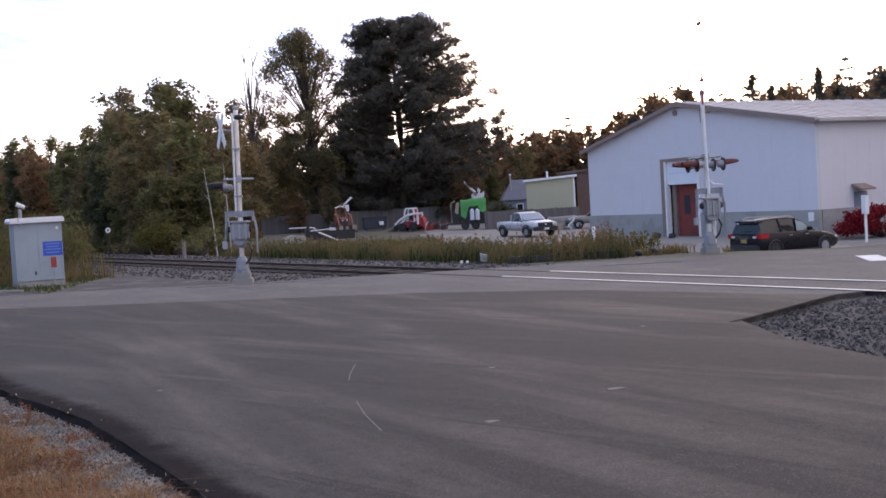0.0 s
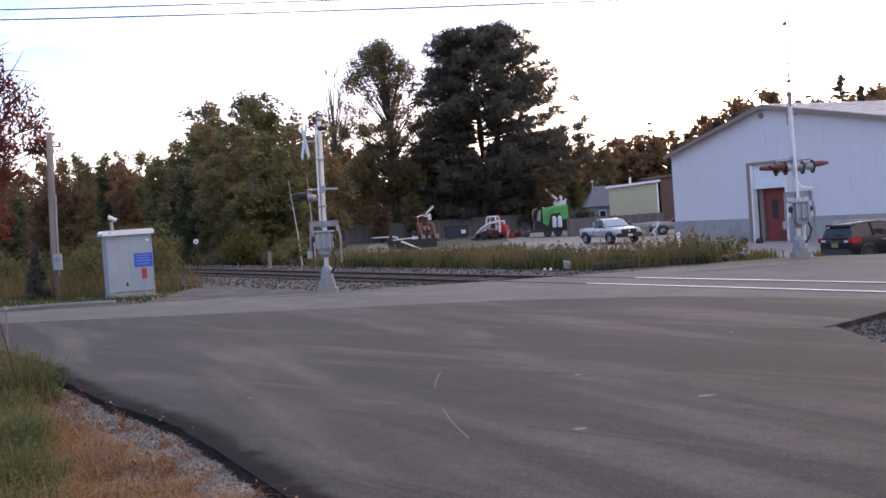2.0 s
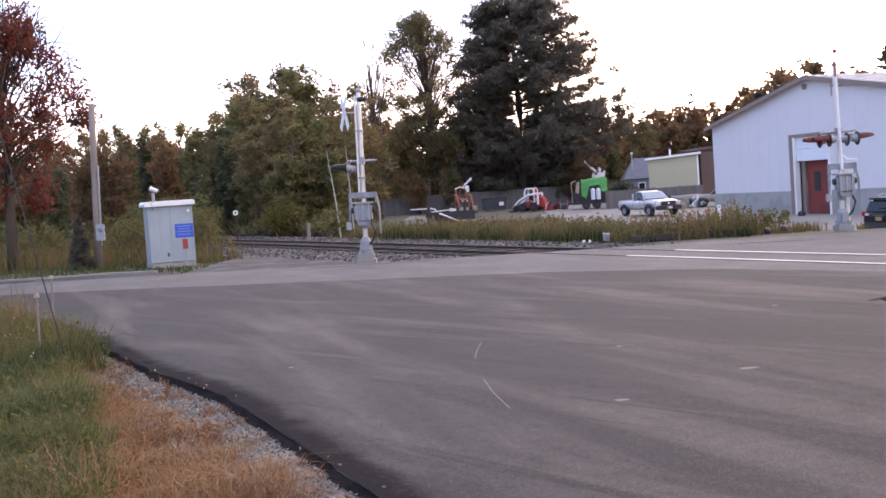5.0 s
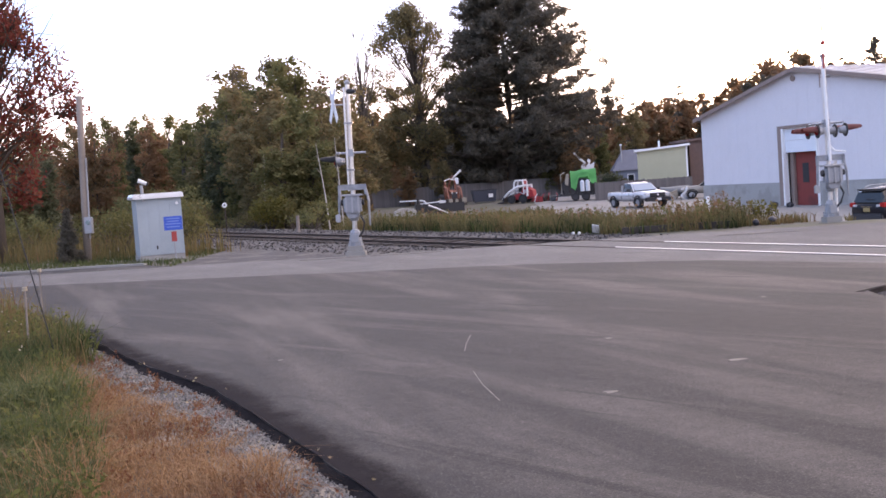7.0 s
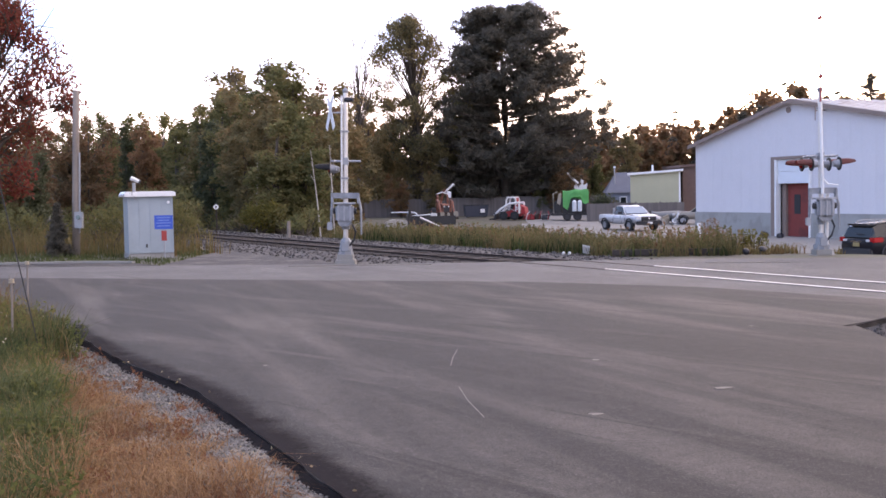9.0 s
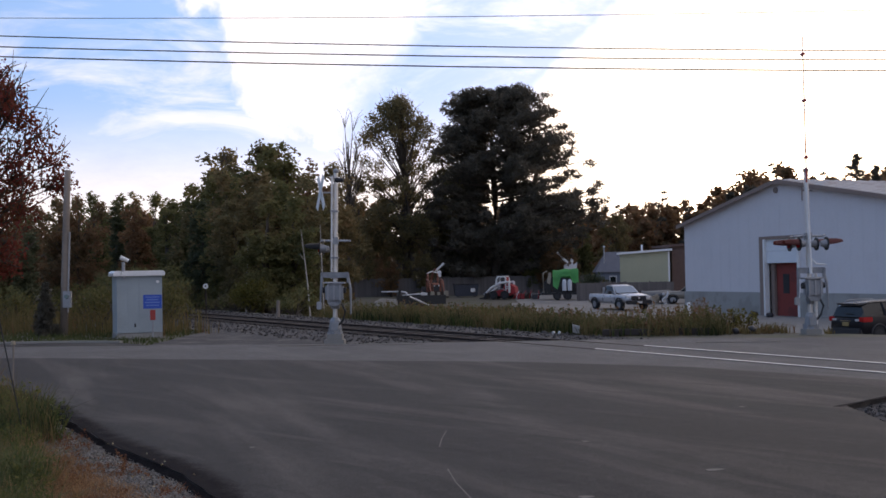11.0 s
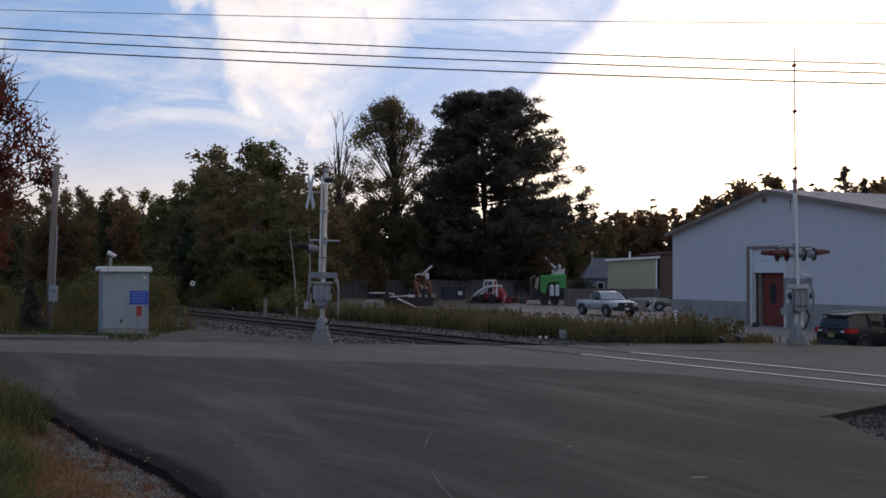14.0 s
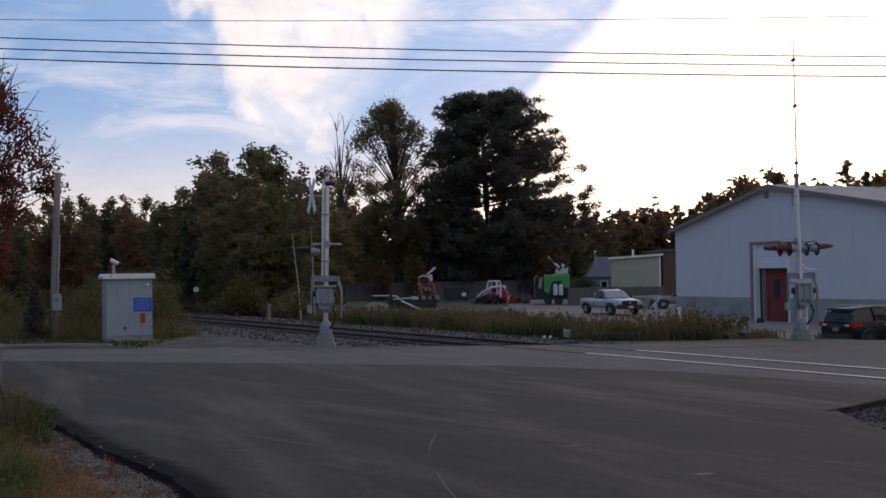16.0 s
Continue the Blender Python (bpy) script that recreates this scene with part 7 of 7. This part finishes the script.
for i in range(4):
    x0, y0 = 10.7 + i * 2.05, 93.4 + 0.12 * math.sin(i * 2)
    z0 = terrain(x0, y0)
    pan = part("panel", box(B(), x0 + 0.02, x0 + 2.03, y0, y0 + 0.03, z0, z0 + 1.5 + 0.04 * math.sin(i * 2.3)), "fence_wood", near_fence)
    part("post", box(B(), x0 - 0.06, x0 + 0.06, y0 + 0.031, y0 + 0.15, z0 - 0.2, z0 + 1.62), "fence_wood", near_fence)
    for k in range(10):
        o = new("board", near_board)
        o.parent = pan
        o.matrix_basis = Matrix.Translation((x0 + 0.04 + k * 0.2, y0 - 0.02, z0 + 0.03 + 0.03 * math.sin(i * 5 + k * 3)))

# ---- houses ----
hs = thing("yellow_house", pose(14.75, 96, yz(15, 96) - 0.2, 0, 0, -10), "pale yellow flat-sided outbuilding with a sloping white roof edge", "house")
part("wall", prism(B(), [(0, 0), (4.25, 0), (4.25, 4.25), (0, 4.0)], 0, 6), "siding_yellow", hs)
for i in range(15):
    part("clapboard", box(B(), 0.01, 4.24, -0.022, -0.002, 0.1 + i * 0.26, 0.35 + i * 0.26), "siding_yellow", hs)
part("roof", prism(B(), [(-0.25, 3.99), (4.5, 4.27), (4.5, 4.45), (-0.25, 4.17)], -0.3, 6.3), "white_paint", hs, "sloping roof with white edge")
part("corner_board", box(B(), 4.13, 4.27, -0.05, -0.024, 0, 4.2), "white_paint", hs)
part("chimney", rod(B(), (1.9, 3, 4.2), (1.9, 3, 4.9), 0.09), "tank_white", hs, "white vent pipe")
gh_ = thing("grey_house", pose(13.9, 106.0, yz(14, 106), 0, 0, -4), "blue-grey house with a hipped dark roof behind the yard", "house")
part("wall", box(B(), 0.25, 6.8, 0.25, 5.0, 0, 2.15), "siding_grey", gh_)
for k in range(8):
    part("clapboard", box(B(), 0.24, 6.8, 0.225, 0.248, 0.05 + k * 0.26, 0.29 + k * 0.26), "siding_grey", gh_)
bm = B()
lo = [bm.verts.new(p) for p in ((0, 0, 2.12), (7.1, 0, 2.12), (7.1, 5.3, 2.12), (0, 5.3, 2.12))]
hi = [bm.verts.new(p) for p in ((1.15, 2.6, 4.1), (7.1, 2.6, 4.1))]
for f in ((lo[0], lo[1], hi[1], hi[0]), (lo[2], lo[3], hi[0], hi[1]), (lo[3], lo[0], hi[0]), (lo[1], lo[2], hi[1]), (lo[3], lo[2], lo[1], lo[0])):
    bm.faces.new(f)
part("roof", bm, "roof_slate", gh_, "dark blue-grey shingle roof")
win = part("window", box(B(), 1.35, 2.05, 0.17, 0.223, 0.9, 1.75), "white_paint", gh_, "white-framed window")
part("pane", box(B(), 1.43, 1.97, 0.155, 0.169, 0.98, 1.67), "car_glass", win)
part("chimney", rod(B(), (0.95, 1.2, 2.6), (0.95, 1.2, 4.55), 0.06), "galvanized", gh_, "pale metal chimney pipe")
part("chimney_cap", rod(B(), (0.95, 1.2, 4.55), (0.95, 1.2, 4.68), 0.13, 0.10), "tank_white", gh_)
bush("shrub", 12.9, 103, 1.7, 2.6, "leaf_green_dark", "dark green shrub beside the grey house", 61, size=0.2, k=30, per=120)
bush("shrub", 14.3, 102.5, 1.3, 1.9, "leaf_brown", "brown shrub beside the grey house", 62, size=0.2, k=26, per=120)
# plain dark brown block that fills the space right of the outbuilding
br = thing("brown_barn", pose(19.6, 97.5, yz(19, 97) - 0.2, 0, 0, 3), "dark brown block with a sloping top beside the yellow outbuilding", "barn")
part("wall", prism(B(), [(0, 0), (6.0, 0), (6.0, 5.0), (0, 4.6)], 0, 6), "shingle_brown", br)
part("roof", prism(B(), [(-0.3, 4.58), (6.2, 5.0), (6.2, 5.2), (-0.3, 4.78)], -0.3, 6.3), "shingle_brown", br)

# ---- small things ----
mp = thing("track_marker", pose(-13.15, 58.6, -0.1), "small round white track marker on a rusty post", "sign")
part("post", box(B(), -0.03, 0.03, -0.03, 0.03, 0, 1.45), "rail_rust", mp)
disc = part("disc", rod(B(), (0, -0.04, 1.46), (0, -0.06, 1.46), 0.14, seg=18), "white_paint", mp, "round white disc")
part("dot", rod(B(), (0, -0.061, 1.46), (0, -0.066, 1.46), 0.05, seg=12), "black_paint", disc)
sb = thing("stub_post", pose(-8.1, 51.0, -0.1), "short grey weathered stub post beside the track", "post")
part("post", tube(B(), [(0, 0, 0), (0.02, 0, 0.8)], [0.09, 0.08], 8), "pole_wood", sb)
ps = thing("sign_post", pose(23.0, 48.4, yz(23, 48.4)), "white square post with a narrow white sign", "sign")
part("post", box(B(), -0.05, 0.05, -0.05, 0.05, 0, 2.0), "white_paint", ps, bevel=0.008)
part("plate", box(B(), -0.09, 0.09, -0.2, 0.2, 1.3, 2.15), "white_paint", ps, bevel=0.006)
bo = thing("white_board", pose(3.75, 33.4, -0.06, 42, 12, -20), "small white board lying tilted by the track", "board")
part("board", box(B(), -0.11, 0.11, -0.012, 0.012, 0, 0.34), "litter_white", bo, bevel=0.006)
for x, y in ((3.05, 33.3), (3.22, 33.2)):
    lt = thing("paper_litter", pose(x, y, -0.06, 0, 0, 40 * x), "crumpled white litter on the ballast", "litter", "white litter")
    hp = B()
    bmesh.ops.create_icosphere(hp, subdivisions=2, radius=0.05)
    for v in hp.verts:
        v.co = v.co * (1 + 0.5 * noise.noise(v.co * 25 + Vector((x, y, 0)))) + Vector((0, 0, 0.03))
    part("paper", hp, "litter_white", lt)
for i, (x, y, l, rz) in enumerate(((5.4, 32.3, 2.0, -6), (6.9, 31.9, 1.2, -10))):
    ol = thing("old_tie", pose(x, y, terrain(x, y) + 0.02, 0, 0, rz), "old discarded railway tie lying in the weeds", "railway tie", "discarded railway ties")
    part("timber", box(B(), -l / 2, l / 2, -0.12, 0.12, 0, 0.18), "tie_wood", ol, bevel=0.02)
for i, (x, y, r) in enumerate(((8.75, 32.1, 0.14), (8.2, 31.9, 0.10), (17.0, 62.0, 0.25), (17.6, 61.0, 0.2))):
    rk = thing("rock", pose(x, y, terrain(x, y) + 0.02), "dark round stone at the edge of the yard", "rock", "stones by the yard")
    hp = B()
    bmesh.ops.create_icosphere(hp, subdivisions=3, radius=r)
    for v in hp.verts:
        v.co = v.co * (1 + 0.35 * noise.noise(v.co * 6 + Vector((x, y, 0)))) * 0.95 + Vector((0, 0, r * 0.55))
    part("stone", hp, "dark_metal", rk, smooth=True)
wp = thing("white_bollard", pose(12.9, 60.0, yz(12.9, 60)), "short white bollard at the yard's edge", "bollard")
part("post", rod(B(), (0, 0, 0), (0, 0, 0.95), 0.1, 0.1, 12), "white_paint", wp, bevel=0.02)
for x, y, h in ((-5.6, 13.4, 0.95), (-6.6, 16.4, 1.0)):
    mk = thing("marker_stake", pose(x, y, -0.1), "thin weathered marker stake in the tall grass", "stake", "marker stakes")
    part("stake", tube(B(), [(0, 0, 0), (0.02, 0, h)], [0.015, 0.013], 6), "pole_wood", mk)
    part("cap", rod(B(), (0.02, 0, h), (0.02, 0, h + 0.05), 0.035, 0.03, 10), "seed_head", mk, "pale stake cap")
